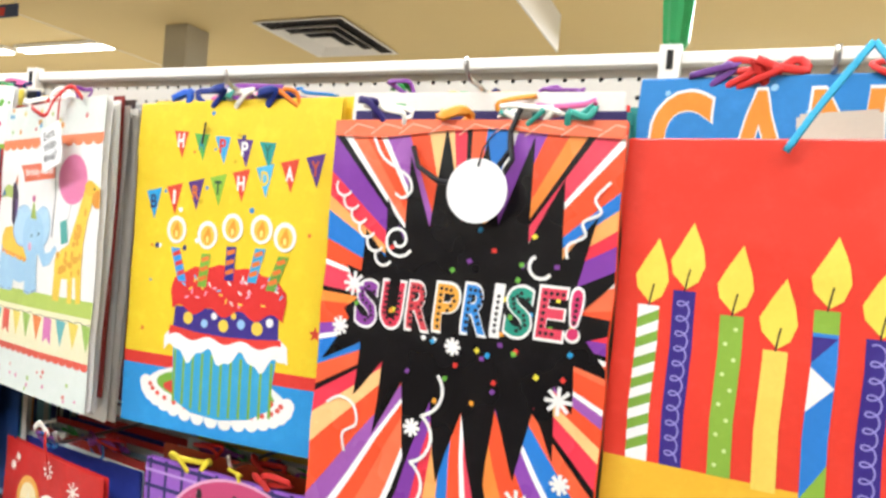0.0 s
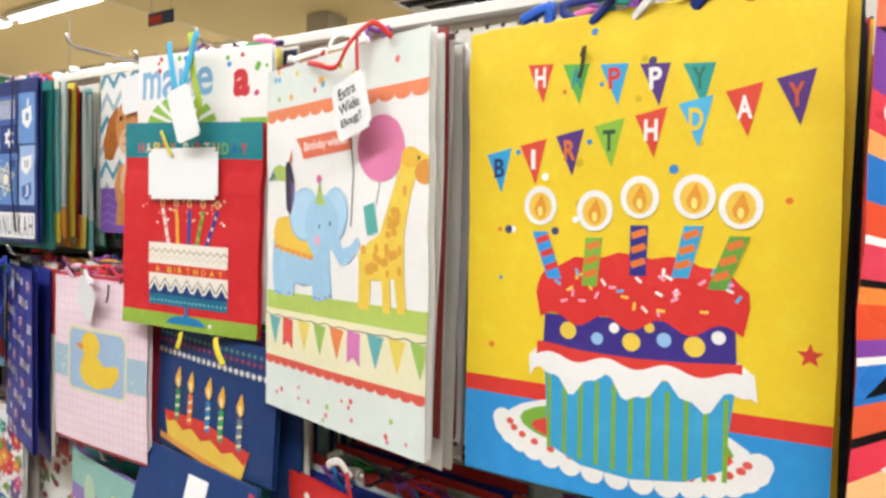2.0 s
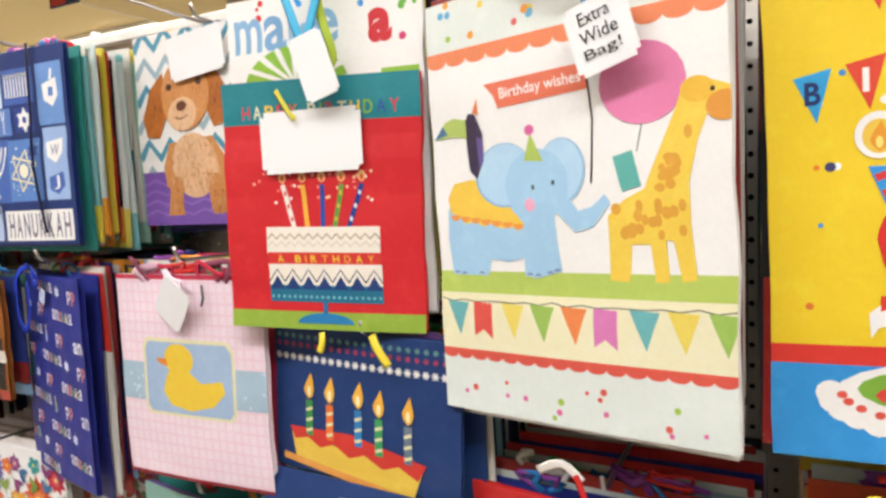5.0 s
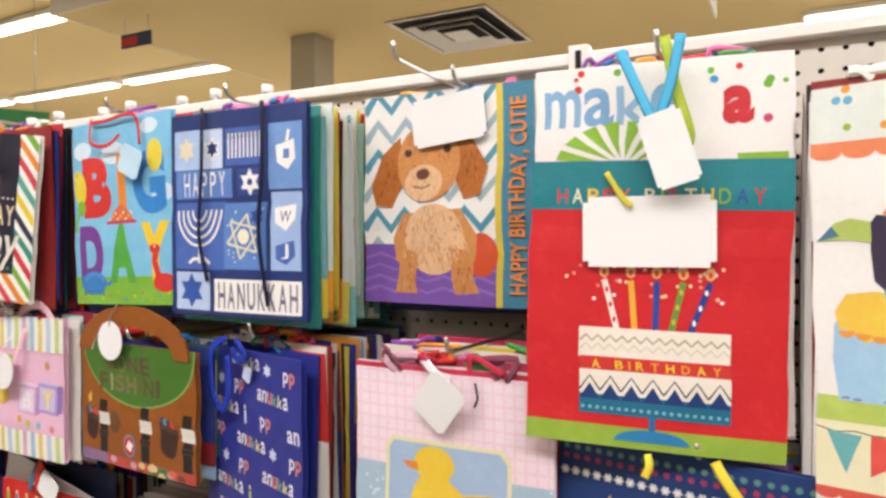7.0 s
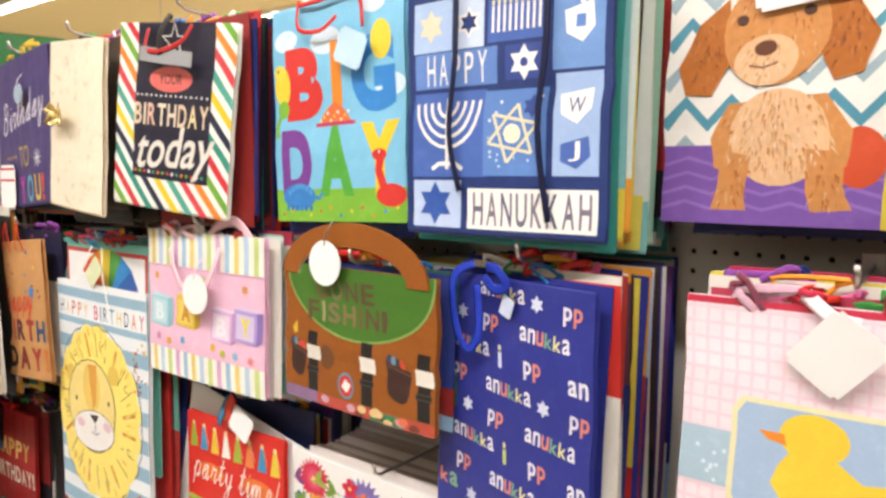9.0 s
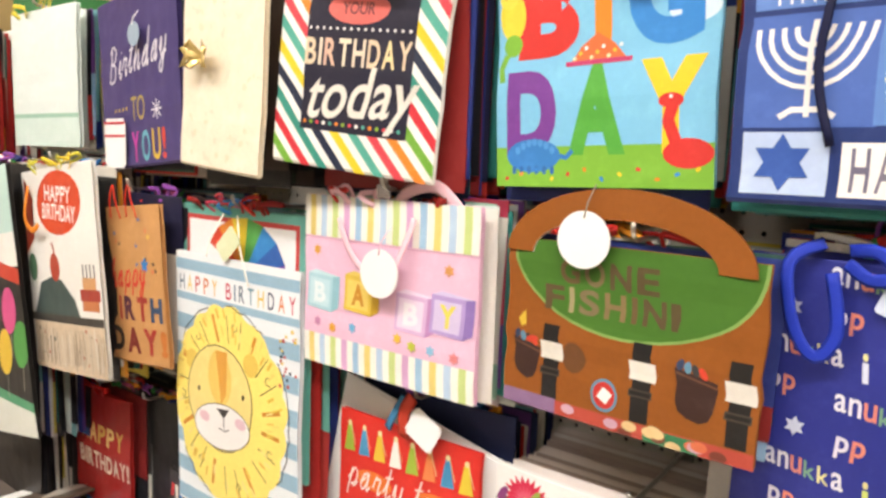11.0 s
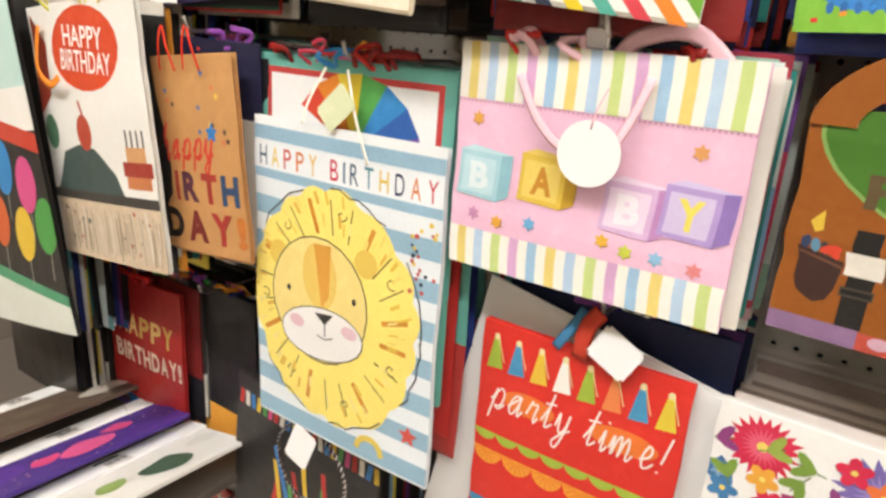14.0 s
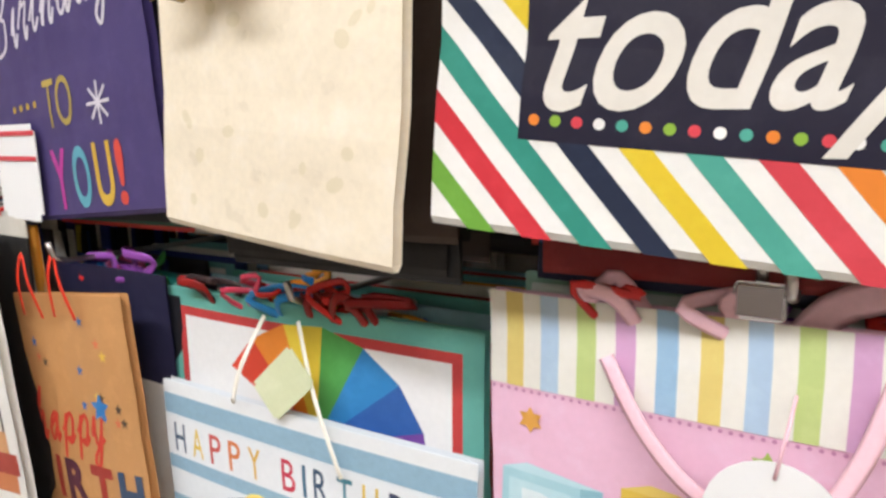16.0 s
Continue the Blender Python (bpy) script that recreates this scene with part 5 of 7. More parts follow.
a.star(0.13, 0.945, 0.075, 0.045, 6, "E3D9BC").star(0.34, 0.94, 0.07, 0.04, 6, WHITE).star(0.34, 0.94, 0.05, 0.028, 6, "16306E").star(0.62, 0.745, 0.075, 0.043, 6, WHITE).ell(0.62, 0.745, 0.02, 0.02, "2A4690", n=8)
for k in range(9):
    a.rect(0.46 + 0.028 * k, 0.88, 0.012, 0.11, WHITE).ell(0.466 + 0.028 * k, 1.005, 0.007, 0.014, "E9E2B0", n=8)
a.poly([(0.80, 0.93), (0.92, 0.96), (0.93, 0.86), (0.88, 0.80), (0.81, 0.84)], WHITE).rect(0.87, 0.95, 0.02, 0.06, WHITE, rot=-12).rect(0.85, 0.86, 0.04, 0.05, "5A86C8")
a.line([(0.235, 0.30), (0.235, 0.62)], 0.018, WHITE)
for r in (0.055, 0.095, 0.135, 0.175):
    a.line([(0.235 + r * math.cos(t), 0.60 + r * math.sin(t) * 1.15) for t in [math.pi * (1 + i / 12) for i in range(13)]], 0.016, WHITE)
a.line([(0.15, 0.30), (0.19, 0.325), (0.28, 0.325), (0.32, 0.30)], 0.02, WHITE)
for t0 in (18, 78):
    tri = [(0.575 + 0.125 * math.cos(radians(t0 + 120 * k)), 0.45 + 0.125 * math.sin(radians(t0 + 120 * k))) for k in range(4)]
    for p, q in zip(tri, tri[1:]):
        a.line([p, q], 0.013, "E6DDB8")
dots(a, 14, ["C9DAF2", "E6ECF6"], 0.004, 0.008, 0.45, 0.73, 0.29, 0.62)
a.ell(0.575, 0.45, 0.042, 0.042, "F5EFD2", n=14).star(0.67, 0.56, 0.05, 0.03, 6, "2A4690")
a.poly([(0.79, 0.60), (0.93, 0.62), (0.93, 0.54), (0.87, 0.48), (0.80, 0.52)], WHITE).poly([(0.80, 0.40), (0.92, 0.43), (0.93, 0.35), (0.87, 0.30), (0.80, 0.33)], "4568B4").text("J", 0.86, 0.37, 0.05, 0.08, WHITE)
a.text("W", 0.865, 0.555, 0.07, 0.06, "2A4690")
a.star(0.17, 0.145, 0.10, 0.058, 6, "2F58A8")
a.done("printed_symbol", "white printed stars, candlestick and spinning tops")
for x, zz2 in ((-0.055, 0.05), (0.055, 0.02)):
    ribbon(bag, [(x, -0.003, h + 0.005), (x + 0.004, -0.008, h * 0.7), (x - 0.004, -0.006, h * 0.4), (x + 0.01, -0.004, zz2)], "0C1238", 0.0036, "ribbon", "dark navy ribbon hanging down the front")
stack(-1.480, -1.232, 0.882, 1.735, 1.46, 15, ["2B8F86", "DDE7E0", "7FBFC0", "EFE9D8", "DDE7E0", "E9E4D8", "9CC7B0", "E7D34A", "D9CF5A", "F0A63C", "C8302B", "101018", "23357E"], 26, step=0.0155)

# --- light blue bag with the large letters
bag, a, w, h = A["big"]
a.rect(0, 0, 1, 0.18, "7DB93A")
for x, y, r in ((0.12, 1.02, 0.10), (0.45, 0.98, 0.12), (0.9, 0.7, 0.1), (0.8, 1.12, 0.08)):
    a.ell(x, y, r, r * 0.6, "D6ECF6")
a.done("printed_ground", "green ground and pale clouds")
a.letters("BIG", 0.08, 0.97, 0.77, 0.40, ["D8322B", "E98A22", "2A86D0"], bold=0.06, fill=0.82)
a.letters("DAY", 0.03, 0.99, 0.33, 0.38, ["7A3C94", "4FA83C", "F0CB28"], bold=0.06, fill=0.82)
a.done("lettering", "large red, orange, blue, purple, green and yellow letters")
a.ell(0.08, 0.77, 0.07, 0.11, "E9D23C").ell(0.08, 0.64, 0.05, 0.05, "7DB93A").ell(0.20, 0.14, 0.14, 0.075, "2F7FC4").ell(0.9, 0.14, 0.10, 0.06, "D8322B").line([(0.86, 0.16), (0.82, 0.27), (0.84, 0.34)], 0.05, "D8322B").ell(0.83, 0.35, 0.05, 0.03, "D8322B").ell(0.85, 0.93, 0.07, 0.10, "E9D23C").poly([(0.38, 0.53), (0.64, 0.53), (0.58, 0.6), (0.5, 0.65), (0.43, 0.6)], "E0703C").rect(0.36, 0.52, 0.3, 0.02, "C03A6A")
a.line([(0.05, 0.60), (0.02, 0.54), (0.03, 0.48)], 0.03, "7DB93A").ell(0.06, 0.85, 0.05, 0.045, "EFD94A").ell(0.045, 0.86, 0.008, 0.010, "2A2420", n=7)
for k in range(6):
    a.ell(0.10 + 0.04 * k, 0.075, 0.012, 0.02, "2468A8", n=8)
for k in range(7):
    a.ell(0.12 + 0.03 * k, 0.20 - 0.004 * (k - 3) ** 2, 0.014, 0.018, "4E9AD8", n=8)
a.line([(0.32, 0.14), (0.37, 0.13), (0.40, 0.16)], 0.022, "2F7FC4").ell(0.83, 0.365, 0.007, 0.009, WHITE, n=7)
for k in range(9):
    a.ell(0.40 + 0.026 * k, 0.55 + 0.02 * (k % 3), 0.009, 0.009, ["F4E3B0", "E9C23C", "F0F0EA"][k % 3], n=8)
for k in range(12):
    a.rect(0.05 + 0.08 * k, 0.03 + 0.02 * (k % 3), 0.02, 0.014, ["D8322B", "E98A22", "2A86D0", "F0CB28"][k % 4], rot=20 * k)
a.done("printed_shape", "small printed party shapes")
ribbon(bag, [(-0.06, -0.003, h + 0.004), (-0.055, -0.009, h - 0.035), (-0.01, -0.012, h - 0.045), (0.02, -0.01, h - 0.03)], "CF2E2A", 0.003, "handle", "red cord handle")
ribbon(bag, [(-0.062, -0.003, h - 0.002), (-0.02, -0.006, h - 0.004), (0.05, -0.006, h - 0.002), (0.062, -0.006, h - 0.05)], "CF2E2A", 0.003, "handle", "red cord handle")
card_tag(bag, 0.045, h - 0.075, 0.05, 0.045, rot=25, y=-0.012, mat=ink("BFE0F0"), label="pale blue card tag")
stack(-1.752, -1.520, 0.910, 1.75, 1.465, 11, ["23357E", "1B2C66", "C8302B", "2B8F86", "F0A63C"], 27)

# --- striped bag with the chalk panel
bag, a, w, h = A["today"]
for k in range(20):
    x = -1.065 + 0.1175 * k
    c = ["6FA838", "D22F3A", "2E8F7C", "1B2740", "E7C92A", "4FA894", "D8434E", "E9872A"][k % 8]
    a.poly([(x, 1.2), (x + 0.062, 1.2), (x + 0.062 + 1.15, 0), (x + 1.15, 0)], c)
    a.done("printed_stripe")
a.rect(0.18, 0.19, 0.655, 0.98, "14102A")
for k in range(15):
    c = ["E9872A", "8DB43A", "D8434E", WHITE, "4FA894"][k % 5]
    a.ell(0.21 + 0.0415 * k, 0.229, 0.011, 0.011, c, n=10).ell(0.20 + 0.043 * k, 0.70, 0.008, 0.008, WHITE, n=8)
a.star(0.5, 1.02, 0.12, 0.05, 5, WHITE).star(0.5, 1.02, 0.10, 0.04, 5, "1C1A2E")
a.ell(0.49, 0.80, 0.185, 0.078, "DE6A62").text("YOUR", 0.49, 0.80, 0.2, 0.06, "6A3A3A", bold=0.02)
a.done("printed_panel", "dark printed chalk panel")
a.letters("BIRTHDAY", 0.17, 0.83, 0.585, 0.135, ["E2C9A8", "E9D9C0", "E2B8A0", "F0E2C4", "E9D9C0", "E2C9A8", "EAD6A0", "E2C9A8"], bold=0.02, fill=0.82)
a.text("today", 0.54, 0.352, 0.66, 0.325, "E4DFD2", rot=4, bold=0.012, slant=0.3)
a.done("lettering", "cream lettering")
ribbon(bag, [(-0.05, -0.003, h - 0.01), (-0.045, -0.012, h - 0.04), (-0.01, -0.016, h - 0.045), (0.03, -0.012, h - 0.03), (0.045, -0.006, h - 0.005)], "A8201E", 0.004, "handle", "dark red ribbon handle")
ribbon(bag, [(0.0, -0.006, h + 0.01), (-0.012, -0.014, h - 0.02), (-0.008, -0.016, h - 0.05)], "17140F", 0.006, "ribbon")
card_tag(bag, 0.0, h - 0.052, 0.11, 0.022, rot=4, y=-0.014, label="clear white plastic hanger", mat=surface("clear_plastic", (0.8, 0.82, 0.84), rough=0.15, trans=0.7, bump=0.0))
stack(-2.018, -1.778, 0.875, 1.75, 1.455, 11, ["8E1F1C", "23357E", "1B1E40", "C8302B", "1B1E40", "2B8F86", "101018"], 28, pure=True)

# --- cream and gold bag
bag, a, w, h = A["gold"]
for k in range(26):
    x, y = rnd.uniform(0.08, 0.92), rnd.uniform(0.08, 1.3)
    a.ell(x, y, rnd.uniform(0.015, 0.035), rnd.uniform(0.012, 0.03), "EADDBC", rot=rnd.uniform(0, 90), n=10)
a.done("printed_gold", "pale gold printed stars and spots")
bowm = surface("gold_foil", (0.72, 0.55, 0.22), rough=0.25, metal=0.6, bump=0.08)
for s, t in ((-1, 0.2), (-1, -0.25), (1, 0.2), (1, -0.25)):
    x = -0.035 + s * 0.001
    tube("bow", [(x, -0.006, h * 0.55), (x + s * 0.018, -0.016, h * 0.55 + 0.012 + t * 0.03), (x + s * 0.03, -0.02, h * 0.55 + t * 0.06), (x + s * 0.015, -0.014, h * 0.55 - 0.006 + t * 0.02), (x, -0.006, h * 0.55)], 0.007, bowm, bag, "gold ribbon bow", ry=0.0012)
# near-black bag colours paint the shaded gap beside the cream bag
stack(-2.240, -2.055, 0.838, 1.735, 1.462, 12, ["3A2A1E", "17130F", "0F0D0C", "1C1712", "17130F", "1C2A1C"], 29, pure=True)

# --- purple chalk bag
bag, a, w, h = A["you"]
script(a, "Birthday", 0.13, 0.55, 0.132, 0.013, "D9D4DC", rise=0.010)
a.text("TO", 0.50, 0.36, 0.17, 0.15, "B09A4A", bold=0.0)
a.letters("YOU!", 0.38, 0.82, 0.125, 0.19, ["C23A9A", "5FA8B8", "D8B03A", "D84A3A"], bold=0.02, fill=0.75)
flake(a, 0.73, 0.33, 0.062, "D9D4DC", w=0.010)
for k in range(4):
    a.ell(0.20 + 0.05 * k, 0.37, 0.012, 0.012, "C9A83A", n=8)
a.done("lettering", "chalk style lettering")
t = card_tag(bag, -0.085, 0.046, 0.080, 0.088, rot=5, y=-0.004, label="white gift label with ruled lines")
ta = Art(t, 0.085, 0.085)
ta.depth = 0.001
for y, c in ((0.42, "D8434E"), (0.15, "D8434E"), (-0.12, "B0B0A8"), (-0.35, "8DB43A")):
    ta.rect(0.02, y - 0.02, 0.96, 0.05, c)
ta.done("printed_line")
disc_tag(bag, 0.02, h * 0.74, 0.02, mat=ink("9FB3C2"))
tangle(bag, rnd, w, h, ["D9B53C"], 3, 0.035)
stack(-2.600, -2.335, 0.880, 1.745, 1.46, 10, ["1E3A34", "2A5E4A", "101018", "3A2E5E", "17130F", "2B4F3A"], 30)
bag, a, w, h = A["mint"]
a.rect(0, 0, 1, 0.2, "D5E8DE").rect(0, 0.2, 1, 0.03, "9CC7B0")
a.done("printed_band", "mint printed bands")
tangle(bag, rnd, w, h, ["D9B53C", "E3D24A"], 3, 0.035)
stack(-2.96, -2.70, 0.890, 1.75, 1.49, 8, ["DDE7E0", "101018", "E7D34A", "EDE7D6"], 31)

# ---------------------------------------------------------------- second row
# --- checked bag with the pink ice shape
bag, a, w, h = A["melon"]
for k in range(12):
    a.rect(0.02 + 0.095 * k, 0, 0.016, 1.3, "2A2462").rect(0, 0.03 + 0.105 * k, 1, 0.016, "2A2462")
a.rect(0, 1.15, 1, 0.012, "C59AE0")
a.star(0.10, 1.0, 0.05, 0.015, 8, "E9C93C").star(0.95, 1.0, 0.05, 0.015, 8, "E9C93C")
a.done("printed_check", "dark blue printed check lines")
pts = [(0.145, 0.55), (0.15, 0.90)] + [(0.53 + 0.385 * math.cos(t), 0.90 + 0.30 * math.sin(t)) for t in [math.pi * (1 - i / 18) for i in range(19)]] + [(0.915, 0.55)]
pin = surface("pink_glitter", lin("BE4A72"), rough=0.35, spread=0.35, grain=900, bump=0.15)
a.poly([(x + (x - 0.53) * 0.03, y + 0.012) for x, y in pts], "E9A9C8").poly(pts, pin)
a.poly([(0.145, 0.42), (0.915, 0.42), (0.915, 0.55), (0.145, 0.56)], "F0E6EA").poly([(0.145, 0.30), (0.915, 0.30), (0.915, 0.42), (0.145, 0.42)], "5FA84A")
for x, y in ((0.32, 1.11), (0.51, 1.12), (0.74, 1.10), (0.20, 0.99), (0.34, 0.96), (0.52, 0.97), (0.68, 0.92), (0.86, 0.96), (0.25, 0.82), (0.46, 0.80), (0.36, 0.70), (0.70, 0.76), (0.87, 0.76), (0.56, 0.65), (0.20, 0.68), (0.82, 0.63)):
    a.ell(x, y, 0.016, 0.028, "1A1016", n=10)
dots(a, 240, ["E6A8C0", "F3D6E0", "DE84A8"], 0.0022, 0.0045, 0.17, 0.89, 0.58, 1.12)
a.done("printed_ice", "glittery pink printed ice shape with dark seeds")
tangle(bag, rnd, w, h, ["E0762A", "E9D23C", "C8302B"], 3, 0.04)
stack(-0.325, -0.04, 0.882, 1.229, 0.88, 11, ["C8502A", "E7C93C", "D9342B", "F0A63C", "8E1F1C", "E9E4D8"], 41)

# --- red bag with glowing candles
bag, a, w, h = A["redcandle"]
for x, y, r in ((0.49, 1.245, 0.05), (0.74, 1.19, 0.055), (0.10, 1.18, 0.03), (0.08, 0.95, 0.02), (0.92, 0.98, 0.035), (0.15, 1.24, 0.025)):
    flake(a, x, y, r, "F4EDE0", n=4, w=0.010)
for x, y, r, c0, c1 in ((0.20, 0.83, 0.12, "F3E0B8", "E9B45C"), (0.70, 0.80, 0.14, "F3D79A", "E9A94A"), (0.30, 1.03, 0.13, "E9A94A", "F6E3B0"), (0.53, 0.97, 0.14, "F8F4EC", "EFE3D2"), (0.84, 0.68, 0.13, "F3D79A", "E9B45C"), (0.10, 0.70, 0.08, "F0B85C", "F6E3B0"), (0.92, 0.52, 0.09, "EFC06A", "F6E3B0"), (0.36, 0.86, 0.09, "F6E7C4", "F0CB86")):
    a.ell(x, y, r, r * 1.05, c0, n=24).ell(x, y, r * 0.72, r * 0.76, c1, n=20)
    flame(a, x, y - r * 0.45, r * 0.45, r * 0.95, "D8402A" if c0 == "F8F4EC" else "F7ECC8", "F7E27A")
    a.done("printed_glow", "pale printed halo with a flame")
for x, top, c, s in ((0.11, 0.62, "B88A2C", "7A5A1C"), (0.20, 0.72, "1E3A8E", "9CC7EE"), (0.31, 0.92, "C9452C", "F0A83A"), (0.40, 0.75, "1B1A2E", "3A3A5E"), (0.53, 0.83, "3C8E3C", "C8302B"), (0.67, 0.70, "E0762A", "F2C43C"), (0.80, 0.56, "3C7E3C", "E9D23C"), (0.90, 0.45, "D84A2A", "F0A83A")):
    a.rect(x - 0.02, 0.1, 0.04, top - 0.1, c)
    for k in range(5):
        a.rect(x - 0.02, 0.18 + 0.11 * k, 0.04, 0.03, s, rot=24)
    a.done("printed_candle")
a.poly([(0.0, 0.0), (0.0, 0.36), (0.15, 0.44), (0.35, 0.36), (0.6, 0.38), (0.85, 0.30), (1.0, 0.34), (1, 0)], "2C7FB8")
scallops(a, 0, 1, 0.38, 0.06, WHITE, 7)
a.done("printed_cake", "blue and white printed cake")
ribbon(bag, [(-0.01, -0.003, h + 0.04), (0.004, -0.01, h + 0.02), (0.02, -0.01, h - 0.02)], "B8241E", 0.004, "handle", "red ribbon handle")
ribbon(bag, [(-0.05, 0.0, h + 0.03), (-0.02, -0.006, h + 0.045), (0.0, -0.004, h + 0.03)], "E9E2D8", 0.005, "handle", "white ribbon")
stack(-0.640, -0.365, 0.895, 1.195, 0.86, 11, ["1E2E86", "101018", "E9E4D8", "101018", "C8302B", "E9E4D8", "17130F", "8FA7B8"], 42, yaw=-6)

# --- navy slice bag, its foot folded out
bag, a, w, h = A["navycake"]
for y, c in ((0.66, "5E8F86"), (0.62, "A83A5E"), (0.56, WHITE)):
    for k in range(22):
        flake(a, 0.03 + 0.045 * k, y, 0.018 if c == WHITE else 0.013, c, n=3, w=0.008)
a.poly([(0.10, 0.19), (0.13, 0.05), (0.78, -0.01), (0.82, 0.12)], "EFC84A")
scal = [(0.09, 0.22), (0.12, 0.16), (0.20, 0.18), (0.27, 0.14), (0.35, 0.17), (0.44, 0.12), (0.52, 0.15), (0.62, 0.10), (0.70, 0.13), (0.80, 0.08), (0.84, 0.16), (0.45, 0.235)]
a.poly(scal, "D8362A")
a.poly([(0.05, 0.05), (0.80, -0.03), (0.80, 0.0), (0.05, 0.085)], "E9A04A")
a.done("printed_cake", "printed slice of cake")
for x, y, c in ((0.21, 0.36, "3C8E4C"), (0.33, 0.355, "E9762A"), (0.49, 0.355, "2C7FB8"), (0.60, 0.33, "3C9E5C"), (0.75, 0.32, "6A7A8A")):
    a.rect(x - 0.02, y - 0.17, 0.04, 0.17, c)
    for k in range(3):
        a.rect(x - 0.02, y - 0.15 + 0.05 * k, 0.04, 0.014, "E9E2B0", rot=20)
    flame(a, x, y + 0.005, 0.06, 0.13, "F0B43C", "F8EDB0")
    a.done("printed_candle")
flap = part("foot_flap", box_bm(-w / 2 - 0.008, -0.004, -0.085, w / 2 - 0.01, 0.0, 0.004, 0.001), ink("12376F"), bag, "navy folded-out foot panel")
flap.matrix_basis = pose(0, -0.004, 0, -14, 0, 0)
lab = part("barcode_label", box_bm(-0.022, -0.0052, -0.055, 0.022, -0.0046, -0.015), TAGW, flap, "white barcode label")
part("edge_mark", box_bm(w / 2 - 0.026, -0.0052, -0.08, w / 2 - 0.016, -0.0046, -0.005), ink("C8465A"), flap)
stack(-0.890, -0.640, 0.892, 1.335, 1.10, 10, ["12376F", "2B8F86", "9CC7D0", "101018", "E9E4D8", "1E2E56"], 43)

# --- pink gingham bag
bag, a, w, h = A["duck"]
for k in range(20):
    a.rect(0.02 + 0.05 * k, 0, 0.012, 1.12, "F3D3DD").rect(0, 0.02 + 0.055 * k, 1, 0.012, "F3D3DD")
a.done("printed_gingham", "pale pink printed gingham")
a.rect(0, 1.085, 1, 0.03, "C8304A").rect(0, 0, 1, 0.018, "8E1F2C")
a.done("printed_border", "red printed border")
a.rect(0, 0.42, 1, 0.21, "A9C3D2")
for k in range(40):
    a.ell(rnd.uniform(0.0, 1.0), rnd.uniform(0.43, 0.62), 0.008, 0.008, "D5E4EC", n=7)
a.poly([(0.20, 0.35), (0.78, 0.35), (0.81, 0.39), (0.81, 0.72), (0.77, 0.77), (0.20, 0.77), (0.17, 0.72), (0.17, 0.39)], "E9E2B4")
a.poly([(0.215, 0.365), (0.765, 0.365), (0.79, 0.40), (0.79, 0.71), (0.755, 0.75), (0.215, 0.75), (0.19, 0.71), (0.19, 0.40)], "A5BEDA")
a.done("printed_panel", "blue printed panel with a pale yellow edge")
a.ell(0.43, 0.66, 0.105, 0.085, "F0CB3C").poly([(0.34, 0.66), (0.26, 0.66), (0.29, 0.63), (0.35, 0.62)], "E98A2A")
a.poly([(0.36, 0.60), (0.50, 0.60), (0.58, 0.54), (0.72, 0.56), (0.74, 0.50), (0.66, 0.42), (0.50, 0.385), (0.36, 0.41), (0.31, 0.48), (0.33, 0.55)], "F0CB3C")
a.done("printed_shape", "yellow printed shape")
t = card_tag(bag, -0.005, h - 0.035, 0.05, 0.062, rot=38, y=-0.014, tilt=12)
ribbon(bag, [(-0.03, -0.002, h + 0.01), (-0.01, -0.008, h - 0.006), (0.01, -0.01, h - 0.01)], "E9DDE2", 0.006, "ribbon", "sheer white ribbon")
tube("cord_end", [(0.035, -0.002, h - 0.012), (0.04, -0.006, h - 0.028), (0.036, -0.006, h - 0.038)], 0.0015, surface("cord_black", (0.012, 0.012, 0.014), rough=0.5), bag)
tangle(bag, rnd, w, h, ["C8304A", "E9DDE2", "8E4A5E", "D9AFC0"], 5, 0.036)
stack(-1.145, -0.90, 0.875, 1.42, 1.16, 8, ["C8304A", "EDE7E0", "B63A54", "E9E4D8", "C8305A"], 44, step=0.02)

# --- royal blue bag with rows of words
bag, a, w, h = A["anukka"]
tints = ["EDEBF4", "EDEBF4", "E58A78", "7FB08A", "E9E09A", "EDEBF4"]
for i in range(-6, 7):
    for j in range(-6, 7):
        x, y = 0.51 - 0.225 * i + 0.27 * j, 0.829 - 0.285 * i - 0.184 * j
        if not 0.03 < y < 1.33:
            continue
        if 0.17 < x < 0.83:
            a.letters("anukka", x - 0.15, x + 0.15, y + 0.008, 0.068, tints, bold=0.012, rise=-0.02, fill=0.85, split=False)
        elif -0.10 < x <= 0.17:
            a.letters("ka", 0.02, max(0.1, x + 0.12), y, 0.075, tints[2:], bold=0.02, fill=0.85, split=False)
        elif 0.83 <= x < 1.08:
            a.letters("an", min(0.88, x - 0.14), 0.98, y, 0.07, tints, bold=0.02, fill=0.85, split=False)
        px, py = x + 0.155, y + 0.122
        if 0.06 < px < 0.94 and py < 1.30:
            a.text("p", px - 0.03, py, 0.046, 0.085, "E6E2F0", bold=0.02).text("p", px + 0.026, py, 0.046, 0.085, "E58A78", bold=0.02)
        sx, sy = x - 0.05, y + 0.152
        if 0.04 < sx < 0.95 and sy < 1.29:
            if (i + j) % 2:
                a.star(sx, sy, 0.042, 0.023, 6, "D5DCEF")
            else:
                a.rect(sx - 0.010, sy - 0.05, 0.020, 0.075, "C9D870" if i % 2 else "D5DCEF").ell(sx, sy + 0.045, 0.009, 0.015, "E9DF9A", n=8)
a.done("printed_lettering", "small multicoloured printed words and stars")
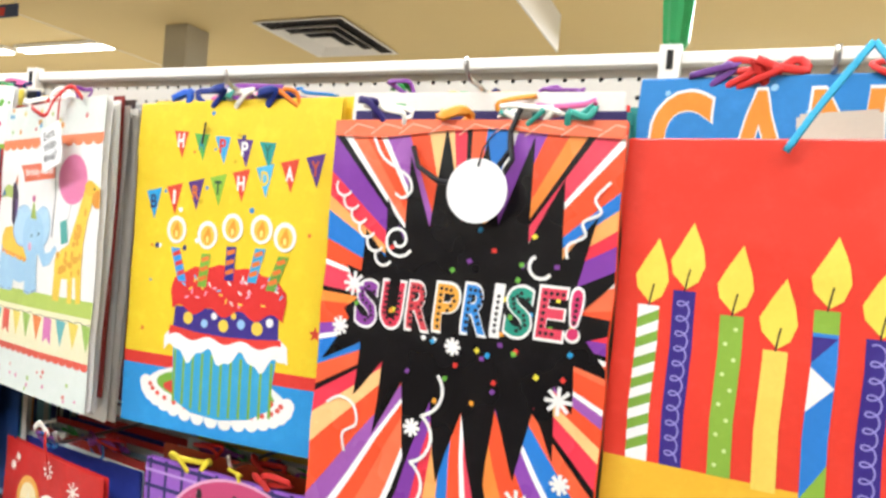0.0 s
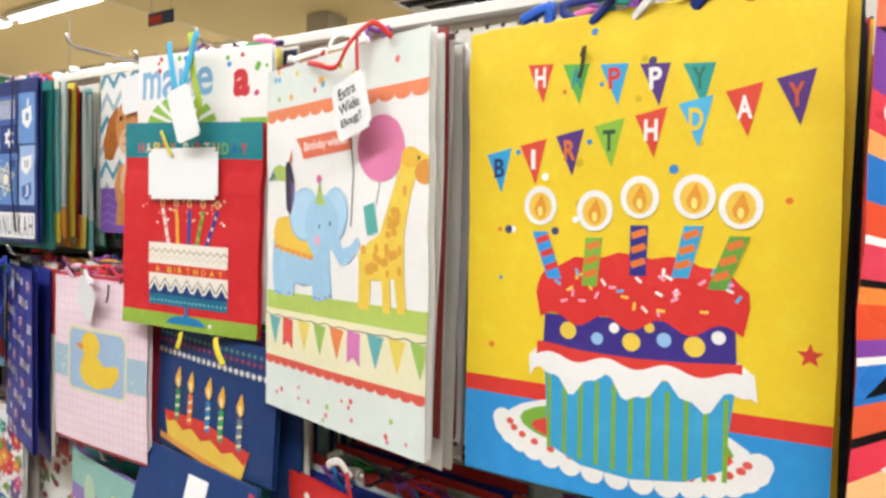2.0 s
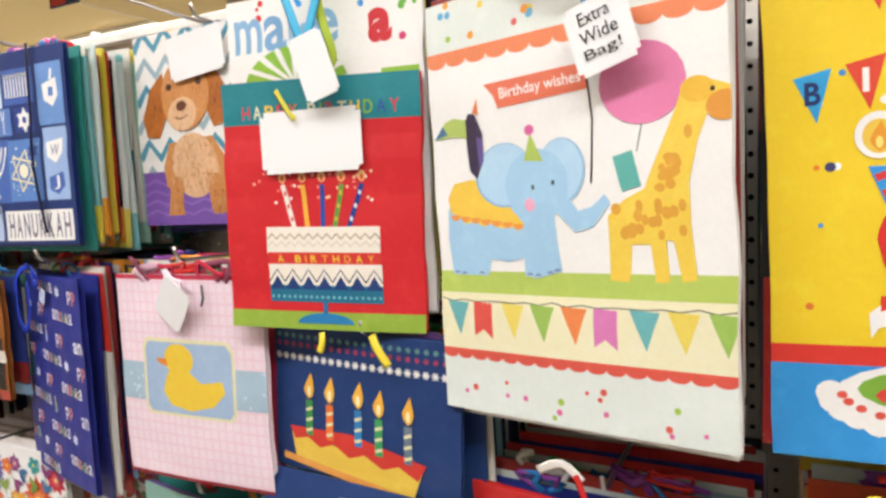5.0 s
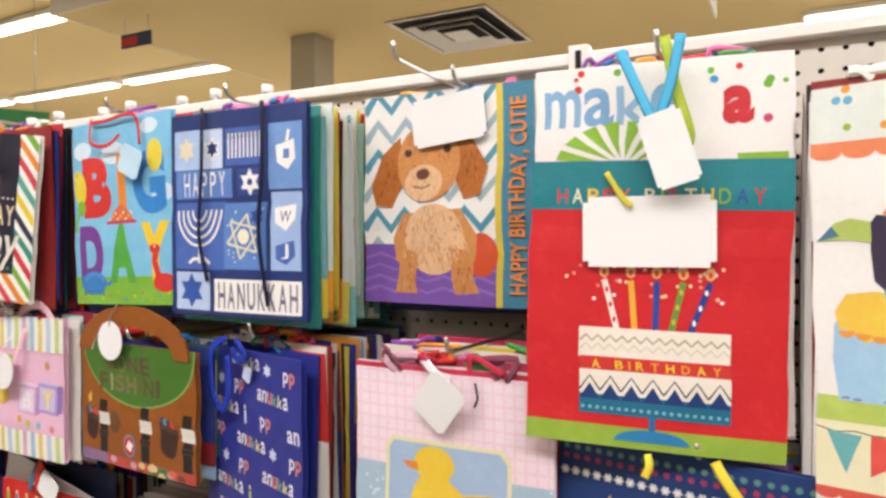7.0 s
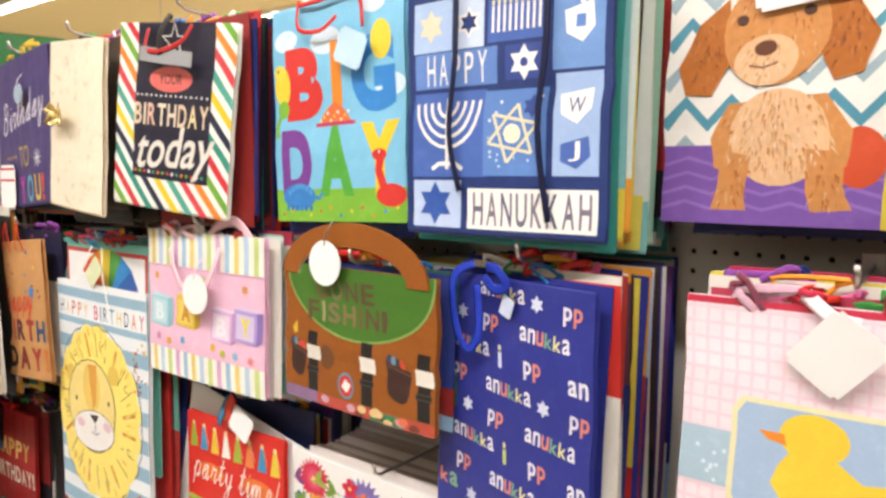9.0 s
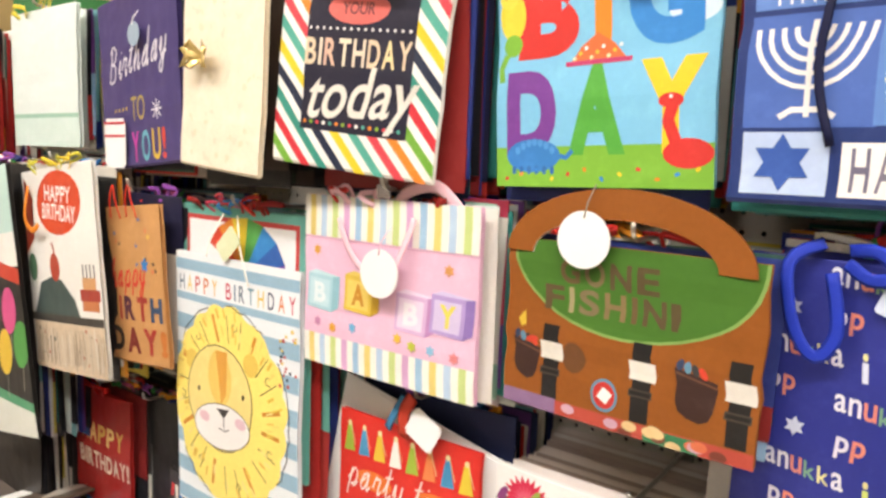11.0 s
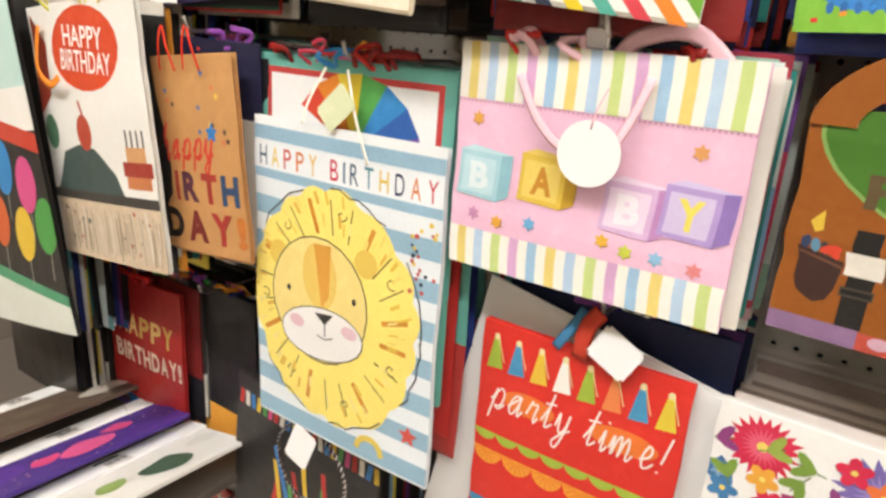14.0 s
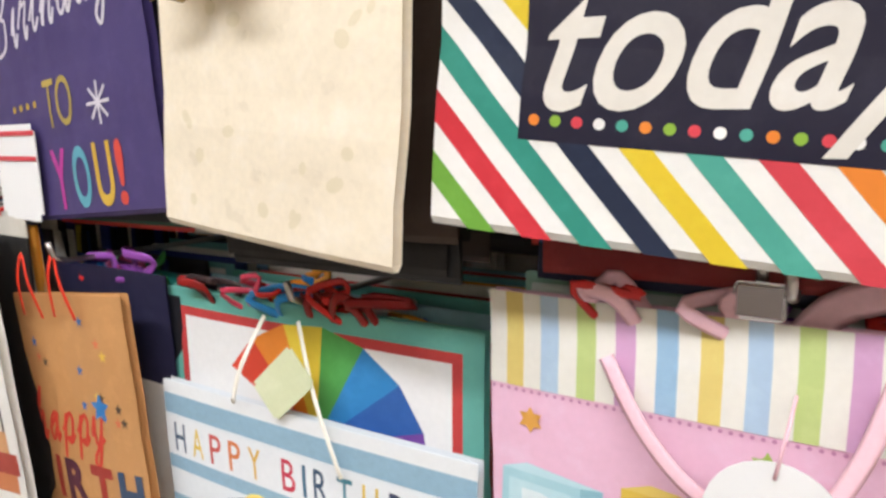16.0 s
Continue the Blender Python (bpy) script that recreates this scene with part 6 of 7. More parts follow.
ribbon(bag, [(-0.05, -0.004, h + 0.015), (-0.075, -0.014, h - 0.005), (-0.065, -0.018, h - 0.06), (-0.045, -0.016, h - 0.085), (-0.03, -0.014, h - 0.06), (-0.04, -0.01, h - 0.01)], "1B35A8", 0.006, "ribbon", "royal blue ribbon loop")
ribbon(bag, [(-0.03, -0.004, h + 0.01), (-0.005, -0.014, h + 0.012), (0.01, -0.012, h - 0.005), (-0.01, -0.01, h - 0.012), (-0.03, -0.008, h)], "1B35A8", 0.006, "ribbon", "royal blue ribbon loop")
card_tag(bag, 0.005, h - 0.03, 0.018, 0.022, rot=20, y=-0.006, mat=ink("C3CEE6"))
stack(-1.440, -1.225, 0.900, 1.415, 1.09, 14, ["26308C", "D9342B", "E9E4D8", "9CC7EE", "B9D4EE", "1B2C86", "101018", "E9E4D8", "6A3E56", "F0A63C", "3A2A2A", "2B6E66"], 45, step=0.0145, yaw=-12)

# --- tackle box bag
bag, a, w, h = A["fish"]
lea = surface("leather_print", lin("8E5220"), rough=0.4, spread=0.22, grain=160, bump=0.04, blotch=14)
a.rect(0, 0, 1, 0.694, lea)
a.rect(0, 0, 1, 0.055, "B84A3A").rect(0.0, 0.0, 0.25, 0.06, "8A6A8E").rect(0.62, 0, 0.2, 0.05, "2F7A4E")
for k in range(14):
    a.ell(rnd.uniform(0, 1), rnd.uniform(0, 0.05), 0.03, 0.02, rnd.choice(["D8704A", "C9A0B0", "E0C08A", "7A3A2A"]), n=9)
a.done("printed_leather", "tan leather print with a mixed foot band")
g = [(0.03, 0.70)] + [(0.515 + 0.485 * math.cos(t), 0.66 + 0.31 * math.sin(t)) for t in [math.pi * (1 + i / 20) for i in range(21)]] + [(1.0, 0.70)]
a.poly(g, "7FA457").poly([(0.515 + (x - 0.515) * 0.975, 0.66 + (y - 0.66) * 0.965) for x, y in g], surface("green_print", lin("44702A"), rough=0.4, spread=0.15, grain=120, bump=0.04))
a.done("printed_lid", "green printed lid")
a.letters("GONE", 0.235, 0.655, 0.585, 0.10, ["6E5836", "7E6E4C", "5E4C30", "5A4A2C"], bold=0.03, fill=0.8)
a.letters("FISHIN'", 0.165, 0.725, 0.472, 0.10, ["5E4C2E", "A89A72", "7E6E4C", "86704A", "6E5836", "5E4C30", "5A4A2C"], bold=0.03, fill=0.8)
a.done("lettering", "bronze lettering")
for x in (0.22, 0.60, 0.94):
    a.rect(x - 0.035, 0.06, 0.07, 0.30, "17130F").rect(x - 0.05, 0.22, 0.10, 0.07, "E3DDD0").rect(x - 0.045, 0.155, 0.09, 0.03, "4A4036").rect(x - 0.04, 0.162, 0.08, 0.016, "17130F")
    a.done("printed_strap", "dark printed strap with a pale buckle")
for x0, x1, y0, y1 in ((0.04, 0.165, 0.115, 0.285), (0.72, 0.865, 0.115, 0.30)):
    a.poly([(x0, y1), (x1, y1 - 0.03), (x1 - 0.005, y0 + 0.05), (x1 - 0.02, y0 + 0.015), (x1 - 0.05, y0), (x0 + 0.05, y0 + 0.01), (x0 + 0.02, y0 + 0.03), (x0 + 0.006, y0 + 0.07)], "3A2018")
    a.line([(x0 + 0.004, y1 - 0.018), (x1 - 0.002, y1 - 0.048)], 0.008, "6A4430")
    for k, c in enumerate(["2E3E5E", "5E8FA8", "3A3A3A", "D8432C"]):
        a.ell(x0 + 0.022 + 0.026 * k, y1 + 0.012 - 0.006 * k, 0.013, 0.022, c, rot=-20 + 14 * k, n=10)
a.ell(0.13, 0.285, 0.03, 0.014, "D8432C", rot=15).poly([(0.06, 0.36), (0.09, 0.40), (0.10, 0.34), (0.08, 0.33)], "D9B53C")
a.ell(0.32, 0.245, 0.05, 0.06, "6E4420").ell(0.46, 0.13, 0.055, 0.065, "5E8FA8").ell(0.46, 0.13, 0.045, 0.053, "C9332C").rect(0.44, 0.105, 0.045, 0.05, WHITE, rot=-30)
a.done("printed_pocket", "dark printed pockets")
# a flat card arch, printed in front, white on its back and cut edges
v, n = [], 24
for rx, rz, y in ((0.134, 0.074, 0.0), (0.100, 0.042, 0.0), (0.134, 0.074, 0.0035), (0.100, 0.042, 0.0035)):
    v += [(-0.006 + rx * math.cos(math.pi * (1 - k / n)), y, h - 0.014 + rz * math.sin(math.pi * (1 - k / n))) for k in range(n + 1)]
m = n + 1
f = [(k, k + 1, k + 1 + m, k + m) for k in range(n)] + [(k, k + 2 * m, k + 1 + 2 * m, k + 1) for k in range(n)] + [(k + m, k + 1 + m, k + 1 + 3 * m, k + 3 * m) for k in range(n)] + [(k + 2 * m, k + 3 * m, k + 1 + 3 * m, k + 1 + 2 * m) for k in range(n)] + [(0, m, 3 * m, 2 * m), (n, n + 2 * m, n + 3 * m, n + m)]
link_mesh("handle", v, f, [MATS["leather_print"], TAGW], [0] * (2 * n) + [1] * (2 * n) + [1, 1], bag, "tan card arch handle")
disc_tag(bag, -0.040, h + 0.006, 0.030, "8A8478", y=-0.012)
stack(-1.700, -1.425, 0.888, 1.395, 1.22, 9, ["8E1F1C", "E9E4D8", "2F5E4E", "C8302B", "9C5A22", "6A3E26", "E9E4D8"], 46, step=0.02)

# --- pink striped bag with toy blocks
bag, a, w, h = A["baby"]
SOFT = ["F3F0E4", "E9D27A", "F3F0E4", "B7D0E6", "F3F0E4", "C7D98A", "F3F0E4", "D9A9CE", "F3F0E4", "9FC3DE"]
for y0, y1 in ((0.0, 0.145), (0.615, 0.81)):
    for k in range(27):
        a.rect(0.037 * k, y0, 0.037, y1 - y0, SOFT[k % 10])
        a.done("printed_stripe")
for k in range(60):
    a.ell(0.008 + 0.0168 * k, 0.608, 0.004, 0.004, "C98AAE", n=6)
a.done("printed_stitch_row", "row of small pink printed stitches")
for x, y, c, s, f, ch, tc in ((0.02, 0.27, "A9D3DC", "8FC0CC", "BFE0E6", "B", "E3F0F2"), (0.27, 0.29, "E3C04A", "C99F2C", "EDD06A", "A", "C98A2A"), (0.58, 0.25, "D9B3D8", "C08ABE", "EFD9EC", "B", "F6EEF4"), (0.77, 0.27, "B49AD2", "8F74B6", "D5C6E6", "Y", "EBDD62")):
    a.poly([(x, y), (x + 0.17, y - 0.01), (x + 0.175, y + 0.16), (x + 0.005, y + 0.165)], c)
    a.poly([(x + 0.17, y - 0.01), (x + 0.215, y + 0.015), (x + 0.22, y + 0.165), (x + 0.175, y + 0.16)], s)
    a.poly([(x + 0.005, y + 0.165), (x + 0.175, y + 0.16), (x + 0.22, y + 0.165), (x + 0.06, y + 0.185)], f)
    a.rect(x + 0.018, y + 0.012, 0.135, 0.13, f, rot=-2).text(ch, x + 0.088, y + 0.077, 0.08, 0.1, tc, bold=0.04)
for x, y, c in ((0.09, 0.55, "E0A44A"), (0.10, 0.205, "C98AAE"), (0.20, 0.19, "E9A83C"), (0.52, 0.56, "A9C35A"), (0.86, 0.54, "E0A060"), (0.68, 0.19, "C9CF4A"), (0.78, 0.19, "8FC0DE"), (0.90, 0.18, "E58A8A"), (0.33, 0.21, "6FB0D8"), (0.60, 0.21, "E6B23C")):
    a.star(x, y, 0.028, 0.016, 6, c)
a.done("printed_confetti", "small printed stars")
pinkr = "EFC3CC"
ribbon(bag, [(-0.075, -0.004, h - 0.028), (-0.055, -0.010, h - 0.06), (-0.03, -0.014, h - 0.085), (0.0, -0.016, h - 0.10)], pinkr, 0.0046, "handle", "pale pink satin ribbon")
ribbon(bag, [(0.055, -0.004, h - 0.02), (0.045, -0.010, h - 0.055), (0.03, -0.014, h - 0.085), (0.01, -0.016, h - 0.10)], pinkr, 0.0046, "handle", "pale pink satin ribbon")
ribbon(bag, [(0.015, 0.008, h - 0.010), (0.035, 0.007, h + 0.012), (0.08, 0.007, h + 0.020), (0.118, 0.008, h - 0.010)], pinkr, 0.0085, "ribbon", "pale pink satin ribbon")
tangle(bag, rnd, w, h, ["C8302B", "8E1F1C", "EFC3CC", "3A3030"], 4, 0.022)
disc_tag(bag, (0.535 - 0.5) * w, 0.495 * w, 0.0315, "EFC3CC", y=-0.018)
stack(-2.035, -1.742, 0.890, 1.428, 1.195, 13, ["F3EFE4", "D9A9B6", "DDE7E0", "9CC7B0", "E9E4D8", "C8405A", "F3EFE4", "C8B8C0", "DDE7E0", "8FB0C2"], 47, step=0.0155)

hook(-1.903, 1.439, 0.885, plate=True)

# --- yellow ruffled shape on blue stripes, and the balloon bag behind it
bag, a, w, h = A["lion"]
for k in range(9):
    y = 0.02 + 0.165 * k
    a.rect(0, y, 1, 0.085, surface("washed_blue", lin("8FB0C2"), rough=0.5, spread=0.2, blotch=18))
    a.done("printed_stripe", "washed blue printed stripe")
a.rect(0, 1.40, 1, 0.04, "F0F3F2")
a.done("printed_stripe", "white printed stripe")
a.rect(0.0, 1.215, 1, 0.115, "EDF1F2")
a.letters("HAPPY BIRTHDAY", 0.02, 0.99, 1.272, 0.085, ["33506A", "E3C24A", "C8524A", "D97A3A", "E3B53C", "F0F0F0", "C8324A", "3A6A86", "33506A", "4A8A9A", "E3C24A", "2F3A5A", "D97A3A", "C8324A"], bold=0.005, fill=0.6)
a.done("lettering", "thin coloured lettering")
yel = surface("wash_yellow", lin("F0DA74"), rough=0.5, spread=0.16, blotch=16)
pts = []
for k in range(96):
    t = 2 * math.pi * k / 96
    r = 0.955 + 0.055 * abs(math.sin(8 * t + 0.6 * math.sin(3 * t))) + 0.012 * math.sin(5 * t)
    pts.append((0.455 + 0.475 * r * math.cos(t), 0.65 + 0.545 * r * math.sin(t)))
a.poly(pts, yel)
for k in range(22):
    t = 2 * math.pi * (k + 0.3) / 22
    a.line([(0.45 + 0.30 * math.cos(t), 0.66 + 0.34 * math.sin(t)), (0.45 + 0.43 * math.cos(t + 0.05), 0.66 + 0.49 * math.sin(t + 0.05))], 0.022 if k % 3 == 0 else 0.006, "D98F2C" if k % 3 == 0 else "6A5A2A")
for k in range(7):
    t = 0.5 + 0.9 * k
    a.curl(0.45 + 0.38 * math.cos(t), 0.66 + 0.44 * math.sin(t), 0.03, 0.9, 0.006, "7A6430", 60 * k)
for k in range(60):
    t, r = rnd.uniform(0, 6.283), rnd.uniform(0.66, 0.92)
    a.line([(0.45 + 0.475 * r * math.cos(t), 0.66 + 0.53 * r * math.sin(t)), (0.45 + 0.475 * (r + 0.1) * math.cos(t + 0.03), 0.66 + 0.53 * (r + 0.1) * math.sin(t + 0.03))], rnd.uniform(0.006, 0.02), rnd.choice(["F4E08A", "E9C248", "F0D870", "E6B84A"]))
rim = [(0.455 + 0.49 * (1 + 0.02 * math.sin(3.1 * i)) * math.cos(0.105 * i), 0.655 + 0.54 * (1 + 0.02 * math.sin(2.3 * i)) * math.sin(0.105 * i)) for i in range(61)]
for k in range(0, 60, 9):
    a.line(rim[k:k + 7], 0.006, "3A342C")
a.done("printed_ruffle", "yellow washed ruffle print")
a.ell(0.15, 0.85, 0.06, 0.06, "E9C65A", n=16).ell(0.65, 0.92, 0.06, 0.06, "E9C65A", n=16)
a.ell(0.395, 0.685, 0.282, 0.292, "3A342C").ell(0.395, 0.685, 0.276, 0.286, "F2DA86")
a.ell(0.40, 0.80, 0.10, 0.15, "EBC765", rot=8)
a.poly([(0.36, 0.94), (0.46, 0.95), (0.46, 0.72), (0.42, 0.66)], "E0A040")
a.ell(0.415, 0.535, 0.245, 0.128, "3A342C", rot=8).ell(0.415, 0.535, 0.240, 0.123, "F4F1EC", rot=8).ell(0.27, 0.56, 0.045, 0.03, "E9C3CC", n=12).ell(0.58, 0.59, 0.045, 0.03, "E9C3CC", n=12)
a.poly([(0.38, 0.63), (0.49, 0.645), (0.44, 0.585)], "2A2420").line([(0.44, 0.59), (0.44, 0.53)], 0.007, "2A2420")
a.ell(0.22, 0.705, 0.012, 0.016, "2A2420", n=8).ell(0.60, 0.74, 0.012, 0.016, "2A2420", n=8).line([(0.395, 0.525), (0.44, 0.515), (0.485, 0.535)], 0.006, "2A2420")
a.done("printed_shape", "pale yellow printed oval")
dots(a, 22, ["2A3A4A", "E3C24A", "C8524A"], 0.006, 0.011, 0.86, 0.98, 0.85, 1.15)
a.star(0.90, 0.225, 0.05, 0.022, 5, "D8544A").curl(0.70, 0.06, 0.07, 0.5, 0.03, "E3C95A", 0, 0.95)
a.done("printed_details", "small printed star and dots")
bag, a, w, h = A["balloon"]
a.rect(0.05, 0, 0.90, 1.27, "C8403E").rect(0.075, 0, 0.85, 1.245, "F1F1EE")
a.done("printed_border", "red printed border line")
for k, c in enumerate(["D8452C", "E98A2A", "E9CB3C", "4E9E4A", "2F86C4", "2C5FA8", "7A4A9E"]):
    t0, t1 = radians(150 - 22 * k), radians(150 - 22 * (k + 1))
    a.poly([(0.54, 0.98), (0.54 + 0.33 * math.cos(t0), 0.98 + 0.30 * math.sin(t0)), (0.54 + 0.33 * math.cos(t1), 0.98 + 0.30 * math.sin(t1))], c)
a.done("printed_balloon", "rainbow printed balloon")
for p in ([(-0.03, -0.004, h - 0.01), (-0.045, -0.018, h - 0.05), (-0.055, -0.020, h - 0.08)], [(0.005, -0.004, h - 0.01), (0.03, -0.018, h - 0.06), (0.055, -0.022, h - 0.115)]):
    ribbon(bag, p, "EFEBDD", 0.0022, "handle", "white cord handle")
card_tag(bag, 0.0, h - 0.055, 0.035, 0.055, rot=48, y=-0.019, mat=ink("DDE3B8"), label="pale green card tag")
tangle(bag, rnd, w, h, ["C8302B", "2F86C4", "C8405A", "8E1F1C", "3A2A2A", "D3332E"], 10, 0.032)
stack(-2.370, -2.052, 0.908, 1.385, 0.92, 12, ["C8302B", "F3EFE4", "69B3A4", "E9E4D8", "9CC7D0", "F0A63C", "23357E", "101018"], 48, step=0.0155)

# --- kraft bag
bag, a, w, h = A["kraft"]
for k in range(14):
    a.star(rnd.uniform(0.1, 0.9), rnd.uniform(0.85, 1.35), 0.03, 0.012, 5, rnd.choice(["3A6FB0", "E9C24A", "D9744A", "4A3A2A"]))
a.star(0.72, 0.92, 0.075, 0.035, 5, "2F7FC4")
script(a, "happy", 0.10, 0.70, 0.165, 0.022, "D8402C", rise=0.006)
a.letters("BIRTH", -0.02, 0.98, 0.515, 0.22, ["2B211C", "A8342A", "5A2A3A", "A8342A", "2E4A6A"], bold=0.05, fill=0.8)
a.letters("DAY!", 0.0, 1.0, 0.22, 0.24, ["2B211C", "7E2A24", "B0342A", "C8742C"], bold=0.05, fill=0.8)
a.done("lettering", "dark red and brown lettering with stars")
for s in (-0.035, 0.02):
    ribbon(bag, [(s - 0.018, -0.004, h - 0.02), (s - 0.006, -0.010, h + 0.015), (s, -0.006, h + 0.038), (s + 0.012, -0.010, h + 0.012), (s + 0.02, -0.006, h - 0.022)], "D8361E", 0.0025, "handle", "red cord handle")
stack(-2.575, -2.360, 0.880, 1.40, 1.11, 11, ["1B1A3A", "101018", "23357E", "A9B85A", "E9E4D8", "101018", "2B2A3E", "5A6A4A"], 49)

# --- white bag with the orange disc
bag, a, w, h = A["hb"]
a.ell(0.53, 1.06, 0.31, 0.20, "D9481F")
a.text("HAPPY", 0.53, 1.115, 0.36, 0.10, WHITE, rot=-6, bold=0.01).text("BIRTHDAY", 0.53, 1.0, 0.46, 0.10, WHITE, rot=-6, bold=0.01)
a.done("lettering", "orange printed disc with white lettering")
a.poly([(0.05, 0.36), (0.18, 0.56), (0.35, 0.60), (0.5, 0.58), (0.66, 0.46), (0.72, 0.36)], surface("grey_wash", lin("44524E"), rough=0.5, spread=0.3, blotch=20))
a.ell(0.42, 0.66, 0.07, 0.09, "B8442C").rect(0.41, 0.72, 0.02, 0.1, "B8442C", rot=20).rect(0.76, 0.40, 0.2, 0.1, "C87A4A").rect(0.74, 0.46, 0.24, 0.07, "A83A2C").rect(0.78, 0.53, 0.16, 0.07, "D8A06A")
for k in range(4):
    a.rect(0.79 + 0.045 * k, 0.60, 0.014, 0.08, "3A302A")
a.rect(0.02, 0, 1, 0.31, surface("speckled", lin("CBB79C"), rough=0.5, spread=0.3, grain=90, blotch=40)).rect(0, 0.31, 1, 0.05, "3E3A34")
dots(a, 16, ["B8442C", "6A5A4A", "44524E"], 0.006, 0.016, 0.05, 0.95, 0.03, 0.28)
for k in range(60):
    x = 0.02 + 0.0162 * k
    a.line([(x, rnd.uniform(0.01, 0.08)), (x + rnd.uniform(-0.02, 0.02), rnd.uniform(0.2, 0.30))], rnd.uniform(0.005, 0.014), rnd.choice(["E3D9C8", "B8A68E", "D5C6AE", "A08E76"]))
a.poly([(0.0, 0.75), (0.14, 0.85), (0.16, 1.1), (0.03, 1.25)], "A8402A").ell(0.08, 0.66, 0.07, 0.09, "4E7A5A")
a.done("printed_scene", "grey and rust printed shapes over a speckled foot")
ribbon(bag, [(-0.11, -0.003, h - 0.03), (-0.115, -0.012, h - 0.09), (-0.08, -0.014, h - 0.12), (-0.05, -0.012, h - 0.11)], "E98A2C", 0.006, "ribbon", "orange ribbon")
tangle(bag, rnd, w, h, ["D9D24A", "E3C93C", "A9B84A"], 5, 0.035)
stack(-2.845, -2.535, 0.850, 1.44, 1.06, 12, ["1B1A1A", "2C5E8E", "101018", "E9E4D8", "23357E", "3A342E"], 50)

# --- dark balloon bag
bag, a, w, h = A["dark"]
a.rect(0, 1.30, 1, 0.45, "BFDCD2").rect(0, 1.1, 1, 0.22, "EFEBE2")
a.poly([(0.0, 0), (1.0, 0), (1.0, 0.22), (0.0, 0.40)], "4E9E72").poly([(0, 0), (1, 0), (1, 0.16), (0, 0.32)], "E3E6D8")
a.poly([(0.2, 1.28), (1, 1.08), (1, 0.98), (0.2, 1.18)], "C8402C")
for x, y, c in ((0.80, 0.82, "D8508A"), (0.58, 0.92, "2F86C4"), (0.92, 0.60, "4E9E4A"), (0.68, 0.55, "E9C23C"), (0.42, 0.62, "D8632C"), (0.3, 0.9, "7A4A9E")):
    a.ell(x, y, 0.10, 0.155, c, rot=-12).line([(x, y - 0.15), (x - 0.02, y - 0.3)], 0.006, "BEB8AC")
    a.done("printed_balloon")
stack(-3.14, -2.83, 0.83, 1.44, 0.86, 9, ["1B1A1A", "2C5E8E", "8E1F1C", "23357E", "D8D2C4"], 51)

# ---------------------------------------------------------------- third row
bag, a, w, h = A["lionw"]
for k in range(18):
    t = 2 * math.pi * k / 18
    a.ell(0.55 + 0.33 * math.cos(t), 0.82 + 0.30 * math.sin(t), 0.10, 0.10, "E8892C", n=12)
a.ell(0.55, 0.82, 0.36, 0.33, "EE9A34").ell(0.55, 0.80, 0.29, 0.26, "F3B75A").ell(0.56, 0.74, 0.14, 0.11, "F6E4C0")
a.ell(0.44, 0.88, 0.022, 0.028, "2A1E18", n=10).ell(0.64, 0.89, 0.022, 0.028, "2A1E18", n=10).ell(0.55, 0.79, 0.045, 0.03, "2A1E18", n=12).ell(0.36, 0.79, 0.035, 0.03, "EFA0C0", n=10).ell(0.74, 0.80, 0.035, 0.03, "EFA0C0", n=10)
a.ell(0.32, 1.24, 0.10, 0.09, "F0B33C").ell(0.58, 1.28, 0.14, 0.05, "EFB3C8", rot=15)
a.text("W", 0.86, 1.26, 0.14, 0.12, "A8305A", rot=-15, bold=0.05)
a.poly([(0.1, 1.22), (0.2, 1.27), (0.18, 1.33)], "4A9EC8")
a.done("printed_shape", "orange and yellow printed rounded shapes")
tangle(bag, rnd, w, h, ["E26FA5", "F3F0E6"], 2, 0.03)
stack(-0.880, -0.645, 0.885, 1.06, 0.74, 9, ["E9E4D8", "C8302B", "23357E", "101018", "8FB7D8"], 61)

bag, a, w, h = A["baby2"]
a.rect(0, 0.86, 1, 0.23, "8FC0B4").rect(0, 0, 1, 0.09, "C9C94A")
for k in range(44):
    a.ell(0.04 + 0.092 * (k % 11), 0.14 + 0.18 * (k // 11) + (0.06 if k % 2 else 0), 0.018, 0.018, "E9E2EE", n=10)
a.rect(0.13, 0.27, 0.70, 0.36, "F3F1F0")
a.letters("BABY", 0.17, 0.80, 0.44, 0.24, ["3A6A8E", "4E9E8A", "7A4A9E", "8FA83C"], bold=0.06, fill=0.85)
a.ell(0.62, 0.80, 0.07, 0.14, "D9DC9A").ell(0.28, 0.84, 0.08, 0.14, "B9D0B0").rect(0.06, 0.02, 0.88, 0.02, WHITE)
a.done("lettering", "white panel with baby lettering")
stack(-1.175, -0.915, 0.905, 1.10, 0.83, 8, ["D9C9E6", "C8405A", "E9E4D8", "3A342E", "8E2A3A"], 62)

bag, a, w, h = A["leaf"]
for k in range(150):
    a.ell(rnd.uniform(0.03, 0.97), rnd.uniform(0.03, 1.42), rnd.uniform(0.04, 0.058), 0.025, rnd.choice(["B8402C", "5E8A4A", "D8746A", "7A8A5A", "8E3A4A"]), rot=rnd.uniform(0, 180), n=10)
a.done("printed_leaves", "red and green printed leaves")
stack(-1.49, -1.24, 0.975, 1.16, 0.80, 9, ["3A2A4E", "8E1F1C", "E9E4D8", "23357E", "101018"], 63)

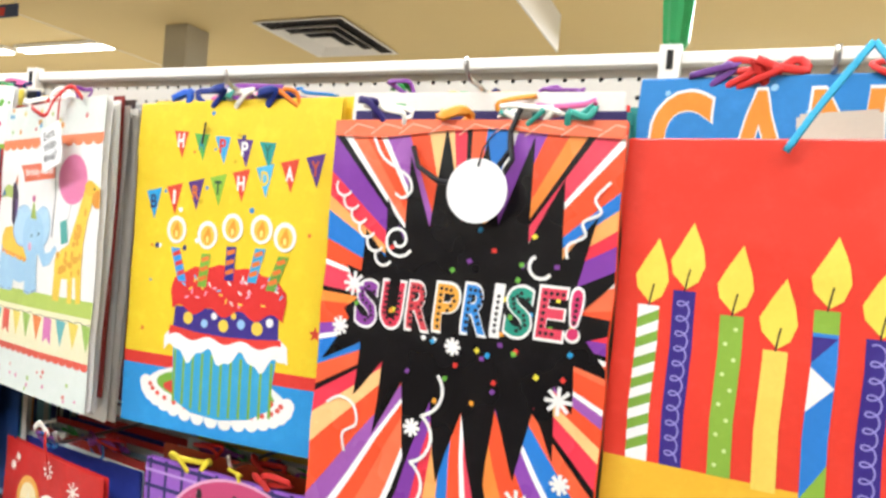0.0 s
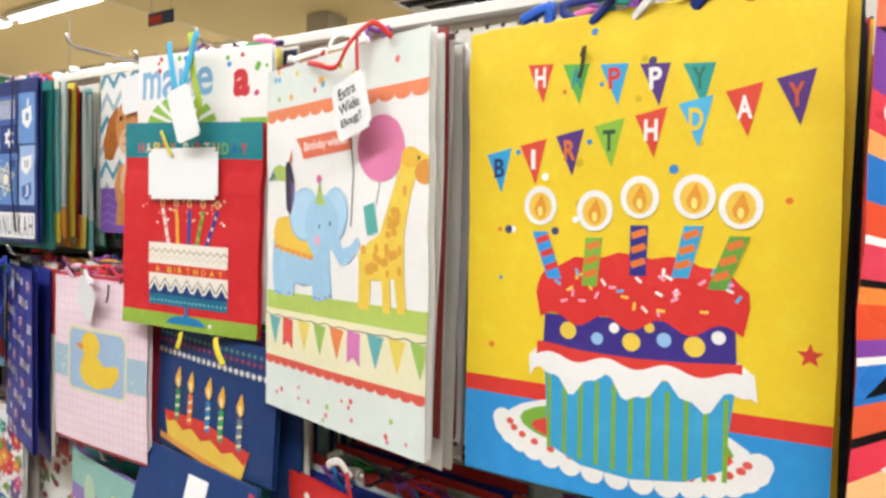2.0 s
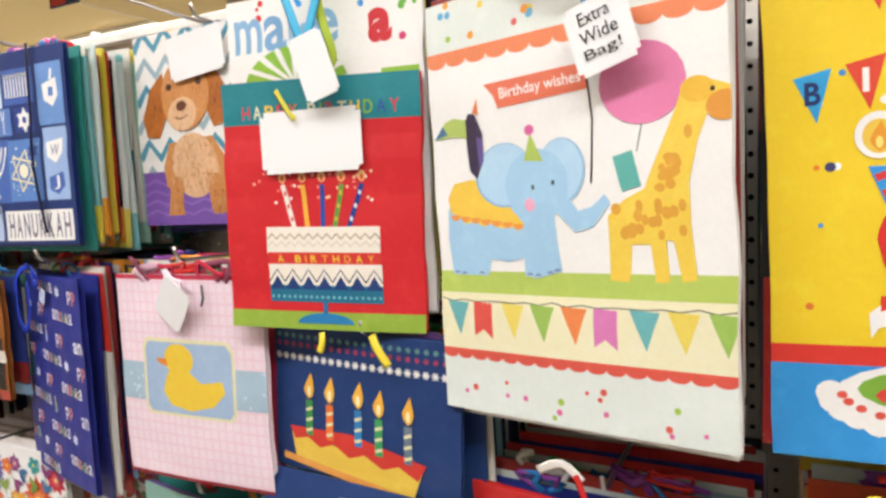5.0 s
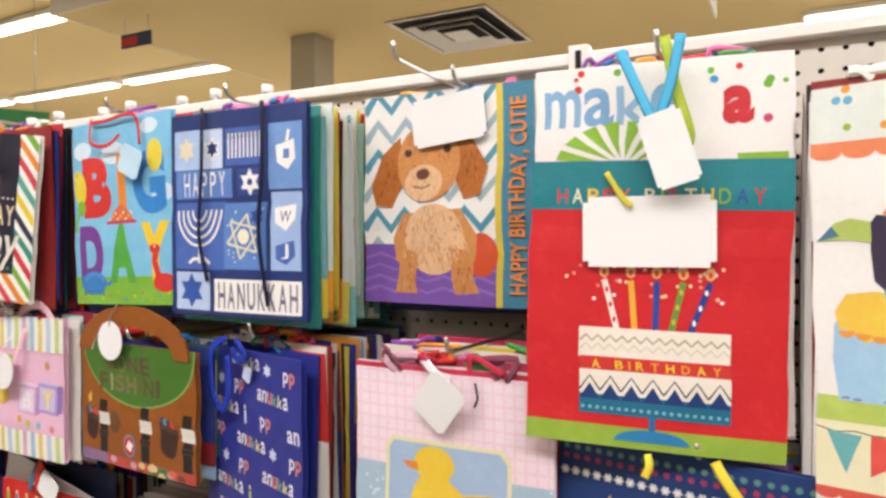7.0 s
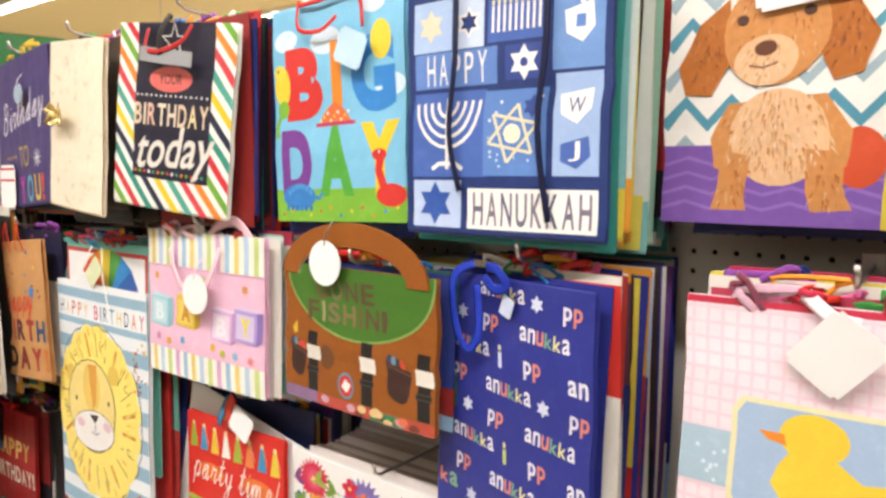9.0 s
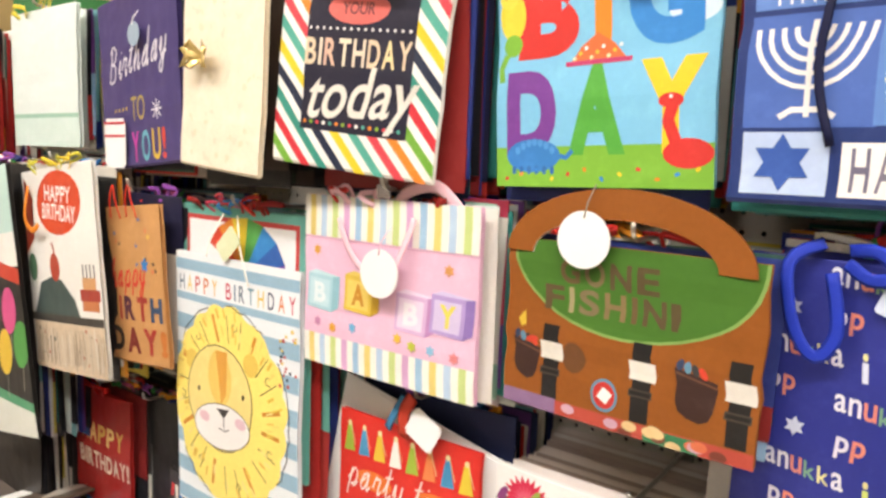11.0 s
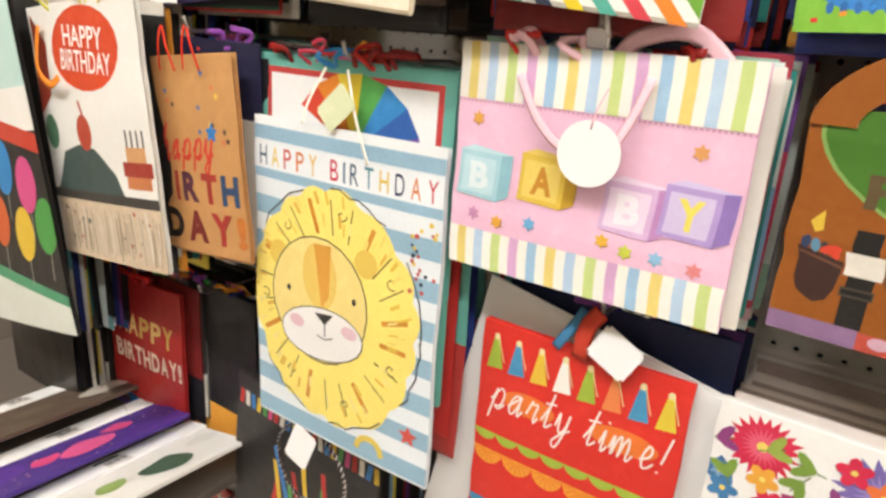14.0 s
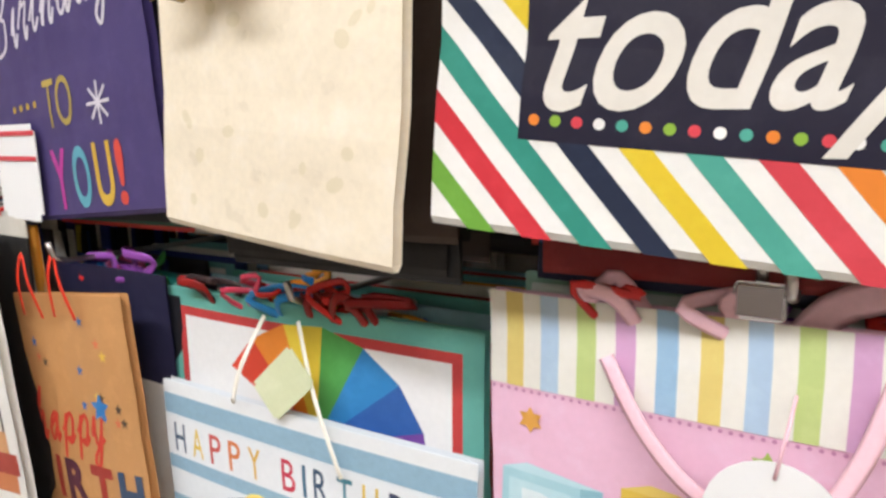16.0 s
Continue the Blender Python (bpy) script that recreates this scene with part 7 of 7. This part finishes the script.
bag, a, w, h = A["party"]
for k in range(8):
    x, c = 0.08 + 0.12 * k, ["9FB83C", "3F8FB8", "E9C23C", "F1EEE4", "9FB83C", "E9854A", "3F8FB8", "E3C93C"][k]
    a.poly([(x - 0.012, 1.22), (x + 0.012, 1.22), (x + 0.045, 1.06), (x - 0.045, 1.05)], c).ell(x, 1.225, 0.016, 0.018, "E9D9A0", n=8).line([(x + 0.012, 1.22), (x + 0.05, 1.1)], 0.005, "E9D9A0")
    a.done("printed_tassel")
a.ell(0.28, 0.92, 0.14, 0.06, "E9762A").ell(0.75, 0.93, 0.16, 0.06, "E9762A")
scallops(a, 0, 1, 0.70, 0.05, "9FB83C", 8)
scallops(a, 0, 1, 0.60, 0.085, "EE9A2C", 6)
for k in range(6):
    for i in range(7):
        t = math.pi * (1 + (i + 0.5) / 7)
        cx = (k + 0.5) / 6
        a.line([(cx + 0.02 * math.cos(t), 0.60 + 0.02 * math.sin(t)), (cx + 0.075 * math.cos(t), 0.60 + 0.078 * math.sin(t))], 0.005, "E0761C")
scallops(a, 0, 1, 0.30, 0.07, "3F8FB8", 7)
scallops(a, 0, 1, 0.20, 0.085, "EE9A2C", 6)
a.done("printed_scallop", "green and gold printed scallops")
script(a, "party time!", 0.07, 0.845, 0.125, 0.0095, "F6E6DC", rise=0.0)
a.done("lettering", "pale script lettering")
card_tag(bag, 0.042, h + 0.015, 0.05, 0.045, rot=28, y=-0.014, label="printed white card tag")
ribbon(bag, [(0.0, -0.003, h - 0.01), (0.006, -0.01, h + 0.03), (0.02, -0.01, h + 0.055)], "C8402C", 0.010, "ribbon", "red printed ribbon")
ribbon(bag, [(-0.03, -0.003, h - 0.005), (-0.012, -0.008, h + 0.025), (0.0, -0.004, h + 0.05)], "3F7FA8", 0.006, "ribbon", "blue ribbon")
env = tagged(new("envelope"), "plain white envelope standing behind a red gift bag", "envelope")
env.matrix_world = pose(-1.905, 0.948, 0.93, 0, 12, 0)
part("body", box_bm(-0.165, 0, -0.22, 0.165, 0.003, 0.20, 0.001), TAGW, env)
part("flap", box_bm(-0.16, -0.0012, 0.10, 0.16, -0.0004, 0.195), TAGW, env)
stack(-2.005, -1.745, 0.955, 1.14, 0.79, 8, ["17244E", "1B2A5E", "C8302B", "101018", "E9E4D8"], 64)

bag, a, w, h = A["flower"]
for x, y, r, c, c2, n in ((0.13, 0.88, 0.10, "D8244A", "E9607A", 22), (0.42, 0.86, 0.11, "7A6AAE", "9C8AC8", 20), (0.78, 0.74, 0.12, "D8502A", "EE8A4A", 14), (0.12, 0.62, 0.07, "E9A83C", "F0C86A", 6), (0.46, 0.60, 0.09, "C8243A", "D84A54", 7), (0.24, 0.74, 0.05, "A8286A", "C85A8E", 6), (0.20, 0.45, 0.07, "5E3A7A", "7A5A96", 8), (0.40, 0.38, 0.08, "E0622A", "EE9A5A", 16), (0.70, 0.48, 0.09, "2F7AA8", "6AA8C8", 12), (0.85, 0.30, 0.09, "D8244A", "E9607A", 18), (0.6, 0.22, 0.08, "E9A83C", "F0C86A", 8), (0.15, 0.2, 0.09, "7A6AAE", "9C8AC8", 16), (0.62, 0.90, 0.05, "8E3A7A", "B06AA0", 7), (0.93, 0.86, 0.07, "C8243A", "E0606A", 9), (0.60, 0.72, 0.05, "E9A83C", "F0C86A", 6), (0.92, 0.58, 0.07, "5E3A7A", "8A6AA6", 8), (0.31, 0.56, 0.05, "3F7FB0", "7FB0D0", 6), (0.03, 0.76, 0.05, "3F6F9E", "7FA8C8", 6), (0.55, 0.40, 0.06, "A8286A", "C85A8E", 8)):
    a.star(x, y, r, r * 0.72, n, c, jitter=0.08, rnd=rnd).star(x, y, r * 0.6, r * 0.3, n, c2).ell(x, y, r * 0.16, r * 0.16, "F0D86A", n=8)
    a.done("printed_flower")
for i in range(10):
    for j in range(10):
        x, y = 0.05 + 0.10 * i + rnd.uniform(-0.03, 0.03), 0.04 + 0.094 * j + rnd.uniform(-0.03, 0.03)
        kind, c = rnd.random(), rnd.choice(["D8244A", "E9763A", "3F7FB0", "7A4A9E", "E9A83C", "C8407E", "2F9A9A"])
        if kind < 0.45:
            for k in range(5):
                t = 1.257 * k + i
                a.ell(x + 0.025 * math.cos(t), y + 0.025 * math.sin(t), 0.021, 0.016, c, rot=math.degrees(t), n=8)
            a.ell(x, y, 0.009, 0.009, "F0D86A", n=7)
        else:
            g = rnd.uniform(0, 360)
            dx, dy = math.cos(radians(g)), math.sin(radians(g))
            leaf = rnd.choice(["7A9A3C", "5E8A3C", "9AB04A", "3F6F9E", "8E3A7A"])
            a.line([(x - 0.045 * dx, y - 0.045 * dy), (x + 0.03 * dx, y + 0.03 * dy)], 0.004, "5E7A3C")
            for k in (-1, 1):
                a.ell(x - 0.014 * dy * k + 0.01 * dx, y + 0.014 * dx * k + 0.01 * dy, 0.036, 0.015, leaf, rot=g + 38 * k, n=8)
    a.done("printed_foliage", "small printed flowers and leaves")
stack(-1.73, -1.40, 0.94, 1.098, 0.78, 12, ["EFE4DC", "D9C8C0", "C0AEA4", "E9DCD4", "B3A198", "F0E8E2"], 65, pure=True, loose=0)

bag, a, w, h = A["redhb"]
a.letters("HAPPY", 0.12, 0.90, 0.74, 0.20, ["C9A24A", "D8B46A"], bold=0.03, fill=0.85)
a.letters("BIRTHDAY!", 0.06, 0.98, 0.46, 0.18, ["D8C8B0", "E3D2B8"], bold=0.03, fill=0.85)
a.done("lettering", "gold and cream lettering")
tangle(bag, rnd, w, h, ["C8201C"], 4, 0.04)
stack(-2.880, -2.640, 0.960, 0.96, 0.69, 9, ["7E1A16", "4A4A46", "6A6A66", "8A8A84", "3A3A36", "9A968C"], 66)

bag, a, w, h = A["marker"]
for k in range(22):
    c = ["C8302B", "E9E4D8", "2F7FC4", "E9C23C", "4E9E4A", "D8508A"][k % 6]
    a.rect(0.02 + 0.045 * k, 0.92, 0.03, 0.09, c, rot=rnd.uniform(-8, 8))
for k in range(9):
    a.rect(0.3 + 0.05 * k, 0.2, 0.03, 0.4 + 0.1 * (k % 3), ["C8302B", "E9C23C", "2F7FC4", "4E9E4A"][k % 4], rot=rnd.uniform(-20, 20))
a.done("printed_bar", "coloured printed bars")
hoop = [(0.037 + 0.072 * math.cos(t), -0.014 - 0.008 * math.sin(t), h - 0.085 + 0.082 * math.sin(t)) for t in [2 * math.pi * k / 20 for k in range(21)]]
tube("handle", hoop, 0.0024, surface("cord_twist", (0.05, 0.03, 0.03), rough=0.5, grain=700, spread=0.4, bump=0.1), bag, "dark cord handle wound with white thread")
wind = [(0.037 + (0.072 + 0.0026 * math.cos(1.6 * k)) * math.cos(0.0314 * k), -0.014 - 0.008 * math.sin(0.0314 * k) + 0.0026 * math.sin(1.6 * k), h - 0.085 + (0.082 + 0.0026 * math.cos(1.6 * k)) * math.sin(0.0314 * k)) for k in range(201)]
tube("thread", wind, 0.0009, surface("cord_F4F2EC", lin("F4F2EC"), rough=0.5), bag, "white thread", sides=4)
card_tag(bag, 0.045, h - 0.018, 0.045, 0.06, rot=14, y=-0.050, tilt=-6)
stack(-2.475, -2.18, 0.945, 0.85, 0.52, 7, ["2A2624", "101018", "3A342E", "8E1F1C"], 67)

# bags added lower down and in the gaps, several coloured dark for the shade
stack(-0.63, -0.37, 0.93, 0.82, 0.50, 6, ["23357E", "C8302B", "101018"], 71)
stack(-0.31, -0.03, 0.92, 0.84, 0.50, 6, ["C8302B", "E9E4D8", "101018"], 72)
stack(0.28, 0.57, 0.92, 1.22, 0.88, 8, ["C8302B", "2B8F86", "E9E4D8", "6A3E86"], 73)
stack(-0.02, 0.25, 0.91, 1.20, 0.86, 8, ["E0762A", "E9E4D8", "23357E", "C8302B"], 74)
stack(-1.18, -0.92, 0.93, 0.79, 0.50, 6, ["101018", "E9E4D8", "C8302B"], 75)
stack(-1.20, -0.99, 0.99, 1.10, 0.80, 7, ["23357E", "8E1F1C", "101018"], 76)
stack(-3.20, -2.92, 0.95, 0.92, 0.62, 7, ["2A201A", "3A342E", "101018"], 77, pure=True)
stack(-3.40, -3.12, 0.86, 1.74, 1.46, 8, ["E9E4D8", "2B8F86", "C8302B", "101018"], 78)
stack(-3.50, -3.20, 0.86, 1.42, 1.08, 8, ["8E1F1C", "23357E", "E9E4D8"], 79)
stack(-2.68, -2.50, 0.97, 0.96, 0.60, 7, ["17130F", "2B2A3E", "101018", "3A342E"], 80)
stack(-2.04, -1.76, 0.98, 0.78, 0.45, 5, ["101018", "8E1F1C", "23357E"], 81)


# filler bags added over the foot, dark mixes standing in for its shade
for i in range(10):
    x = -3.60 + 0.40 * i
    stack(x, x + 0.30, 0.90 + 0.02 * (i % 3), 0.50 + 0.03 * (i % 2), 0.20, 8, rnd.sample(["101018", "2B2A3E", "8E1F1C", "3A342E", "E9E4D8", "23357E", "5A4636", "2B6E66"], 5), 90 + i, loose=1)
# more added bags whose dark colours paint the shade at the lower left
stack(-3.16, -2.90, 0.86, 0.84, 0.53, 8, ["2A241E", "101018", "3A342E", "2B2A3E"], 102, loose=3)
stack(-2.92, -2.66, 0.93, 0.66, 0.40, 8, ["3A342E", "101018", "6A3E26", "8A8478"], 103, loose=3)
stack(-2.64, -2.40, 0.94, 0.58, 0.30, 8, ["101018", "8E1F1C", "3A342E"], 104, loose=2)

# flat packs with card headers lying on a low shelf
# shelf added to carry the packs, its brown standing in for shade
structure("shelf", box_bm(-3.34, 0.64, 0.635, -2.50, 1.105, 0.655, 0.003), LOW_SHADE, "added low shelf of the display, coloured brown for the shade on it", "shelf")


FILM = surface("clear_plastic", (0.8, 0.82, 0.84), rough=0.15, trans=0.7, bump=0.0)


def crumpled(x0, y0, x1, y1, z, high, seed, parent):
    """A wrinkled sheet of clear film."""
    r = random.Random(seed)
    nx, ny = 13, 15
    v = [(x0 + (x1 - x0) * i / (nx - 1) + r.uniform(-0.004, 0.004), y0 + (y1 - y0) * j / (ny - 1) + r.uniform(-0.004, 0.004), z + high * r.random() ** 2) for j in range(ny) for i in range(nx)]
    f = []
    for j in range(ny - 1):
        for i in range(nx - 1):
            q = j * nx + i
            f += [(q, q + 1, q + nx + 1), (q, q + nx + 1, q + nx)]
    return link_mesh("film", v, f, [FILM], parent=parent, label="crumpled clear plastic film")


def flat_pack(x, z, body, prints, label, body_w=0.13, specks=(), seed=1):
    """A flat packet with a white card header and a clear film end."""
    r = random.Random(seed)
    root = tagged(new("wrapped_pack"), label, "gift pack")
    root.matrix_world = pose(x, 0.79, z, 0, -14, -3)
    part("header", box_bm(0, -0.17, 0, 0.06, 0.17, 0.006, 0.001), TAGW, root, "white card header")
    part("pack", box_bm(0.06, -0.165, -0.004, 0.06 + body_w, 0.165, 0.004, 0.001), ink(body), root)
    lab = part("price_label", box_bm(0.018, -0.012, 0.0062, 0.052, 0.030, 0.0066), ink("D9D5CC"), root, "small price label")
    for k in range(9):
        part("barcode_bar", box_bm(0.022, -0.009 + 0.004 * k, 0.0067, 0.040, -0.009 + 0.004 * k + (0.0022 if k % 3 else 0.0012), 0.0069), ink("1C1A18"), lab)
    for k, c in enumerate(prints):
        m = 18
        cx, cy, rr = 0.06 + body_w * (0.45 + 0.12 * (k % 3 - 1)), -0.13 + 0.26 * k / max(1, len(prints) - 1), 0.030 if k % 2 == 0 else 0.018
        p, q = r.uniform(0, 6.28), r.uniform(0.1, 0.25)
        verts = [(cx + rr * (1 + q * math.sin(3 * 6.283 * i / m + p)) * math.cos(6.283 * i / m), cy + 1.5 * rr * (1 + q * math.sin(2 * 6.283 * i / m + p)) * math.sin(6.283 * i / m), 0.0046 + 0.0001 * k) for i in range(m)]
        link_mesh("printed_shape", verts, [tuple(range(m))], [ink(c)], parent=root)
    for k in range(26 if specks else 0):
        cx, cy, rr = r.uniform(0.065, 0.055 + body_w), r.uniform(-0.155, 0.155), r.uniform(0.0012, 0.003)
        verts = [(cx + rr * math.cos(math.pi * i / 4) * (1 if i % 2 else 0.45), cy + rr * math.sin(math.pi * i / 4) * (1 if i % 2 else 0.45), 0.0054) for i in range(8)]
        link_mesh("printed_star", verts, [tuple(range(8))], [ink(r.choice(specks))], parent=root)
    # dark plate laid on the header in place of a shaded hang hole
    part("hang_hole", box_bm(0.008, -0.022, 0.0062, 0.016, 0.022, 0.0066), HOLE_SHADE, root)
    crumpled(0.05, -0.21, 0.07 + body_w, -0.160, 0.004, 0.012, seed, root)
    return root


flat_pack(-2.835, 0.668, "4A2A86", ["5A2F96", "D8487E", "E05A90", "D8487E", "3A2470"], "purple and pink gift pack with a white header on a shelf", specks=("F3D04A", "F6F4EE", "E9A0C8"), seed=3)
flat_pack(-2.675, 0.680, "E6E3DC", ["D9D6CC", "8FA85A", "3A5A46", "D9D6CC"], "white gift pack with a card header on a shelf", seed=4)
flat_pack(-3.02, 0.662, "5A4A3C", ["A89A84", "6A5A48", "C9C2B4"], "silvery brown gift pack with a white header on a shelf", 0.15, seed=5)

tagged(link_mesh("gift_bags_in_stacks", REST["v"], REST["f"], REST["m"], REST["s"]), "edges of many folded gift bags packed on the hooks", "gift bags", kind="stuff")


# ---------------------------------------------------------------- creases of the front bags
def crease(bag, w, h, seed):
    """Bows and creases a front bag and its printing together, by a fold line at its foot and soft dents over its panel."""
    r = random.Random(seed)
    zs = sorted([h * 0.24] + [h * (k + r.uniform(-0.25, 0.25)) / 9 for k in range(1, 9)])
    zs = [z for z in zs if z == h * 0.24 or abs(z - h * 0.24) > 0.05 * h]
    xs = [w * (-0.5 + (k + r.uniform(-0.25, 0.25)) / 6) for k in range(1, 6)]
    zk = [-0.01] + zs + [h + 0.01]
    xk = [-w / 2 - 0.01] + xs + [w / 2 + 0.01]
    fz = [r.uniform(0.0, 0.0016) for _ in zk]
    if r.random() < 0.3:
        i = zs.index(h * 0.24) + 1
        fz[i] = max(0.0, fz[i] - 0.0007)
    sx = [r.uniform(-0.0018, 0.0018) for _ in zk]
    gx = [r.uniform(0.0, 0.0009) + 0.0026 * (2 * x / w) ** 2 for x in xk]

    def at(v, keys, vals):
        for i in range(len(keys) - 1):
            if v <= keys[i + 1] or i == len(keys) - 2:
                f = (v - keys[i]) / (keys[i + 1] - keys[i])
                return vals[i] + f * (vals[i + 1] - vals[i])

    for ob in bag.children:
        kind = ob.name.split(".")[0]
        if ob.type != "MESH" or not (kind in ("body", "letter", "lettering") or kind.startswith("printed_")):
            continue
        me = ob.data.copy() if ob.data.users > 1 else ob.data
        bm = bmesh.new()
        bm.from_mesh(me)
        bmesh.ops.remove_doubles(bm, verts=bm.verts[:], dist=0.000001)
        for axis, cuts in ((2, zs), (0, xs)):
            vals = [v.co[axis] for v in bm.verts]
            lo, hi = min(vals), max(vals)
            for c in cuts:
                if lo < c < hi:
                    co, no = [0, 0, 0], [0, 0, 0]
                    co[axis], no[axis] = c, 1
                    bmesh.ops.bisect_plane(bm, geom=bm.verts[:] + bm.edges[:] + bm.faces[:], plane_co=co, plane_no=no, dist=1e-7)
        for v in bm.verts:
            x, z = v.co.x, v.co.z
            v.co.y += at(z, zk, fz) + at(x, xk, gx)
            v.co.x += at(z, zk, sx)
        bm.to_mesh(me)
        bm.free()
        ob.data = me


for n, (bag, _, w, h) in enumerate(A.values()):
    crease(bag, w, h, 300 + n)
